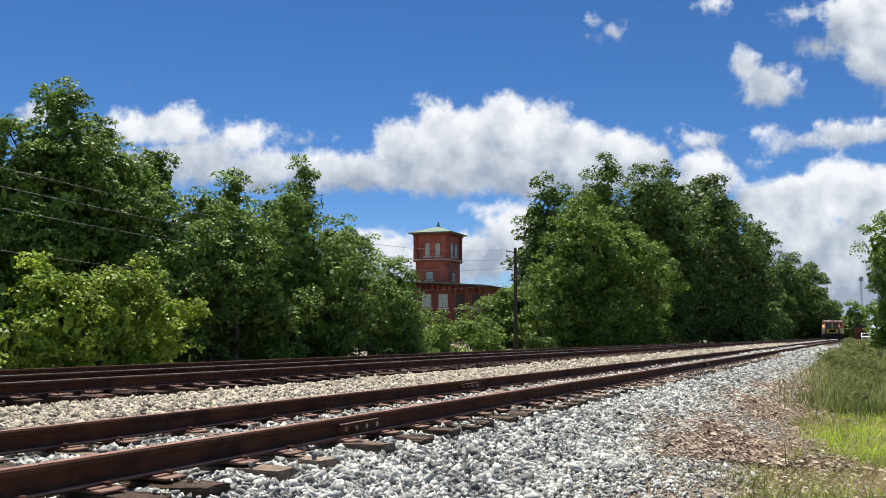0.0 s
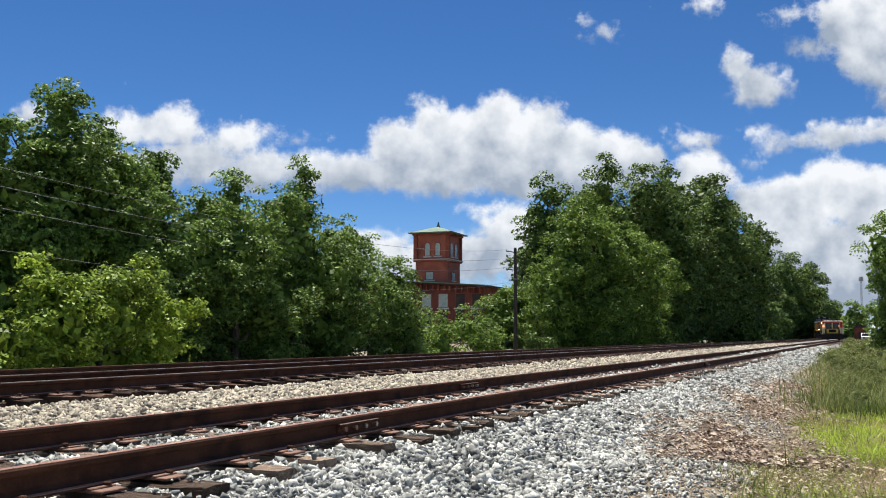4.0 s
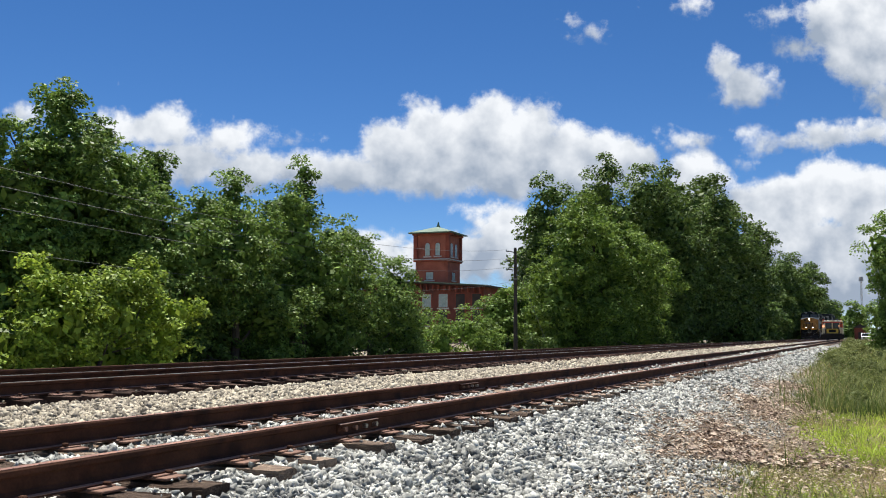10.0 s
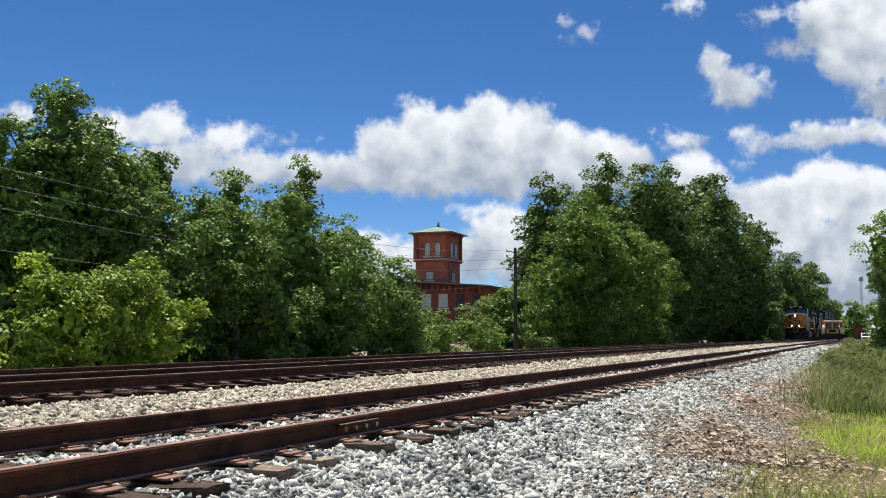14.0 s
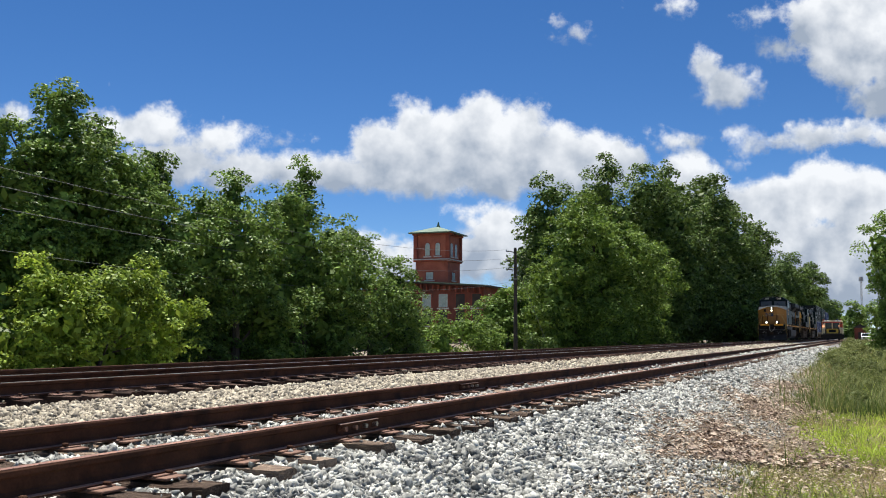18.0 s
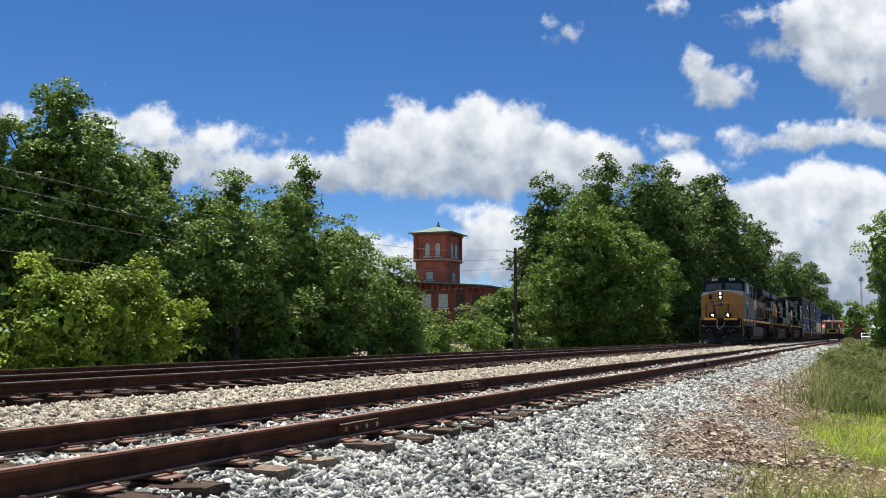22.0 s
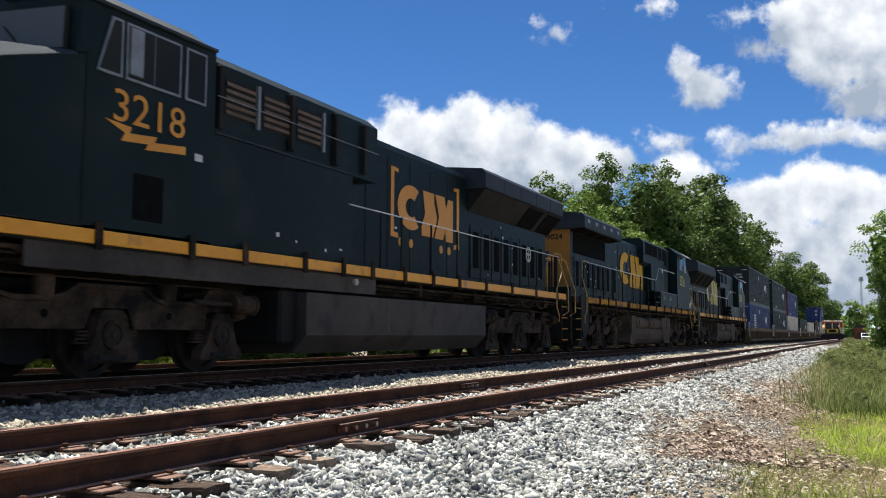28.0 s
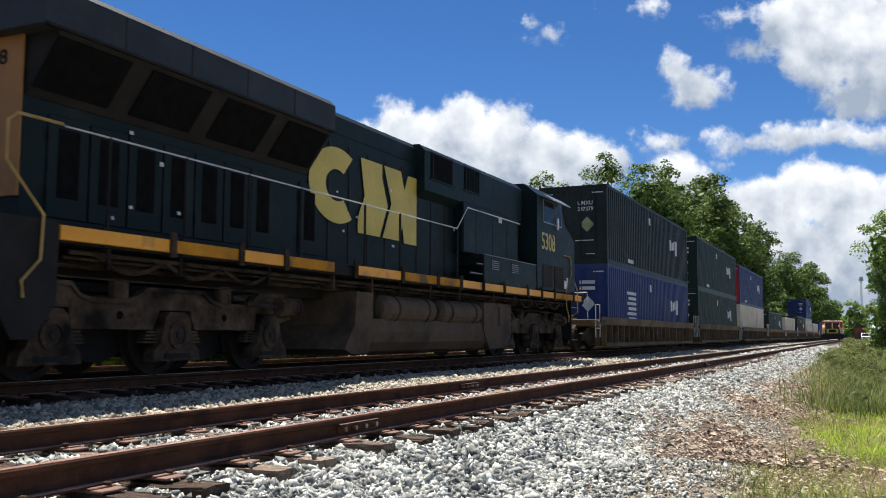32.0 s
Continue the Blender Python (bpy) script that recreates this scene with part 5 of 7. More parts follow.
def wheelset(parent, y, r=0.53, keyed=True):
    m = Mesh().cyl((-0.9, y * 0, 0), (0.9, 0, 0), 0.09, 10)
    for s in (-1, 1):
        a, b = sorted((s * 0.69, s * 0.83))
        m.disc((0, 0), 0.1, r - 0.07, min(s * 0.73, s * 0.78), max(s * 0.73, s * 0.78), 28)
        m.disc((0, 0), r - 0.09, r, a, b, 36)
        m.disc((0, 0), r - 0.03, r + 0.025, min(s * 0.69, s * 0.715), max(s * 0.69, s * 0.715), 36)
        m.disc((0, 0), 0.08, 0.16, min(s * 0.7, s * 0.86), max(s * 0.7, s * 0.86), 14)
        for k in range(3):
            w = math.tau * k / 3
            m.cyl((s * 0.77, 0.27 * math.cos(w), 0.27 * math.sin(w)), (s * 0.795, 0.27 * math.cos(w), 0.27 * math.sin(w)), 0.05, 8)
    w = part("wheelset", m, M_WHEEL, parent, at=pose(0, y, r))
    if keyed:
        WHEELS.append((w, y, r))
    return w


def loco_truck(parent, y, mat=None, swoop=False):
    """A three-axle truck. The cast side frame is a straight beam over bell-shaped boxes, or swoops down between the axles."""
    mat = mat or M_UNDER
    t = part("truck", Mesh().box(-0.65, 0.65, y - 2.3, y + 2.3, 0.75, 1.1, 0.05), mat, parent, "six-wheeled power truck caked in grime")
    for a in (-2.13, 0.0, 2.13):
        wheelset(t, y + a)
        part("traction_motor", Mesh().prism([(y + a + 0.1, 0.24), (y + a + 0.1, 0.78), (y + a + 0.4, 0.86), (y + a + 0.95, 0.8), (y + a + 0.98, 0.36), (y + a + 0.7, 0.2)], "x", -0.62, 0.62), M_BLACK, t)
    for a in (-1.06, 1.06):
        part("brake_rigging", Mesh().prism([(y + a - 0.3, 0.3), (y + a - 0.3, 0.75), (y + a + 0.62, 0.75), (y + a + 0.62, 0.34), (y + a + 0.3, 0.2), (y + a, 0.2)], "x", -0.66, 0.66), M_BLACK, t)
    part("bolster", Mesh().box(-0.7, 0.7, y - 1.9, y + 1.9, 1.08, 1.3, 0.03), M_BLACK, t)
    part("brake_beam", Mesh().box(-0.62, 0.62, y - 2.95, y - 2.55, 0.3, 0.8, 0.03), M_BLACK, t)
    if swoop:
        ol = []
        for k in range(49):
            a = -2.72 + 5.44 * k / 48
            ol.append((a, 1.0 + 0.2 * math.cos(a * math.tau / 2.13) - 0.06 * (abs(a) > 2.4)))
        for k in range(49):
            a = 2.72 - 5.44 * k / 48
            ol.append((a, 0.72 + 0.16 * math.cos(a * math.tau / 2.13)))
    else:
        ol = [(-2.75, 0.98), (-2.6, 1.16), (-1.85, 1.16), (-1.7, 1.02), (-1.5, 0.97), (-0.95, 0.97), (-0.75, 1.02), (-0.55, 1.14), (0.55, 1.14), (0.75, 1.02), (0.95, 0.97), (1.5, 0.97), (1.7, 1.02), (1.85, 1.16), (2.6, 1.16), (2.75, 0.98), (2.75, 0.8), (2.45, 0.74), (2.42, 0.88), (1.84, 0.88), (1.8, 0.62), (0.42, 0.62), (0.3, 0.88), (-0.3, 0.88), (-0.42, 0.62), (-1.8, 0.62), (-1.84, 0.88), (-2.42, 0.88), (-2.45, 0.74), (-2.75, 0.8)]
    for s in (-1, 1):
        def slab(points, x0, x1, name, m=mat, owner=t, label=""):
            return part(name, plate([(y + a, z) for a, z in points], min(s * x0, s * x1), max(s * x0, s * x1)), m, owner, label)
        fr = slab(ol, 1.0, 1.16, "sideframe")
        slab([(a, z + 0.035) for a, z in ol[: len(ol) // 2]] + [(a, z - 0.02) for a, z in reversed(ol[: len(ol) // 2])], 1.1, 1.2, "frame_flange", mat, fr)
        for a in (-1.02, 1.06):
            part("frame_hole", Mesh().cyl((s * 1.1, y + a, 0.8), (s * 1.167, y + a, 0.8), 0.055, 10), M_SCREEN, fr)
        for a in (-2.13, 0.0, 2.13):
            bell = [(-0.46, 0.2), (-0.44, 0.34), (-0.34, 0.42), (-0.27, 0.62), (-0.24, 0.78), (-0.15, 0.86), (0.15, 0.86), (0.24, 0.78), (0.27, 0.62), (0.34, 0.42), (0.44, 0.34), (0.46, 0.2)]
            if swoop:
                bell = [(-0.42, 0.2), (-0.4, 0.3), (-0.3, 0.36), (-0.32, 0.7), (-0.42, 0.98), (0.42, 0.98), (0.32, 0.7), (0.3, 0.36), (0.4, 0.3), (0.42, 0.2)]
            jb = slab([(a + p, q) for p, q in bell], 1.04, 1.22, "journal_box")
            part("bearing_cap", Mesh().disc((y + a, 0.55), 0.13, 0.19, min(s * 1.2, s * 1.25), max(s * 1.2, s * 1.25), 18), mat, jb)
            part("bearing_cap", Mesh().cyl((s * 1.2, y + a, 0.55), (s * 1.235, y + a, 0.55), 0.125, 14).cyl((s * 1.23, y + a, 0.55), (s * 1.26, y + a, 0.55), 0.05, 8), M_WHEEL, jb)
            slab([(a - 0.24, 0.24), (a - 0.24, 0.3), (a + 0.24, 0.3), (a + 0.24, 0.24)], 1.2, 1.24, "pedestal_tie", M_BLACK, jb)
            for e in (-1, 1):
                for k in range(4):
                    p, q = sorted((a + e * 0.33, a + e * (0.56 - 0.02 * k)))
                    if not swoop and abs(p + q) / 2 < 2.3:
                        slab([(p, 0.44 + k * 0.045), (p, 0.468 + k * 0.045), (q, 0.468 + k * 0.045), (q, 0.44 + k * 0.045)], 1.02, 1.14, "spring_leaf")
        for a in (2.3, -2.75):
            part("brake_cylinder", Mesh().cyl((s * 1.22, y + a, 1.0), (s * 1.22, y + a + 0.45, 1.0), 0.15, 14).cyl((s * 1.22, y + a + 0.45, 1.0), (s * 1.22, y + a + 0.5, 1.0), 0.17, 14), mat, t)
        part("brake_rod", Mesh().cyl((s * 1.22, y + 1.5, 1.02), (s * 1.22, y + 2.3, 1.0), 0.035, 8), M_WHEEL, t)
        part("sand_pipe", Mesh().tube([(s * 1.2, y - 2.7, 1.3), (s * 1.2, y - 2.0, 1.24), (s * 1.2, y + 1.9, 1.22), (s * 1.2, y + 2.5, 1.2)], 0.013, 5), M_UNDER, t)
        for a in (-1.02, 1.06):
            part("frame_bracket", Mesh().box(min(s * 1.05, s * 1.2), max(s * 1.05, s * 1.2), y + a - 0.13, y + a + 0.13, 0.98, 1.26, 0.03), mat, t)
        if swoop:
            part("damper", Mesh().cyl((s * 1.26, y + 0.22, 0.42), (s * 1.26, y + 0.22, 1.12), 0.05, 10), mat, t)
        hang = [(s * 1.3, y - 1.6 + 3.6 * k / 30, 1.52 - 0.2 * abs(math.sin(k * math.pi / 10))) for k in range(31)]
        part("air_hose", Mesh().tube(hang, 0.03, 6), M_UNDER, t)


def coupler(parent, y, d):
    m = Mesh().box(-0.12, 0.12, min(y, y + d * 0.5), max(y, y + d * 0.5), 0.72, 0.98, 0.03).box(-0.2, 0.16, min(y, y - d * 0.22), max(y, y - d * 0.22), 0.68, 1.02, 0.05)
    part("coupler", m, M_UNDER, parent)
    for x, k in ((-0.35, 1), (0.32, 1), (0.55, 0.8), (-0.6, 0.7)):
        p = [(x, y + d * 0.45, 1.25), (x * 1.02, y + d * 0.1, 1.05), (x * 0.95, y - d * 0.12, 0.72 + 0.1 * k), (x * 0.7, y - d * 0.2, 0.6), (x * 0.4, y - d * 0.26, 0.66)]
        part("brake_hose", Mesh().tube(p, 0.028, 6), M_BLACK, parent)


def end_steps(parent, y, d, gold=True, front=False):
    """Boarding steps at both corners of an end; d: +1 where the body lies towards +y."""
    for s in (-1, 1):
        x0, x1 = sorted((s * 0.98, s * 1.5))
        ya, yb = sorted((y, y + d * 0.62))
        well = Mesh().box(min(s * 0.96, s * 1.0), max(s * 0.96, s * 1.0), ya, yb, 0.4, 1.7).box(x0, x1, yb - 0.03 if d > 0 else ya, yb if d > 0 else ya + 0.03, 0.4, 1.7)
        st = part("step_well", well, M_BLACK, parent)
        for z in (0.42, 0.75, 1.08, 1.41):
            part("step_tread", Mesh().box(x0, x1, ya, yb - 0.05, z - 0.02, z + 0.01), M_BLACK, st)
            part("step_edge", Mesh().box(s * 1.5 - 0.008, s * 1.5 + 0.006, ya, yb - 0.05, z - 0.008, z + 0.014), M_SILLOLD, st, "worn yellow step edge")
        mat = M_RAILGOLD if gold else M_RAILING
        if front:
            part("grab_rail", Mesh().tube([(s * 1.0, y + d * 0.4, 2.85), (s * 1.28, y + d * 0.25, 2.25), (s * 1.5, y + d * 0.1, 1.7), (s * 1.53, y + d * 0.05, 0.6)], 0.02, 6), mat, parent)
            continue
        back = [(1.4, 2.95), (0.78, 2.95), (0.66, 2.85), (0.66, 2.42), (1.18, 1.88), (1.16, 1.38), (0.92, 1.13), (0.95, 0.95)]
        part("grab_rail", Mesh().tube([(s * 1.52, y + d * a, z) for a, z in back], 0.02, 6), mat, parent)
        face = [(0.58, 1.85), (0.58, 2.86), (0.66, 2.92), (1.12, 2.92), (1.2, 2.85), (1.5, 1.95), (1.5, 1.27), (1.32, 1.16)]
        part("grab_rail", Mesh().tube([(s * a, y - d * 0.05, z) for a, z in face], 0.02, 6), mat, parent)


def side_railing(parent, y0, y1, x, z0, z1, posts, mat=None, tail=()):
    part("handrail", Mesh().tube([(x, y0, z1), (x, (y0 + y1) / 2, z1 - 0.005), (x, y1, z1), *[(x, a, b) for a, b in tail]], 0.013, 6), mat or M_RAILING, parent)
    for k in range(posts):
        y = y0 + (y1 - y0) * (k + 0.5) / posts
        part("handrail_post", Mesh().cyl((x, y, z0 - 0.2), (x, y, z1), 0.022, 6).box(x - 0.02, x + 0.02, y - 0.06, y + 0.06, z0 - 0.2, z0 + 0.04), M_BLACK, parent)


def sill(parent, y0, y1, mat, rng, patch=None):
    """Deck with a painted side sill in lengths between the post brackets."""
    part("deck", Mesh().box(-1.46, 1.46, y0, y1, 1.6, 1.8, 0.01), M_BLACK, parent)
    part("frame", Mesh().box(-0.7, 0.7, y0, y1, 1.2, 1.62, 0.02), M_BLACK, parent)
    for s in (-1, 1):
        for x, z, r in ((1.32, 1.52, 0.03), (1.24, 1.46, 0.022), (1.05, 1.4, 0.045)):
            part("air_pipe", Mesh().tube([(s * x, y0 + 0.3, z), (s * x, (y0 + y1) / 2, z - 0.03), (s * x, y1 - 0.3, z)], r, 6), M_UNDER, parent)
        y = y0 + 0.9
        while y < y1 - 0.8:
            part("pipe_hanger", Mesh().box(min(s * 1.0, s * 1.36), max(s * 1.0, s * 1.36), y - 0.03, y + 0.03, 1.34, 1.62, 0.005), M_UNDER, parent)
            y += rng.uniform(1.1, 2.2)
    for s in (-1, 1):
        y = y0
        while y < y1 - 0.05:
            e = min(y1, y + rng.uniform(1.0, 1.9))
            x0, x1 = sorted((s * 1.44, s * 1.505))
            old = patch and rng.random() < patch
            part("sill_stripe", Mesh().box(x0, x1, y + 0.012, e - 0.012, 1.63, 1.8, 0.006), M_SILLOLD if old else mat, parent)
            part("post_bracket", Mesh().box(min(s * 1.5, s * 1.54), max(s * 1.5, s * 1.54), e - 0.06, e + 0.06, 1.56, 1.9, 0.01), M_UNDER, parent)
            y = e


def emblem(parent, y0, y1, z0, z1, x, mat, brackets=False):
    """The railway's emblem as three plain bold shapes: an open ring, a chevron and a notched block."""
    w, h = y1 - y0, z1 - z0
    c, r = (y0 + w * 0.2, z0 + h * 0.54), h * 0.46
    m = Mesh().disc((0, 0), r * 0.42, r, 0, 0.004, 26, 55, 305)
    ring = part("emblem", m, mat, parent, at=pose(x, c[0], c[1]))
    ring.scale = (1, w * 0.23 / r, 1)
    k = lambda pts: [(y0 + w * a, z0 + h * b) for a, b in pts]
    part("emblem", plate(k([(0.41, 0.98), (0.62, 0.98), (0.62, 0.8), (0.68, 0.45), (0.6, 0.02), (0.39, 0.02), (0.39, 0.22), (0.45, 0.5)]), x, x + 0.004), mat, parent)
    part("emblem", plate(k([(0.64, 0.98), (0.82, 0.98), (0.86, 0.72), (0.9, 0.95), (1.0, 0.95), (1.0, 0.0), (0.86, 0.0), (0.84, 0.24), (0.8, 0.02), (0.63, 0.02), (0.72, 0.5)]), x, x + 0.004), mat, parent)
    if brackets:
        for a, b, d in ((-0.14, -0.02, 1), (1.02, 1.13, -1)):
            e = a if d > 0 else b
            i = a + 0.05 if d > 0 else b - 0.05
            o = b if d > 0 else a
            part("emblem", plate(k([(e, 1.28), (o, 1.26), (o, 1.18), (i, 1.2), (i, -0.02), (o, -0.04), (o, -0.14), (e, -0.12)]), x, x + 0.004), mat, parent)
        for a in (0.02, 0.2, 0.76, 0.92):
            part("emblem", Mesh().disc((y0 + w * a, z0 - h * 0.2), 0, h * 0.09, x, x + 0.004, 14), mat, parent)


def labels(parent, rng, y0, y1, z0, z1, x, n):
    for _ in range(n):
        y, z, w = rng.uniform(y0, y1), rng.uniform(z0, z1), rng.uniform(0.04, 0.1)
        part("decal", Mesh().box(x, x + 0.004, y, y + w, z, z + rng.uniform(0.03, 0.07)), M_LABEL, parent)


def doors(parent, y0, y1, z0, z1, x, n, vents=True):
    w = (y1 - y0) / n
    for k in range(n):
        a = y0 + k * w
        d = part("hood_door", Mesh().box(x, x + 0.025, a + 0.015, a + w - 0.015, z0, z1, 0.008), M_HOOD, parent)
        part("hinge", Mesh().cyl((x + 0.03, a + 0.02, z0 + 0.2), (x + 0.03, a + 0.02, z0 + 0.34), 0.014, 6).cyl((x + 0.03, a + 0.02, z1 - 0.34), (x + 0.03, a + 0.02, z1 - 0.2), 0.014, 6), M_BLACK, d)
        if vents:
            part("vent", Mesh().box(x + 0.022, x + 0.03, a + w * 0.25, a + w * 0.75, z0 + 0.25, z1 - 0.15), M_SCREEN, d)


def hood_outline(w, top, r=0.18, z0=1.8):
    return [(-w, z0), (-w, top - r), (-w + r * 0.3, top - r * 0.3), (-w + r, top), (w - r, top), (w - r * 0.3, top - r * 0.3), (w, top - r), (w, z0)]


def radiator(parent, y0, y1, w, z_low, z_edge, z_top, screens=(0, 1, 2, 3), placards=5):
    ol = [(-w, z_edge), (-0.95, z_low), (0.95, z_low), (w, z_edge), (w, z_top - 0.1), (w - 0.1, z_top), (0.5, z_top + 0.09), (-0.5, z_top + 0.09), (-w + 0.1, z_top), (-w, z_top - 0.1)]
    top = [(-w, z_edge), (w, z_edge), *ol[4:]]
    r = part("radiator", Mesh().prism(top, "y", y0, y1), M_ROOF, parent, "overhanging radiator housing")
    # underside coloured black to carry the shadow below the overhang
    part("radiator_slope", Mesh().prism([(-w + 0.02, z_edge), (-0.95, z_low), (0.95, z_low), (w - 0.02, z_edge)], "y", max(y0 + 0.05, 1.97), y1 - 0.04), M_BLACK, r)
    n = 4
    for s in (-1, 1):
        for k in screens:
            a, b = y0 + (y1 - y0) * (k + 0.16) / n, y0 + (y1 - y0) * (k + 0.92) / n
            dx, dz = w - 0.95, z_edge - z_low
            q = [(0.15, 0.0), (0.9, 0.0), (0.9, -0.02), (0.15, -0.02)]
            vs = [(s * (0.95 + dx * t), y, z_low + dz * t + e - 0.004) for y in (a, b) for t, e in q]
            part("screen", Mesh().add(vs, [(0, 1, 2, 3), (4, 7, 6, 5), (0, 4, 5, 1), (1, 5, 6, 2), (2, 6, 7, 3), (3, 7, 4, 0)]), M_SCREEN, r)
        for k in range(placards):
            y = y0 + (y1 - y0) * (k + 0.5) / placards
            part("placard", Mesh().box(min(s * w, s * (w + 0.006)), max(s * w, s * (w + 0.006)), y - 0.13, y + 0.13, z_top - 0.3, z_top - 0.18), M_FRAME, r)
        for k in range(1, 5):
            y = y0 + (y1 - y0) * k / 5
            part("panel_seam", Mesh().box(min(s * w, s * (w + 0.004)), max(s * w, s * (w + 0.004)), y - 0.012, y + 0.012, z_edge + 0.02, z_top - 0.1), M_BLACK, r)
        part("drip_edge", Mesh().box(min(s * (w - 0.06), s * (w + 0.02)), max(s * (w - 0.06), s * (w + 0.02)), y0 + 0.02, y1 - 0.02, z_edge - 0.02, z_edge + 0.015), M_BLACK, r)


def window(parent, pts, x, s=1):
    """A framed side window from (y, z) corners on the wall at x."""
    cy, cz = sum(p[0] for p in pts) / len(pts), sum(p[1] for p in pts) / len(pts)
    big = [(cy + (a - cy) * 1.0 + math.copysign(0.035, a - cy), cz + (b - cz) + math.copysign(0.035, b - cz)) for a, b in pts]
    f = part("window", plate(big, min(x, x + s * 0.02), max(x, x + s * 0.02)), M_FRAME, parent)
    part("pane", plate(pts, min(x, x + s * 0.026), max(x, x + s * 0.026)), M_PANE, f)


def lead_locomotive():
    rng = random.Random(31)
    t = rolling("locomotive", "dark blue diesel locomotive with a yellow nose and lit headlights", "locomotive", 0.0, "locomotives of the freight train")
    sill(t, 1.15, 21.5, M_SILL, rng)
    for y in (3.45, 18.3):
        loco_truck(t, y)
    tank = Mesh().prism([(-1.47, 1.25), (-1.47, 0.55), (-1.2, 0.25), (1.2, 0.25), (1.47, 0.55), (1.47, 1.25)], "y", 7.4, 15.1)
    tk = part("fuel_tank", tank, M_TANKGREY, t, "dusty grey fuel tank")
    part("tank_band", Mesh().box(1.468, 1.476, 10.2, 10.24, 0.6, 1.2), M_PLATE, tk)
    part("end_box", Mesh().box(-1.3, 1.3, 6.9, 7.4, 0.4, 1.3, 0.05), M_BLACK, t)
    for sx in (-1, 1):
        part("skirt", Mesh().box(min(sx * 1.38, sx * 1.42), max(sx * 1.38, sx * 1.42), 1.4, 9.3, 1.3, 1.63, 0.008), M_TANKGREY, t, "dull grey skirt below the sill")
    # nose and cab
    W = 1.49
    plan = [(-W, 1.12), (-0.5, 0.78), (0.5, 0.78), (W, 1.12), (W, 2.6), (-W, 2.6)]
    top = [3.43, 3.78, 3.78, 3.43, 3.9, 3.9]
    vs = [(x, y, 1.82) for x, y in plan] + [(x, y, z) for (x, y), z in zip(plan, top)] + [(-0.5, 2.45, 4.0), (0.5, 2.45, 4.0)]
    nose = Mesh().add(vs, [(0, 1, 7, 6), (1, 2, 8, 7), (2, 3, 9, 8)])
    part("nose_front", nose, M_GOLD, t, "yellow painted nose")
    cap = Mesh().add(vs, [(3, 4, 10, 9), (5, 0, 6, 11), (4, 5, 11, 10), (0, 5, 4, 3, 2, 1), (6, 7, 12, 11), (7, 8, 13, 12), (8, 9, 10, 13), (10, 11, 12, 13)])
    part("nose_top", cap, M_NOSETOP, t, "nose top with a grey sky reflection painted on")
    part("nose_side", plate([(1.13, 1.83), (1.13, 3.42), (2.58, 3.88), (2.58, 1.83)], W - 0.01, W + 0.006), M_HOOD, t)
    part("nose_side", plate([(1.13, 1.83), (1.13, 3.42), (2.58, 3.88), (2.58, 1.83)], -W - 0.006, -W + 0.01), M_HOOD, t)
    # cab body with sloping windscreen and chamfered roof
    cab = Mesh()
    low = [(-W, 1.92), (-0.5, 1.78), (0.5, 1.78), (W, 1.92), (W, 4.45), (-W, 4.45)]
    mid = [(-W, 2.02), (-0.5, 1.88), (0.5, 1.88), (W, 2.02), (W, 4.45), (-W, 4.45)]
    hi = [(-1.0, 2.08), (-0.5, 1.98), (0.5, 1.98), (1.0, 2.08), (1.0, 4.45), (-1.0, 4.45)]
    vs = [(x, y, 3.45) for x, y in low] + [(x, y, 4.58) for x, y in mid] + [(x, y, 4.92) for x, y in hi]
    cab.add(vs, [(i, (i + 1) % 6, 6 + (i + 1) % 6, 6 + i) for i in range(6)] + [(6 + i, 6 + (i + 1) % 6, 12 + (i + 1) % 6, 12 + i) for i in range(6)] + [(12, 13, 14, 15, 16, 17), (5, 4, 3, 2, 1, 0)])
    cb = part("cab", cab, M_HOOD, t, "dark blue crew cab")
    part("cab_wall", Mesh().box(-W, W, 2.0, 4.45, 1.84, 3.452), M_HOOD, t)
    for s in (-1, 1):
        # windscreens lie in the sloped front
        a, b = Vector((s * 0.14, 1.82, 3.98)), Vector((s * 1.34, 1.935, 3.9))
        d, e = Vector((s * 1.3, 1.985, 4.42)), Vector((s * 0.14, 1.862, 4.46))
        n = Vector((0, -0.03, 0.004))
        q = [p + n for p in (a, b, d, e)]
        c = sum(q, Vector()) / 4
        fr = [c + (p - c) * 1.07 for p in q]
        part("windscreen_frame", Mesh().add([*fr, *[p + n for p in fr]], [(0, 1, 2, 3), (4, 7, 6, 5), (0, 4, 5, 1), (1, 5, 6, 2), (2, 6, 7, 3), (3, 7, 4, 0)]), M_BLACK, cb)
        part("windscreen", Mesh().add([*[p + n * 1.2 for p in q], *[p + n * 1.6 for p in q]], [(0, 1, 2, 3), (4, 7, 6, 5), (0, 4, 5, 1), (1, 5, 6, 2), (2, 6, 7, 3), (3, 7, 4, 0)]), glass("tinted_windscreen", (0.1, 0.115, 0.13), 0.08), cb)
        part("wiper", Mesh().tube([(s * 0.75, 1.77, 3.95), (s * 0.45, 1.78, 4.25)], 0.012, 5), M_BLACK, cb)
        nb = Mesh().box(-0.32, 0.32, -0.05, 0.12, -0.12, 0.12, 0.015)
        board = part("number_board", nb, M_BLACK, cb, "black number board", at=pose(s * 0.62, 1.9, 4.76, 0, 0, s * 10))
        writing("3218", 0.23, M_LETTER, board, pose(-0.25, -0.054, -0.08) @ FRONT, 0.98, bold=0.006)
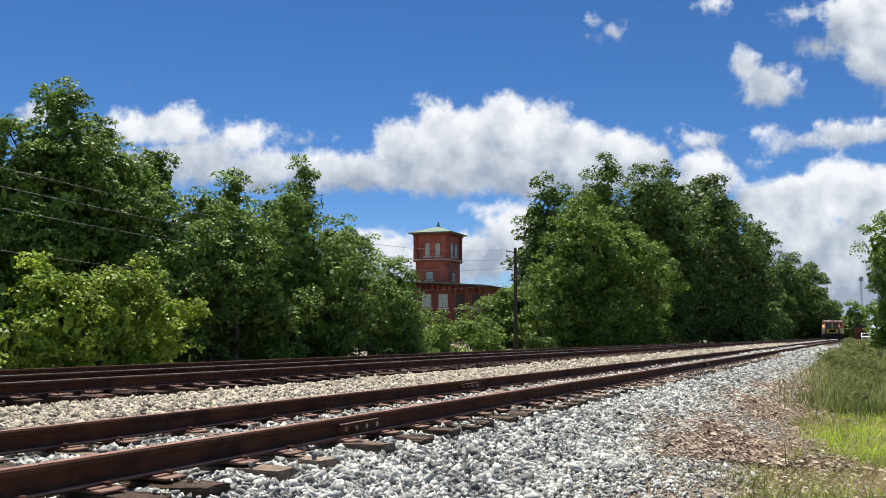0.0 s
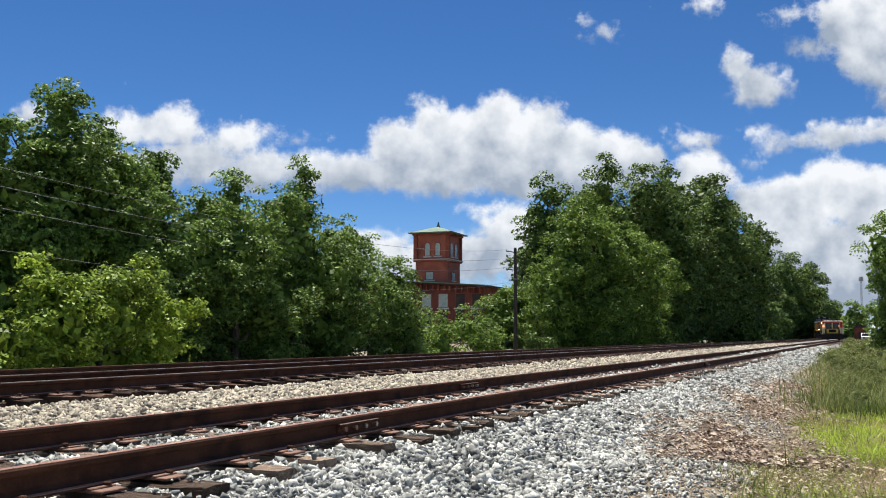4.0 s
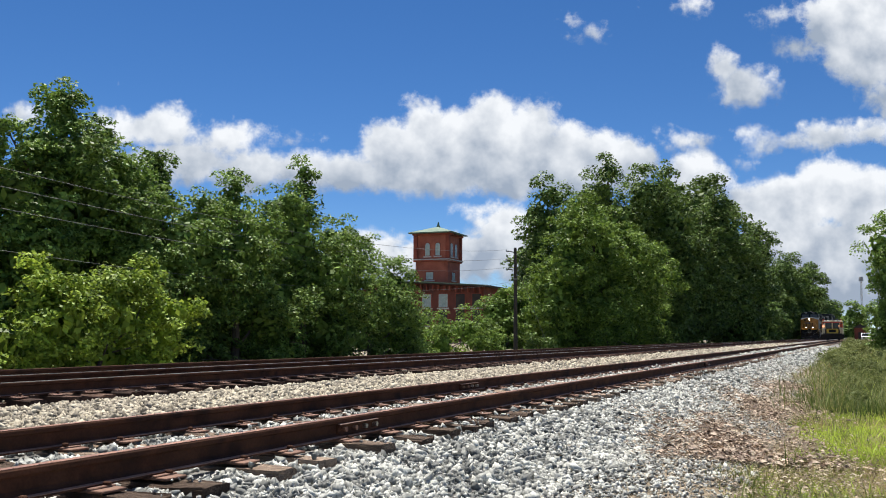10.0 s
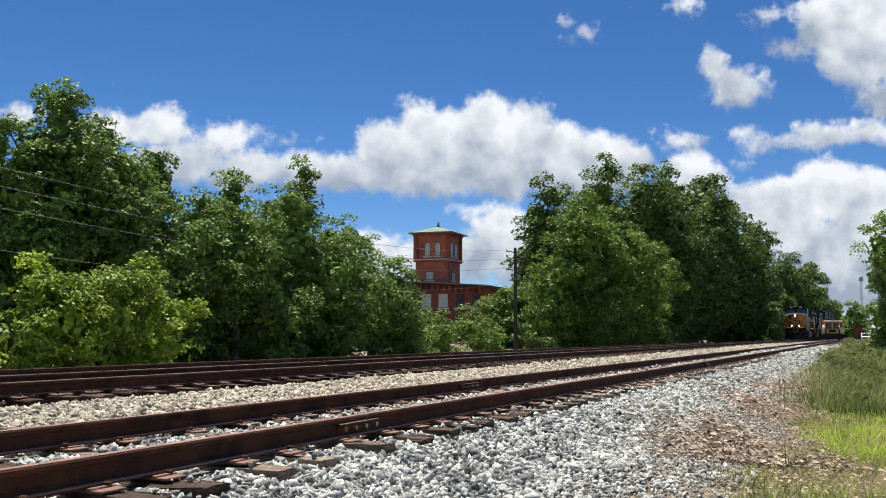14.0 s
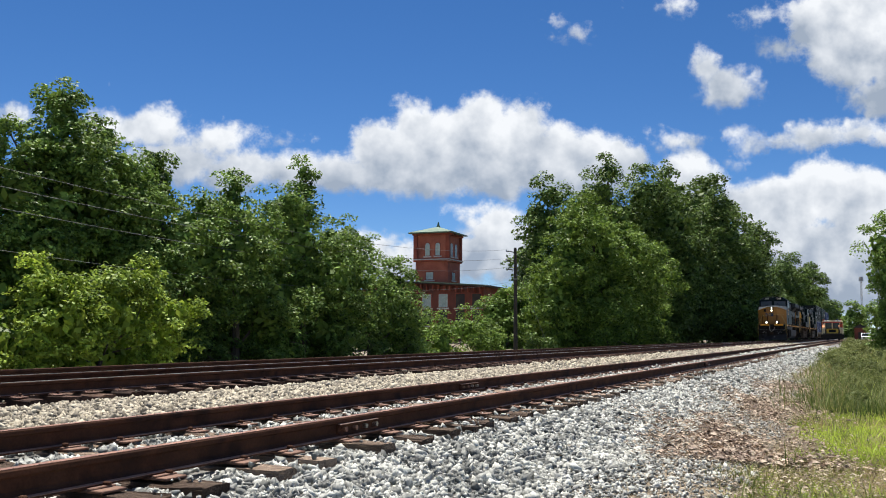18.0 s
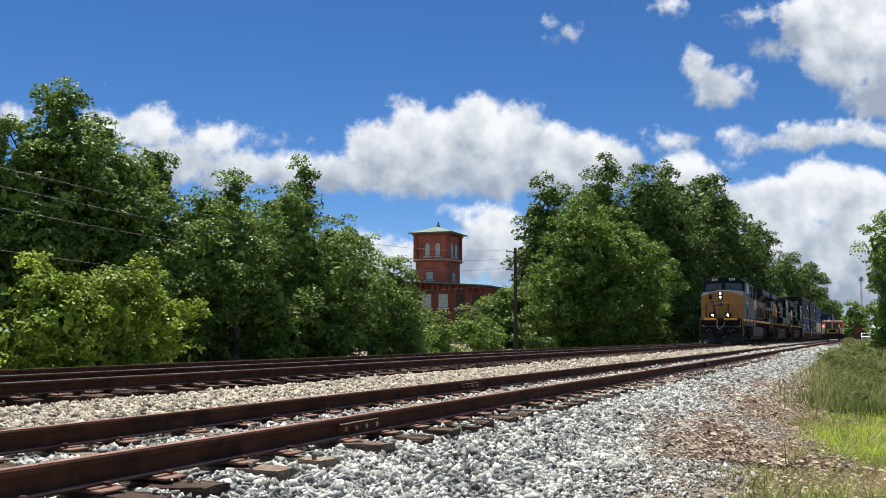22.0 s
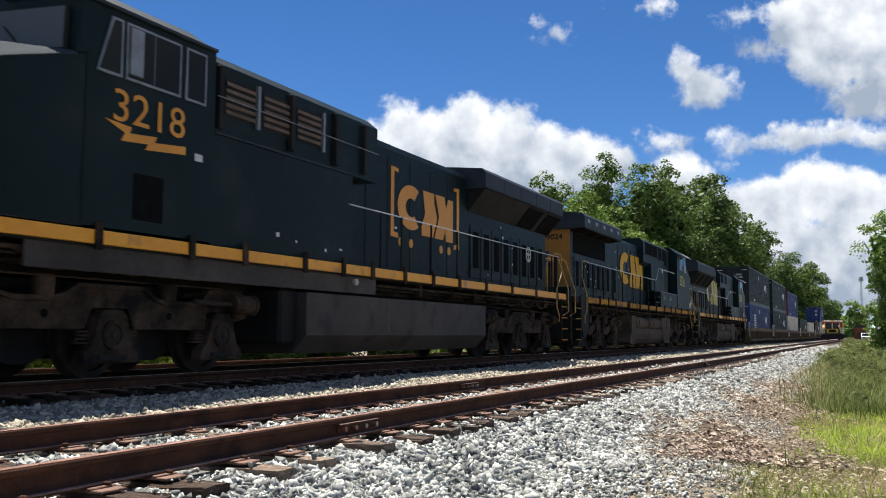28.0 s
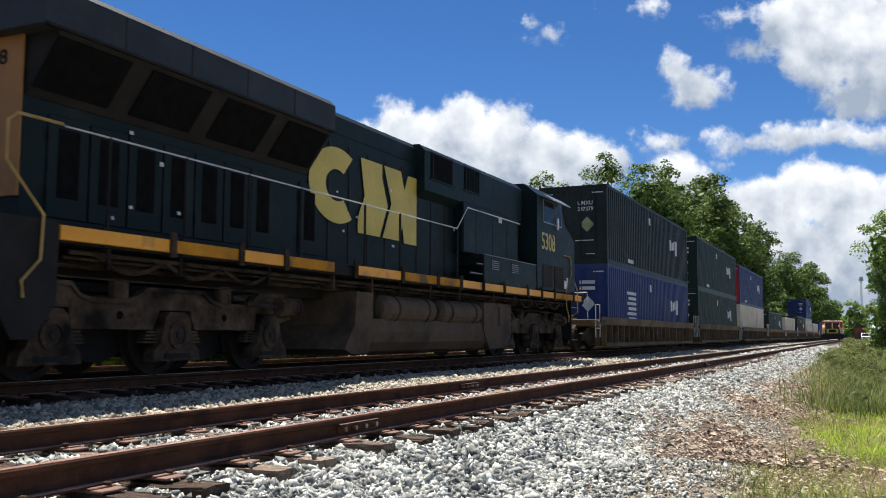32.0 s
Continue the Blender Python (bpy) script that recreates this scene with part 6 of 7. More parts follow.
    for pts in ([(2.28, 3.76), (2.62, 3.76), (2.62, 4.42), (2.5, 4.42)], [(2.75, 3.76), (3.2, 3.76), (3.2, 4.42), (2.75, 4.42)], [(3.22, 3.76), (3.68, 3.76), (3.68, 4.42), (3.22, 4.42)], [(3.85, 3.76), (4.2, 3.76), (4.2, 4.42), (3.85, 4.42)]):
        window(t, pts, W)
        window(t, pts, -W, -1)
    part("window_blind", Mesh().box(W + 0.02, W + 0.05, 2.76, 2.98, 3.8, 4.4), M_FRAME, t, "pale window deflector")
    part("drip_rail", Mesh().box(W - 0.01, W + 0.05, 2.1, 4.45, 4.55, 4.6, 0.01), M_ROOF, t)
    part("horn", Mesh().cyl((0.3, 3.2, 4.96), (0.3, 2.8, 5.02), 0.03, 8, 0.07).cyl((0.42, 3.2, 4.96), (0.42, 2.9, 5.02), 0.03, 8, 0.06), M_BLACK, t)
    part("antenna", Mesh().box(-0.3, 0.3, 3.4, 3.8, 4.91, 4.99, 0.02), M_FRAME, t)
    part("roof_bar", Mesh().tube([(-0.3, 2.2, 4.9), (-0.25, 2.2, 5.0), (0.15, 2.2, 5.0), (0.2, 2.2, 4.9)], 0.014, 5), M_BLACK, t)
    # nose fittings
    hl = part("headlight_housing", Mesh().box(-0.2, 0.14, 0.74, 0.84, 3.2, 3.8, 0.02), M_BLACK, t)
    for z in (3.37, 3.64):
        part("headlight_rim", Mesh().cyl((-0.03, 0.75, z), (-0.03, 0.715, z), 0.105, 18), M_REFLECTOR, hl)
        part("headlight", Mesh().cyl((-0.03, 0.72, z), (-0.03, 0.705, z), 0.065, 18), M_LAMP, hl, "glowing warm headlight")
    for s in (-1, 1):
        dl = part("ditch_light_box", Mesh().box(s * 0.56 - 0.22, s * 0.56 + 0.22, 0.2, 0.42, 1.82, 2.24, 0.03), M_BLACK, t)
        part("ditch_rim", Mesh().cyl((s * 0.54, 0.21, 2.04), (s * 0.54, 0.16, 2.04), 0.115, 18), M_REFLECTOR, dl)
        part("ditch_light", Mesh().cyl((s * 0.54, 0.165, 2.04), (s * 0.54, 0.15, 2.04), 0.065, 18), M_LAMP, dl, "glowing ditch light")
        part("front_sill", Mesh().box(min(s * 0.25, s * 1.2), max(s * 0.25, s * 1.2), 0.15, 0.19, 1.68, 1.84, 0.01), M_SILL, t, "yellow front sill stripe")
    part("front_platform", Mesh().box(-1.2, 1.2, 0.19, 0.6, 1.6, 1.82, 0.01).box(-0.97, 0.97, 0.6, 1.2, 1.6, 1.82, 0.01), M_BLACK, t)
    part("nose_door", Mesh().box(-0.95, -0.45, 0.775, 0.85, 1.9, 3.05, 0.02), M_GOLD, t, at=pose(0.5, 0.0, 0))
    for s in (-1, 1):
        part("door_jamb", Mesh().box(s * 0.5 - 0.045, s * 0.5 + 0.045, 0.74, 0.8, 1.85, 2.88, 0.01), M_RUST, t, "rust-stained door jamb")
    part("nose_window", Mesh().box(-0.12, 0.12, 0, 0.02, -0.17, 0.17, 0.03), M_PANE, t, at=pose(-0.76, 0.84, 3.38, 0, 0, -19))
    for a, pts in ((-0.46, [(0, 0.02), (0, 0.3), (0.14, 0.36), (0.3, 0.32), (0.3, 0.24), (0.14, 0.24), (0.12, 0.1), (0.3, 0.08), (0.3, 0.0), (0.14, -0.04)]), (-0.12, [(0, 0), (0.06, 0.18), (0, 0.36), (0.2, 0.36), (0.28, 0.18), (0.2, 0)]), (0.18, [(0, 0), (0.08, 0.18), (0, 0.36), (0.34, 0.36), (0.26, 0.18), (0.34, 0)]), (-0.66, [(0, -0.1), (0, 0.44), (0.1, 0.44), (0.05, 0.38), (0.05, -0.04), (0.1, -0.1)]), (0.62, [(0, -0.1), (0.05, -0.04), (0.05, 0.38), (0, 0.44), (0.1, 0.44), (0.1, -0.1)])):
        part("nose_badge", plate(pts, 0, 0.004), M_NAVY, t, at=pose(a, 0.774 + (0.09 if abs(a) > 0.6 else 0.0), 2.72, 0, 0, -90) @ Matrix.Diagonal((1, -1, 1, 1)))
    part("grab_iron", Mesh().tube([(0.2, 0.79, 3.5), (0.2, 0.7, 3.5), (0.62, 0.72, 3.5), (0.66, 0.85, 3.5)], 0.012, 5), M_RAILGOLD, t)
    part("grab_iron", Mesh().tube([(0.85, 0.92, 2.92), (0.85, 0.84, 2.92), (1.2, 0.96, 2.92), (1.2, 1.05, 2.92)], 0.012, 5), M_RAILGOLD, t)
    part("front_railing", Mesh().tube([(-0.22, 0.42, 1.85), (-0.22, 0.4, 2.95), (-0.1, 0.4, 2.98), (0.82, 0.4, 2.92), (0.95, 0.4, 2.88), (1.42, 0.4, 1.95), (1.38, 0.4, 1.22), (1.15, 0.38, 1.1)], 0.022, 6), M_RAILGOLD, t, "yellow front handrail")
    part("front_railing", Mesh().tube([(-1.0, 0.42, 1.85), (-1.0, 0.4, 2.9)], 0.022, 6), M_BLACK, t)
    part("chain", Mesh().tube([(-1.0, 0.4, 2.9), (-0.85, 0.39, 2.78), (-0.7, 0.39, 2.74), (-0.5, 0.39, 2.8), (-0.35, 0.39, 2.93), (-0.22, 0.39, 2.95)], 0.014, 5), M_RAILGOLD, t)
    coupler(t, 0.25, 1)
    for x, dz in ((-0.95, 0.0), (-0.82, 0.1), (-0.68, -0.05), (0.55, 0.05), (0.68, -0.08), (0.82, 0.06), (0.95, 0.0)):
        part("control_hose", Mesh().tube([(x, 0.55, 1.5), (x, 0.3, 1.46), (x * 1.02, 0.2, 1.28), (x, 0.24, 1.02 + dz), (x * 0.97, 0.3, 0.9 + dz)], 0.026, 6), M_BLACK, t)
        part("hose_end", Mesh().cyl((x, 0.27, 0.98 + dz), (x * 0.97, 0.31, 0.88 + dz), 0.035, 8), M_FRAME, t)
    part("uncoupling_lever", Mesh().tube([(-1.3, 0.45, 1.3), (-1.2, 0.3, 1.2), (-0.2, 0.22, 1.22), (0.2, 0.22, 1.22), (1.2, 0.3, 1.2), (1.3, 0.45, 1.3)], 0.018, 5), M_FRAME, t)
    part("hose_loop", Mesh().tube([(-0.2, 0.17, 1.66), (-0.24, 0.12, 1.4), (-0.2, 0.1, 1.16), (-0.05, 0.1, 1.04), (0.12, 0.1, 1.14), (0.26, 0.12, 1.34), (0.3, 0.2, 1.5)], 0.03, 8), M_HOSE, t, "pale looped cable")
    pl = [(-1.5, 0.75), (-0.9, 0.45), (0, 0.12), (0.9, 0.45), (1.5, 0.75), (1.5, 0.95), (-1.5, 0.95)]
    up = [(-1.45, 0.8), (-0.9, 0.62), (0, 0.5), (0.9, 0.62), (1.45, 0.8), (1.45, 0.95), (-1.45, 0.95)]
    pv = [(x, y, 0.1) for x, y in pl] + [(x, y, 0.72) for x, y in up]
    part("plow", Mesh().add(pv, [(i, (i + 1) % 7, 7 + (i + 1) % 7, 7 + i) for i in range(7)] + [tuple(range(6, -1, -1)), tuple(range(7, 14))]), surface("scuffed_plow", (0.012, 0.012, 0.013), (0.035, 0.035, 0.038), 2.0, 0.5, spec=0.2, fine=12, bump=0.1, stain=(0.35, 0.36, 0.38), stain_scale=1.6, stain_at=0.66), t)
    part("pilot", Mesh().box(-1.3, 1.3, 0.62, 0.9, 0.72, 1.62, 0.02), M_BLACK, t)
    end_steps(t, 0.55, 1, front=True)
    # cabinets behind the cab
    part("equipment_cabinet", Mesh().box(-1.44, 1.455, 4.45, 8.35, 1.8, 3.42, 0.02), M_HOOD, t)
    part("cabinet_line", Mesh().box(1.44, 1.475, 4.5, 8.3, 3.41, 3.44), M_ROOF, t)
    part("grid_box", Mesh().prism([(-1.42, 3.42), (-1.42, 4.46), (-1.2, 4.64), (1.2, 4.64), (1.42, 4.46), (1.42, 3.42)], "y", 4.5, 9.3), M_HOOD, t, "dynamic brake grid housing")
    for k in range(3):
        y = 4.75 + k * 0.92
        g = part("grille", Mesh().box(1.415, 1.43, y, y + 0.72, 3.72, 4.28), M_BLACK, t)
        for j in range(5):
            part("slat", Mesh().box(1.43, 1.45, y + 0.01, y + 0.71, 3.76 + j * 0.105, 3.81 + j * 0.105), M_GRILLE, g)
        part("grille_post", Mesh().box(1.42, 1.47, y + 0.74, y + 0.8, 3.66, 4.34), M_FRAME, t)
    for y in (4.6, 6.4, 7.75, 8.75):
        part("rib", Mesh().box(1.41, 1.5, y - 0.05, y + 0.05, 3.5, 4.42, 0.01), M_BLACK, t)
    part("grid_rail", Mesh().tube([(1.5, 4.5, 3.95), (1.5, 9.2, 3.95)], 0.009, 5), M_FRAME, t)
    part("battery_door", Mesh().box(1.48, 1.497, 2.92, 3.46, 1.99, 2.58, 0.005), M_SCREEN, t, "black battery box door")
    part("cab_ledge", Mesh().box(1.44, 1.475, 1.25, 2.45, 1.86, 1.89), M_FRAME, t)
    # long hood
    part("hood", Mesh().prism(hood_outline(1.0, 4.52), "y", 8.3, 21.0), M_HOOD, t, "dark blue engine hood")
    for y in (10.1, 11.0, 12.0, 13.0, 13.9):
        part("seam", Mesh().box(1.0, 1.008, y - 0.012, y + 0.012, 1.85, 4.2), M_BLACK, t)
    doors(t, 15.2, 20.8, 1.95, 3.25, 1.0, 8)
    part("exhaust", Mesh().box(-0.5, 0.5, 12.2, 13.6, 4.5, 4.66, 0.04), M_BLACK, t)
    part("roof_hatch", Mesh().box(-0.7, 0.7, 9.4, 11.8, 4.5, 4.6, 0.04), M_ROOF, t)
    radiator(t, 15.05, 21.25, 1.5, 3.5, 4.12, 4.6, (2, 3), 0)
    emblem(t, 11.5, 14.2, 2.7, 3.74, 1.01, M_LOGORANGE, True)
    writing("3218", 0.58, M_LOGORANGE, t, pose(W + 0.012, 2.5, 3.18) @ SIDE, 1.16, bold=0.0)
    part("flash_mark", plate([(2.4, 3.17), (2.85, 3.14), (2.82, 3.06), (3.3, 3.1), (3.26, 3.02), (3.85, 3.08), (3.85, 2.97), (3.1, 2.9), (3.14, 2.98), (2.68, 2.94), (2.74, 3.05)], W + 0.008, W + 0.014), M_LOGORANGE, t, "yellow zigzag flash below the number")
    part("flag_decal", Mesh().box(W, W + 0.012, 4.05, 4.2, 2.93, 3.03), M_LABEL, t)
    labels(t, rng, 4.6, 8.2, 1.9, 2.1, 1.456, 4)
    labels(t, rng, 9.0, 20.5, 2.0, 3.6, 1.03, 7)
    side_railing(t, 8.72, 20.9, 1.46, 1.8, 2.88, 9)
    side_railing(t, 8.5, 20.9, -1.46, 1.8, 2.95, 9)
    part("side_lamp", Mesh().cyl((1.4, 9.0, 1.5), (1.48, 9.0, 1.5), 0.06, 10), M_HOSE, t)
    for x in (-0.75, 0.75, 1.2):
        part("end_post", Mesh().box(x - 0.05, x + 0.05, 21.35, 21.45, 1.8, 2.95, 0.01), M_BLACK, t)
    part("wheel_emblem", Mesh().disc((0, 0), 0.16, 0.22, 0, 0.004, 20).box(0, 0.004, -0.15, 0.15, -0.03, 0.03).box(0, 0.004, -0.03, 0.03, -0.15, 0.15), M_RAILING, t, "pale round wheel emblem", at=pose(1.032, 19.4, 2.85))
    # the cab and brake grids stand back from the nose
    fixed = {"nose_front", "nose_top", "nose_side", "headlight_housing", "ditch_light_box", "front_sill", "front_platform", "nose_door", "door_jamb", "nose_window", "nose_badge", "grab_iron", "front_railing", "chain", "control_hose", "hose_end", "uncoupling_lever", "hose_loop", "plow", "pilot", "step_well", "grab_rail", "cab_ledge", "fuel_tank", "end_box", "deck", "frame", "sill_stripe", "post_bracket", "truck", "coupler", "brake_hose", "side_lamp"}
    for ob in list(t.children):
        if ob.name.split(".")[0] not in fixed and max(c[1] for c in ob.bound_box) + ob.location.y < 9.6:
            ob.location.y += 0.5
    end_steps(t, 21.65, -1)
    coupler(t, 21.95, -1)
    part("rear_pilot", Mesh().box(-1.3, 1.3, 21.4, 21.6, 0.35, 1.62, 0.02), M_BLACK, t)


def trailing_locomotive(s, number, label, seed, rad_end, emblem_mat, patch, big_emblem, cs, back):
    """Runs with its long hood first and its cab to the rear."""
    rng = random.Random(seed)
    t = rolling("locomotive", label, "locomotive", s, "locomotives of the freight train")
    sill(t, 2.05, 21.5 + back, M_SILL if patch < 0.5 else M_SILLOLD, rng, patch)
    for y in (4.38, 18.3 + cs * 0.3):
        loco_truck(t, y, M_DUSTY, rad_end < 7)
    lo = [(-1.34, 0.86), (-1.4, 0.62), (-1.37, 0.42), (-1.25, 0.25), (-1.05, 0.18), (1.05, 0.18), (1.25, 0.25), (1.37, 0.42), (1.4, 0.62), (1.34, 0.86)]
    e0, e1 = 7.95 + cs * 0.1, 15.6 + cs * 0.5
    tk = part("fuel_tank", Mesh().prism(lo, "y", e0 + 0.15, e1 - 0.1), M_TANK, t, "dusty grey-brown fuel tank")
    part("tank_end", Mesh().prism([(e0 - 0.25, 0.3), (e0 + 0.1, 0.75), (e0 + 0.15, 1.34), (e0 + 0.75, 1.34), (e0 + 0.75, 0.7), (e0 + 0.6, 0.22), (e0, 0.22)], "x", -1.41, 1.41), M_TANK, tk)
    part("tank_end", Mesh().prism([(e1 - 1.75, 0.62), (e1 - 1.75, 1.34), (e1 + 0.05, 1.34), (e1 + 0.08, 0.6), (e1 - 0.25, 0.24), (e1 - 1.4, 0.22)], "x", -1.415, 1.415), M_TANK, tk)
    part("tank_slot", Mesh().box(1.4, 1.42, e1 - 0.85, e1 - 0.72, 0.78, 1.26, 0.005), M_BLACK, tk)
    part("tank_well", Mesh().box(-1.15, 1.15, e0 + 0.7, e1 - 1.7, 0.8, 1.32), M_BLACK, tk)
    for y in (8.75 + cs * 0.9, 11.4 + cs * 0.7):
        for sx in (-1, 1):
            c = Mesh()
            n = 18
            ring = [(sx * 1.2 + r * math.cos(math.tau * k / n), y + q, 1.06 + r * math.sin(math.tau * k / n)) for q, r in ((-0.07, 0.16), (0.0, 0.26), (0.06, 0.27), (2.0, 0.27), (2.06, 0.26), (2.13, 0.16)) for k in range(n)]
            c.add(ring, [(i * n + k, i * n + (k + 1) % n, (i + 1) * n + (k + 1) % n, (i + 1) * n + k) for i in range(5) for k in range(n)] + [tuple(range(n)), tuple(range(5 * n, 6 * n))])
            rv = part("air_reservoir", c, M_TANK, t)
            for q in (0.35, 1.7):
                part("strap", Mesh().cyl((sx * 1.2, y + q, 1.06), (sx * 1.2, y + q + 0.06, 1.06), 0.282, 18), M_UNDER, rv)
    part("hood", Mesh().prism(hood_outline(0.93, 4.44), "y", 1.95, 17.4 + cs + back), M_HOOD, t, "dark blue engine hood")
    if rad_end > 7:
        part("hood_top", Mesh().prism([(-0.92, 4.3), (-0.92, 4.62), (-0.8, 4.74), (0.8, 4.74), (0.92, 4.62), (0.92, 4.3)], "y", 6.6, 12.3), M_HOOD, t)
    part("hood_end", Mesh().box(-0.93, 0.93, 1.92, 1.95, 2.15, 4.12, 0.01), M_GOLD, t, "yellow end of the hood")
    for a, pts in ((-0.62, [(0, 0), (0, 0.46), (0.34, 0.46), (0.34, 0.34), (0.14, 0.3), (0.14, 0.14), (0.34, 0.12), (0.34, 0)]), (-0.18, [(0, 0), (0.12, 0.23), (0, 0.46), (0.2, 0.46), (0.34, 0.23), (0.2, 0)]), (0.22, [(0, 0), (0.1, 0.23), (0, 0.5), (0.5, 0.5), (0.36, 0.25), (0.5, 0)])):
        part("end_badge", plate(pts, 0, 0.005), M_NAVY, t, at=pose(a, 1.915, 2.85, 0, 0, -90) @ Matrix.Diagonal((1, -1, 1, 1)))
    writing(number, 0.25, M_BLACK, t, pose(0.12, 1.914, 3.74) @ FRONT, 1.12, bold=0.005)
    part("end_recess", Mesh().box(-0.35, -0.1, 1.9, 1.93, 3.62, 4.1, 0.01), M_BLACK, t)
    hl = part("headlight_housing", Mesh().box(-0.22, 0.02, 1.56, 1.8, 4.1, 4.62, 0.03), M_BLACK, t)
    for z in (4.24, 4.44):
        part("headlight", Mesh().cyl((-0.1, 1.57, z), (-0.1, 1.53, z), 0.085, 16), M_LENS, hl)
    part("roof_bar", Mesh().tube([(-0.5, 1.8, 4.62), (-0.48, 1.8, 4.72), (0.0, 1.8, 4.74), (0.02, 1.8, 4.62)], 0.016, 5), M_BLACK, t)
    radiator(t, 1.72, rad_end, 1.5, 3.35 if rad_end > 7 else 4.0, 4.07, 4.56 if rad_end < 7 else 4.62, (0, 1, 2, 3), 5 if rad_end < 7 else 0)
    if rad_end < 7:
        part("intake_screen", Mesh().box(0.9, 0.95, 2.3, rad_end - 0.3, 3.3, 4.05, 0.01), M_SCREEN, t, "dark intake screen below the radiator")
    doors(t, 2.3, 7.6, 1.95, 3.2, 0.93, 8)
    for k in range(9):
        y = 7.9 + k * 0.72
        part("seam", Mesh().box(0.93, 0.942, y - 0.012, y + 0.012, 1.9, 4.1), M_BLACK, t)
    labels(t, rng, 2.5, 16, 2.0, 4.0, 0.96, 14)
    part("exhaust", Mesh().box(-0.45, 0.45, 8.0, 8.8, 4.44, 4.56, 0.03), M_BLACK, t)
    part("roof_fitting", Mesh().cyl((0.7, 7.4, 4.36), (0.7, 7.4, 4.46), 0.07, 8).cyl((0.7, 7.6, 4.36), (0.7, 7.6, 4.46), 0.07, 8), M_BLACK, t)
    # blower housing and brake grids
    part("grid_box", Mesh().prism([(-1.15, 3.7), (-1.15, 4.58), (-1.0, 4.72), (1.0, 4.72), (1.15, 4.58), (1.15, 3.7), (0.93, 3.55), (-0.93, 3.55)], "y", 11.45, 16.9 + cs), M_HOOD, t, "raised grid housing")
    for a, b, low in (((11.85, 14.25, 4.06), (14.43, 15.24, 4.02), (15.45, 15.75, 4.02), (15.8, 16.3, 3.85)) if rad_end < 7 else ((11.75, 12.9, 4.0), (13.6, 14.5, 4.02))):
        g = part("grille", Mesh().box(1.148, 1.162, a, b, low, 4.56, 0.004), M_SCREEN, t, "dark screen over the brake grids")
        for z in (low - 0.03, 4.56):
            part("grille_frame", Mesh().box(1.15, 1.175, a - 0.05, b + 0.05, z, z + 0.03), M_HOOD, g)
        for y in np.arange(a + 0.1, b, 0.16 if b - a < 1.0 else 1.2):
            part("grille_bar", Mesh().box(1.16, 1.168, y - 0.012, y + 0.012, low, 4.56), M_HOOD, g)
    # low cabinets, steps and the doorway beside the cab
    c0 = 13.37 + cs
    part("equipment_cabinet", Mesh().box(0.9, 1.47, c0, 17.2 + cs, 1.8, 2.5, 0.02), M_HOOD, t)
    part("cabinet_edge", Mesh().box(1.4, 1.478, c0, 17.2 + cs, 2.49, 2.508, 0.004), M_FRAME, t, "thin pale cabinet edge")
    for k, z in ((0, 2.02), (1, 2.26)):
        part("cabinet_step", Mesh().box(0.95, 1.44, c0 - 0.8 + 0.4 * k, c0 - 0.02, z - 0.04, z, 0.01), M_HOOD, t)
        part("step_nosing", Mesh().box(1.43, 1.446, c0 - 0.8 + 0.4 * k, c0 - 0.02, z - 0.012, z + 0.004), M_FRAME, t)
    part("side_cabinet", Mesh().box(0.9, 1.2, 12.75 + cs, 16.45 + cs, 2.5, 3.72, 0.03), M_HOOD, t)
    for y in (13.5, 14.6, 15.6):
        part("seam", Mesh().box(1.2, 1.206, y + cs - 0.012, y + cs + 0.012, 2.55, 3.68), M_BLACK, t)
    part("equipment_tag", Mesh().box(1.2, 1.206, 15.0 + cs, 15.22 + cs, 3.45, 3.58), M_LABEL, t)
    for y in (c0 + 0.45, c0 + 1.83):
        lv = part("louver", Mesh().box(1.465, 1.478, y, y + 0.52, 2.15, 2.42, 0.004), M_BLACK, t)
        for j in range(5):
            part("slat", Mesh().box(1.476, 1.486, y + 0.01, y + 0.51, 2.165 + j * 0.05, 2.182 + j * 0.05), M_FRAME, lv)
    if rad_end > 7:
        for y in (17.65, 18.7):
            lv = part("nose_grille", Mesh().box(1.49, 1.5, y + cs, y + 0.85 + cs, 1.92, 2.58, 0.004), M_BLACK, t, "louvred grille low on the cab side")
            for j in range(9):
                part("slat", Mesh().box(1.498, 1.508, y + cs + 0.02, y + 0.83 + cs, 1.95 + j * 0.068, 1.975 + j * 0.068), M_UNDER, lv)
    # cab and long nose
    W = 1.49
    cab = Mesh().prism([(-W, 1.84), (-W, 4.5), (-1.1, 4.82), (1.1, 4.82), (W, 4.5), (W, 1.84)], "y", 17.2 + cs, 19.5 + cs)
    part("cab", cab, M_HOOD, t, "dark blue crew cab")
    part("nose", Mesh().prism([(19.5 + cs, 1.84), (19.5 + cs, 4.3), (19.75 + cs, 3.9), (20.75 + cs, 3.48), (20.75 + cs, 1.84)], "x", -W, W), M_HOOD, t)
    part("sun_visor", Mesh().add([(W, 17.7 + cs, 4.56), (W, 19.4 + cs, 4.56), (W + 0.3, 19.4 + cs, 4.36), (W + 0.3, 17.7 + cs, 4.36), (W, 17.7 + cs, 4.59), (W, 19.4 + cs, 4.59), (W + 0.3, 19.4 + cs, 4.39), (W + 0.3, 17.7 + cs, 4.39)], [(0, 1, 2, 3), (4, 7, 6, 5), (0, 4, 5, 1), (1, 5, 6, 2), (2, 6, 7, 3), (3, 7, 4, 0)]), M_FRAME, t)
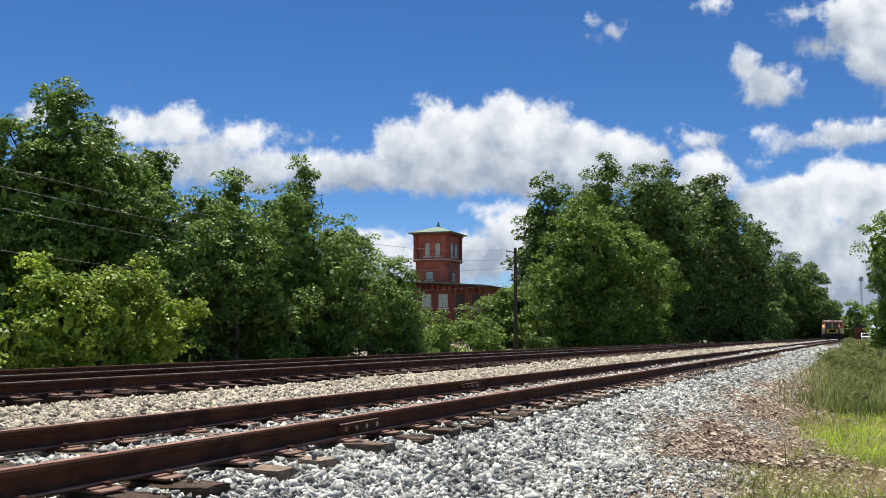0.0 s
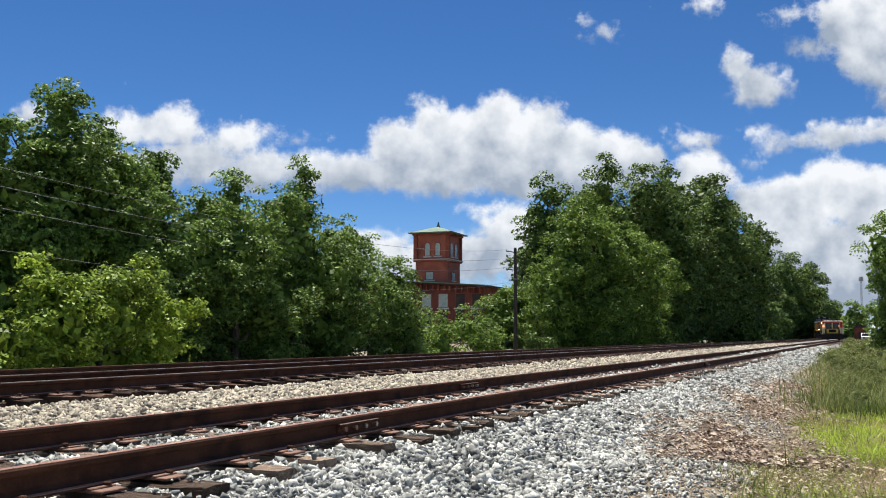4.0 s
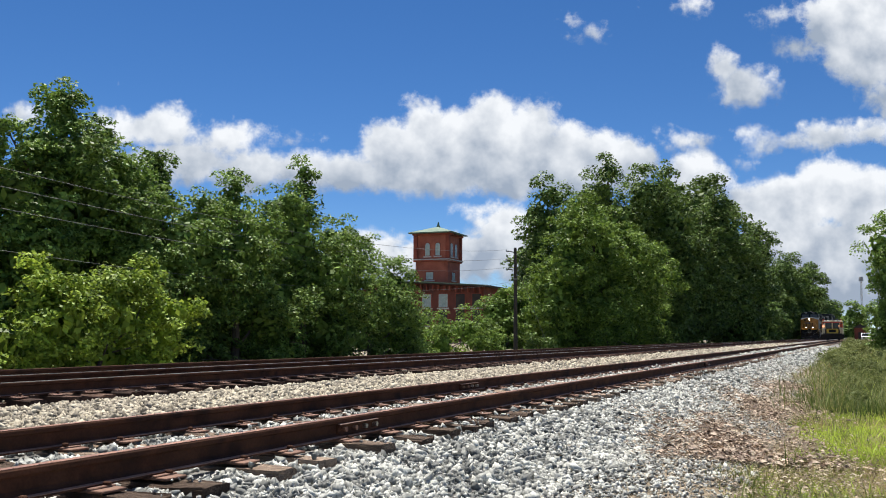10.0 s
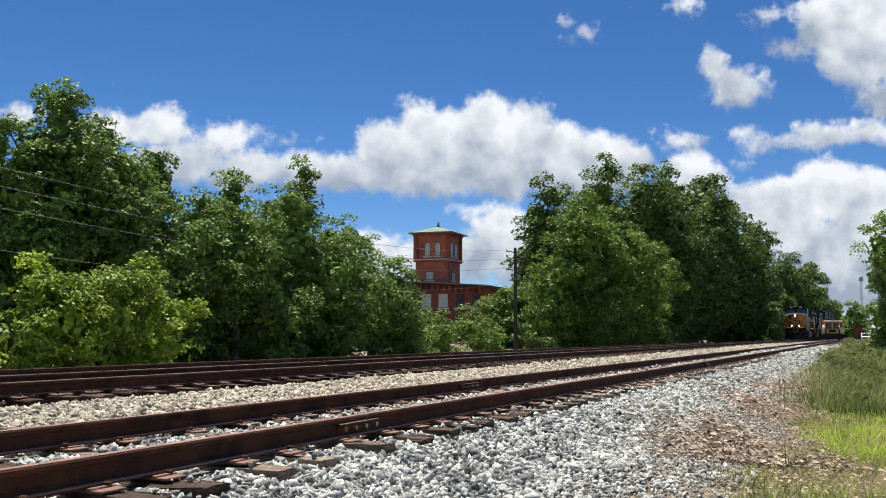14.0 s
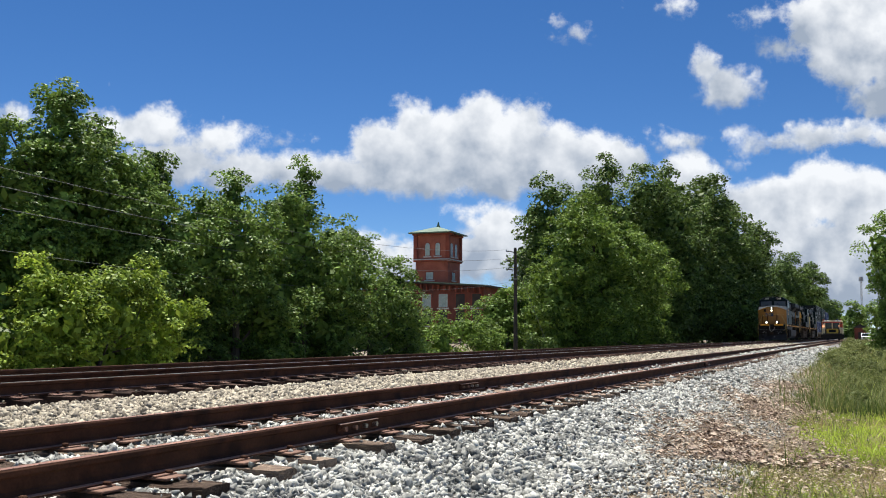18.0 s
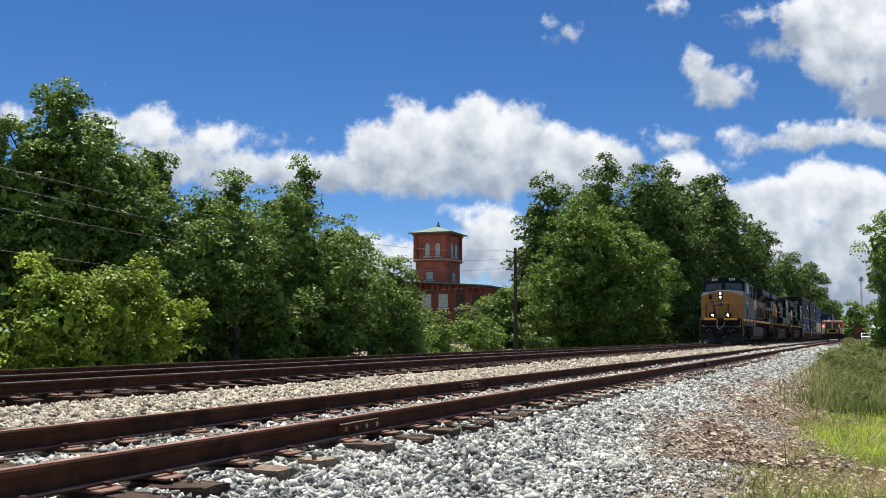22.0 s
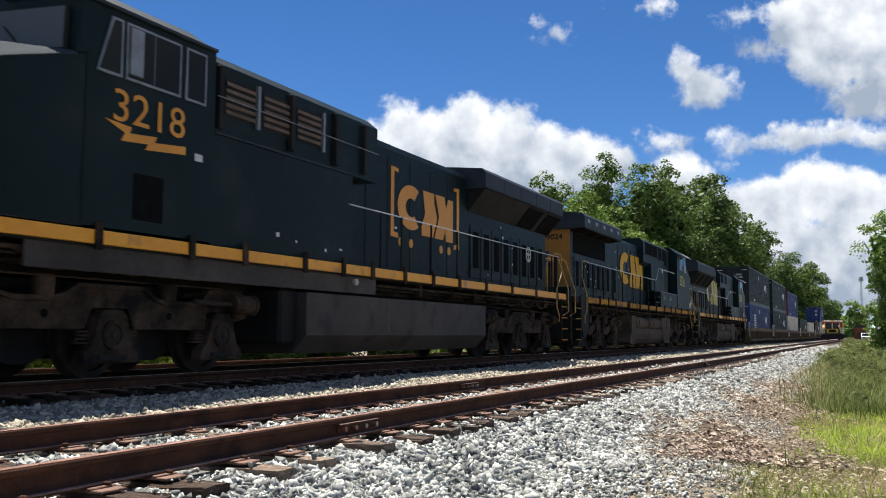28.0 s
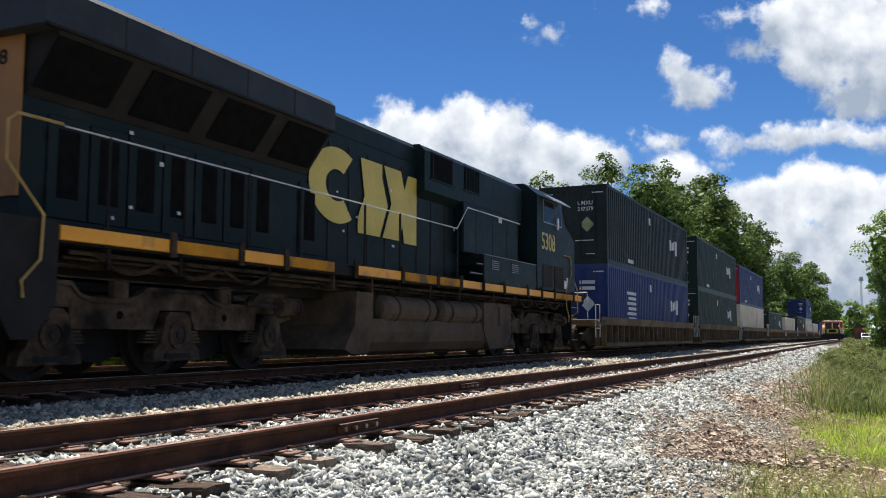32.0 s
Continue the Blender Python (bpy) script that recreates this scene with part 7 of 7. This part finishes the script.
    for pts in ([(17.75, 3.8), (18.62, 3.8), (18.62, 4.4), (17.75, 4.4)], [(18.78, 3.8), (19.36, 3.8), (19.3, 4.4), (18.78, 4.4)]):
        window(t, [(a + cs, b) for a, b in pts], W)
    part("mirror", Mesh().box(W + 0.06, W + 0.1, 18.78 + cs, 18.9 + cs, 3.65, 4.0, 0.01), M_LABEL, t)
    # flat black panel paints the shade at the back of the recess
    part("cab_recess", Mesh().box(0.9, 0.96, 16.47 + cs, 17.22 + cs, 2.5, 4.5), M_SCREEN, t, "doorway recess behind the cab, backed black for its shade")
    writing(number, 0.68, M_LOGOPALE, t, pose(W + 0.006, 17.85 + cs * 0.6, 3.0) @ SIDE, 0.9, bold=0.008)
    if big_emblem:
        emblem(t, *big_emblem, 0.955, emblem_mat)
    side_railing(t, 2.1, 12.5 + back, 1.46, 1.8, 2.95, 8, tail=((13.1 + back, 3.5), (16.6 + back, 3.5)))
    side_railing(t, 2.1, 13.2, -1.46, 1.8, 2.95, 8)
    for yy in (0.62,):
        end_steps(t, yy, 1)
    for x in (-0.6, 0.0, 0.6):
        part("end_post", Mesh().box(x - 0.035, x + 0.035, 0.72, 0.8, 1.8, 2.95, 0.01), M_BLACK, t)
    for sx in (-1, 1):
        part("end_plate", plate([(1.2, 1.84), (1.2, 0.95), (1.45, 0.5), (1.75, 0.5), (2.04, 0.9), (2.04, 1.84)], min(sx * 1.46, sx * 1.5), max(sx * 1.46, sx * 1.5)), M_BLACK, t)
    part("deck_end", Mesh().box(-1.45, 1.45, 0.7, 2.06, 1.6, 1.8, 0.01), M_BLACK, t)
    part("rear_platform", Mesh().box(-1.2, 1.2, 0.5, 0.75, 1.55, 1.82, 0.01), M_BLACK, t)
    part("pilot", Mesh().box(-1.3, 1.3, 0.7, 0.9, 0.3, 1.62, 0.02), M_BLACK, t)
    coupler(t, 0.25, 1)
    part("hose_loop", Mesh().tube([(0.3, 0.5, 1.75), (0.42, 0.35, 1.5), (0.6, 0.3, 1.38), (0.72, 0.4, 1.5), (0.62, 0.5, 1.8), (0.5, 0.52, 1.9)], 0.022, 6), M_HOSE, t, "pale looped cable")
    part("cab_pilot", Mesh().box(-1.3, 1.3, 21.3, 21.55, 0.3, 1.62, 0.02), M_BLACK, t)
    end_steps(t, 21.65, -1)
    coupler(t, 21.95, -1)
    part("nose_label", Mesh().box(W, W + 0.012, 20.35, 20.55, 1.95, 2.2), M_LABEL, t)
    part("nose_label", Mesh().box(W, W + 0.012, 20.6, 20.72, 2.0, 2.3), M_LABEL, t)
    part("flag_decal", Mesh().box(W, W + 0.012, 19.2, 19.36, 3.35, 3.45), M_PLATE, t)
    # all behind the radiator sits further back on the longer frame
    for ob in list(t.children):
        if min(c[1] for c in ob.bound_box) + ob.location.y > 6.9:
            ob.location.y += back


lead_locomotive()
trailing_locomotive(21.85, "9024", "dark blue diesel locomotive running hood first with faded yellow sill", 7, 6.6, M_LOGO, 0.85, (8.25, 12.1, 2.5, 3.9), 0.0, 0.35)
trailing_locomotive(43.7, "5308", "dark blue diesel locomotive with a large pale yellow emblem", 8, 7.9, M_LOGOPALE, 0.25, (7.35, 11.45, 2.48, 4.02), 0.7, 0.7)

# ---- well cars and containers ----
M_BOXBLACK = surface("black_container_paint", (0.011, 0.015, 0.015), (0.028, 0.034, 0.034), 0.7, 0.5, spec=0.15, fine=6, bump=0.05, stain=(0.05, 0.05, 0.045), stain_scale=0.9, stain_at=0.66)
M_BOXBLUE = surface("blue_container_paint", (0.017, 0.032, 0.11), (0.03, 0.054, 0.17), 0.7, 0.5, spec=0.15, fine=6, bump=0.05, stain=(0.05, 0.06, 0.12), stain_scale=0.8)
M_BOXGREEN = surface("dark_green_container_paint", (0.01, 0.021, 0.0175), (0.02, 0.037, 0.03), 0.7, 0.5, spec=0.15, fine=6, bump=0.05)
M_BOXRED = surface("red_container_end", (0.3, 0.02, 0.02), (0.42, 0.04, 0.035), 0.7, 0.5, spec=0.15, fine=6, bump=0.05)
M_BOXCREAM = surface("cream_container_paint", (0.5, 0.45, 0.36), (0.66, 0.6, 0.5), 0.7, 0.5, spec=0.15, fine=6, bump=0.05, stain=(0.4, 0.33, 0.24), stain_scale=0.8)
M_CAR = surface("rusty_brown_car_steel", (0.1, 0.062, 0.032), (0.21, 0.14, 0.072), 1.0, 0.8, spec=0.2, fine=12, bump=0.15, stain=(0.06, 0.04, 0.03), stain_scale=1.2)
M_SILVER = surface("white_box_lettering", (0.45, 0.46, 0.46), (0.62, 0.63, 0.63), 3.0, 0.6, fine=20, bump=0.02)
M_PLACARD = surface("olive_placard", (0.2, 0.2, 0.09), (0.3, 0.3, 0.15), 3.0, 0.6, fine=20, bump=0.02)


def corrugated(y0, y1, z0, z1, x, s, pitch=0.3, deep=0.04):
    """A ribbed side wall."""
    vs, fs = [], []
    ys = []
    y = y0
    while y < y1 - 0.01:
        ys += [(y, 0.0), (y + pitch * 0.4, 0.0), (y + pitch * 0.5, -deep), (y + pitch * 0.9, -deep)]
        y += pitch
    ys = [(min(a, y1), b) for a, b in ys] + [(y1, 0.0)]
    for a, b in ys:
        vs += [(x + s * b, a, z0), (x + s * b, a, z1)]
    fs = [(2 * i, 2 * i + 2, 2 * i + 3, 2 * i + 1) for i in range(len(ys) - 1)]
    return vs, fs


def container(s, z, label, mat, length=16.15, height=2.9, end=None, art=0):
    t = rolling("shipping_container", label, "container", s, "containers of the freight train")
    L, h, w = length, height, 1.295
    m = Mesh()
    part("box", m.box(-w + 0.06, w - 0.06, 0.1, L - 0.1, z + 0.12, z + h - 0.03), mat, t)
    for sx in (-1, 1):
        part("side_wall", Mesh().add(*corrugated(0.14, L - 0.14, z + 0.16, z + h - 0.1, sx * w * 0.985, sx)), mat, t)
    fr = Mesh()
    for sx in (-1, 1):
        for yy in (0.0, L - 0.16):
            fr.box(sx * w - 0.08 if sx > 0 else -w, w if sx > 0 else -w + 0.08, yy, yy + 0.16, z, z + h, 0.01)
        fr.box(sx * w - 0.06 if sx > 0 else -w, w if sx > 0 else -w + 0.06, 0.1, L - 0.1, z, z + 0.16)
        fr.box(sx * w - 0.06 if sx > 0 else -w, w if sx > 0 else -w + 0.06, 0.1, L - 0.1, z + h - 0.1, z + h)
    fr.box(-w, w, 0.0, 0.1, z, z + 0.18).box(-w, w, 0.0, 0.1, z + h - 0.14, z + h)
    part("frame", fr, mat, t)
    e = Mesh().box(-w + 0.08, w - 0.08, 0.02, 0.1, z + 0.18, z + h - 0.14)
    en = part("end_wall", e, end or mat, t)
    for k in range(6):
        a = -1.05 + k * 0.42
        part("end_rib", Mesh().box(a - 0.09, a + 0.09, 0.0, 0.022, z + 0.2, z + h - 0.16, 0.008), end or mat, en)
    for sx in (-1, 1):
        for yy in (-0.005, L - 0.17):
            for zz in (z - 0.005, z + h - 0.11):
                part("corner_casting", Mesh().box(min(sx * 1.12, sx * 1.303), max(sx * 1.12, sx * 1.303), yy, yy + 0.175, zz, zz + 0.118, 0.01), end or mat, t)
    for a in (-0.85, -0.32, 0.32, 0.85):
        part("lock_rod", Mesh().cyl((a, -0.02, z + 0.15), (a, -0.02, z + h - 0.15), 0.018, 6), end or mat, en)
        for zz in (z + 0.5, z + h * 0.5, z + h - 0.5):
            part("rod_guide", Mesh().box(a - 0.05, a + 0.05, -0.03, 0.0, zz - 0.03, zz + 0.03), end or mat, en)
    if art:
        part("end_bar", Mesh().box(-1.15, -0.75, -0.014, 0.0, z + h - 0.3, z + h - 0.26), M_SILVER, en)
        part("end_bar", Mesh().box(0.75, 1.15, -0.014, 0.0, z + h - 0.3, z + h - 0.26), M_SILVER, en)
        if art == 1:
            writing("UMXU", 0.2, M_SILVER, en, pose(0.2, -0.016, z + h - 0.72) @ FRONT, 1.0, bold=0.004)
            writing("247379", 0.2, M_SILVER, en, pose(0.2, -0.016, z + h - 0.94) @ FRONT, 1.0, bold=0.004)
        else:
            for dz in (0.6, 0.82):
                part("marking", Mesh().box(0.25, 0.85, -0.014, 0.0, z + h - dz - 0.12, z + h - dz), M_SILVER, en)
        c = (0.55, z + h - 1.45)
        pm = M_PLACARD if art == 1 else M_SILVER
        part("placard", Mesh().prism([(c[0] - 0.28, c[1]), (c[0], c[1] - 0.28), (c[0] + 0.28, c[1]), (c[0], c[1] + 0.28)], "y", -0.012, 0.0), pm, en)
        for k, (a, b) in enumerate(((0.45, 2.05), (0.1, 2.05), (0.5, 2.55))):
            part("marking", Mesh().box(a, a + 0.35, -0.012, 0.0, z + h - b, z + h - b + 0.03), M_SILVER, en)
        y = L * 0.72
        x = w * 0.985
        for a, b, c, d in ((0.0, 0.35, 0.0, 0.5), (0.45, 0.8, 0.05, 0.42), (0.9, 1.15, 0.1, 0.5), (1.3, 1.75, -0.15, 0.55)):
            part("side_marking", Mesh().box(x, x + 0.006, y + a, y + b, z + h * 0.5 + c, z + h * 0.5 + d), M_SILVER, t)
        part("side_marking", Mesh().box(x, x + 0.006, L * 0.44, L * 0.44 + 0.3, z + h * 0.75, z + h * 0.75 + 0.3), M_SILVER, t)
        part("side_marking", Mesh().box(x, x + 0.006, L * 0.2, L * 0.2 + 0.9, z + 0.25, z + 0.4), M_SILVER, t)
    if art == 3:
        for k in range(7):
            part("side_marking", Mesh().box(w * 0.985, w * 0.985 + 0.006, 3.0 + (k % 2) * 0.2, 4.5, z + 0.7 + k * 0.2, z + 0.82 + k * 0.2), M_SILVER, t)


def freight_truck(parent, y):
    t = part("truck", Mesh().box(-1.0, 1.0, y - 0.2, y + 0.2, 0.45, 0.75, 0.04), M_UNDER, parent)
    for a in (-0.89, 0.89):
        wheelset(t, y + a, 0.46, False)
    for s in (-1, 1):
        x0, x1 = sorted((s * 0.95, s * 1.08))
        part("sideframe", plate([(y - 1.15, 0.38), (y - 1.15, 0.6), (y - 0.5, 0.82), (y + 0.5, 0.82), (y + 1.15, 0.6), (y + 1.15, 0.38), (y + 0.75, 0.36), (y + 0.45, 0.22), (y - 0.45, 0.22), (y - 0.75, 0.36)], x0, x1), M_UNDER, t)


def well_car(s0, s1, first=False):
    t = rolling("well_car", "rust-brown articulated well car with ribbed sides", "well car", s0, "well cars of the freight train")
    L = s1 - s0
    for s in (-1, 1):
        x = s * 1.3
        # panel takes the dark gear colour to paint the shade between the ribs
        sd = part("side", Mesh().box(min(x, x + s * 0.03), max(x, x + s * 0.03), 1.3, L - 1.3, 0.2, 0.98), M_UNDER, t)
        part("top_chord", Mesh().box(min(s * 1.33, s * 1.48), max(s * 1.33, s * 1.48), 0.9, L - 0.9, 0.92, 1.2, 0.01), M_CAR, sd)
        part("bottom_chord", Mesh().box(min(s * 1.33, s * 1.48), max(s * 1.33, s * 1.48), 1.5, L - 1.5, 0.16, 0.3, 0.01), M_CAR, sd)
        n = int((L - 3) / 0.82)
        for k in range(n + 1):
            y = 1.5 + (L - 3) * k / n
            part("rib", Mesh().box(min(x, s * 1.465), max(x, s * 1.465), y - 0.045, y + 0.045, 0.28, 0.95), M_CAR, sd)
    part("well_floor", Mesh().box(-1.36, 1.36, 1.4, L - 1.4, 0.18, 0.24), M_CAR, t)
    for y, d in ((0.0, 1), (L, -1)):
        a, b = sorted((y + d * 0.1, y + d * 1.4))
        part("end_platform", Mesh().box(-1.42, 1.42, a, b, 0.86, 1.1, 0.02), M_CAR, t)
        part("bulkhead", Mesh().box(-1.36, 1.36, min(y + d * 1.35, y + d * 1.42), max(y + d * 1.35, y + d * 1.42), 0.2, 1.0), M_CAR, t)
        part("end_ladder", Mesh().tube([(1.44, y + d * 0.2, 0.5), (1.44, y + d * 0.2, 1.6), (1.44, y + d * 0.75, 1.6), (1.44, y + d * 0.75, 0.5)], 0.02, 5).tube([(1.44, y + d * 0.2, 0.8), (1.44, y + d * 0.75, 0.8)], 0.015, 5), M_RAILING, t)
        for k in range(4):
            part("hazard_stripe", Mesh().prism([(y + d * (0.5 + k * 0.2), 1.0), (y + d * (0.6 + k * 0.2), 1.0), (y + d * (0.7 + k * 0.2), 1.09), (y + d * (0.6 + k * 0.2), 1.09)], "x", 1.42, 1.485), M_BLACK, t)
    freight_truck(t, 0.0 if not first else 1.0)
    if first:
        coupler(t, -0.75, 1)
        part("draft_gear", Mesh().box(-0.3, 0.3, -0.7, 1.2, 0.7, 1.0, 0.02), M_CAR, t)
        part("end_railing", Mesh().tube([(-1.2, 0.1, 1.1), (-1.2, 0.05, 2.0), (1.2, 0.05, 2.0), (1.2, 0.1, 1.1)], 0.02, 5), M_RAILING, t)


UP = 3.16
WELLS = [(68.2, 88.3), (88.3, 107.2), (107.2, 126.4), (126.4, 146.2), (146.2, 164.5), (164.5, 183.5), (183.5, 202.5), (202.5, 221.5), (221.5, 240.5), (240.5, 259.5)]
for i, (a, b) in enumerate(WELLS):
    well_car(a, b, i == 0)
container(70.6, 0.25, "blue ribbed container with white markings in the well", M_BOXBLUE, art=3)
container(70.6, UP, "black ribbed container stacked on a blue one", M_BOXBLACK, art=1)
container(89.9, 0.25, "dark green ribbed container in the well", M_BOXGREEN, art=2)
container(89.9, UP, "dark green ribbed container stacked on its like", M_BOXGREEN, art=2)
container(108.2, 0.25, "cream container with a dark round badge", M_BOXCREAM, height=2.6)
container(108.2, 2.86, "blue container with a red end wall", M_BOXBLUE, end=M_BOXRED, art=2)
container(129.0, 0.25, "dark green container riding alone in its well", M_BOXGREEN, length=14.6, height=2.6, art=2)
container(147.6, 0.25, "cream container riding alone in its well", M_BOXCREAM, length=14.6, height=2.4)
container(166.5, 0.25, "dark container in a well under a blue one", M_BOXBLACK, art=2)
container(185.0, 0.25, "grey-white container in a well under a blue one", M_BOXCREAM, length=14.6)
container(186.0, UP, "blue container stacked high on the train", M_BOXBLUE, length=14.6, art=2)
container(204.3, 0.25, "pale container low in its well", M_BOXCREAM, length=14.6, height=2.4)
container(223.5, 0.25, "blue container low in its well", M_BOXBLUE)
container(242.5, 0.25, "black container low in its well", M_BOXBLACK)


def train_at(t):
    """Distance of the leading headlight, as the keyed path has it between its rows."""
    ts, ys = [r[0] for r in TRAIN], [r[1] for r in TRAIN]
    k = max(0, min(len(ts) - 2, sum(1 for a in ts if a <= t) - 1))
    return ys[k] + (ys[k + 1] - ys[k]) * (t - ts[k]) / (ts[k + 1] - ts[k])


def motions():
    for ob, s in MOVERS:
        walk(ob, [(t, pose(TRACKS[1][0], y - 0.8 + s, RAIL_TOP)) for t, y in TRAIN])
    # wheels of the locomotives roll with the distance run
    steps = [32.0 * k / 480 for k in range(481)]
    for ob, y, r in WHEELS:
        rows = [(t, pose(0, y, r, math.degrees((train_at(0.0) - train_at(t)) / r))) for t in steps]
        walk(ob, rows)
    # the near trees sway a little in the breeze
    for ob, k in SWAYING:
        rows = []
        for i in range(33):
            rx = 0.13 * math.sin(i * 1.9 + k * 2.3) + 0.06 * math.sin(i * 0.7 + k)
            ry = 0.1 * math.sin(i * 1.6 + k * 1.1)
            rows.append((float(i), pose(*ob.location, rx, ry, 0)))
        walk(ob, rows)
    for ob, drift, depth, at in CLOUDS:
        walk(ob, [(0.0, at @ Matrix.Translation((0, 0, -FAR - depth))), (32.0, at @ Matrix.Translation((-drift * UNIT, -4 * UNIT, -FAR - depth)))])


motions()
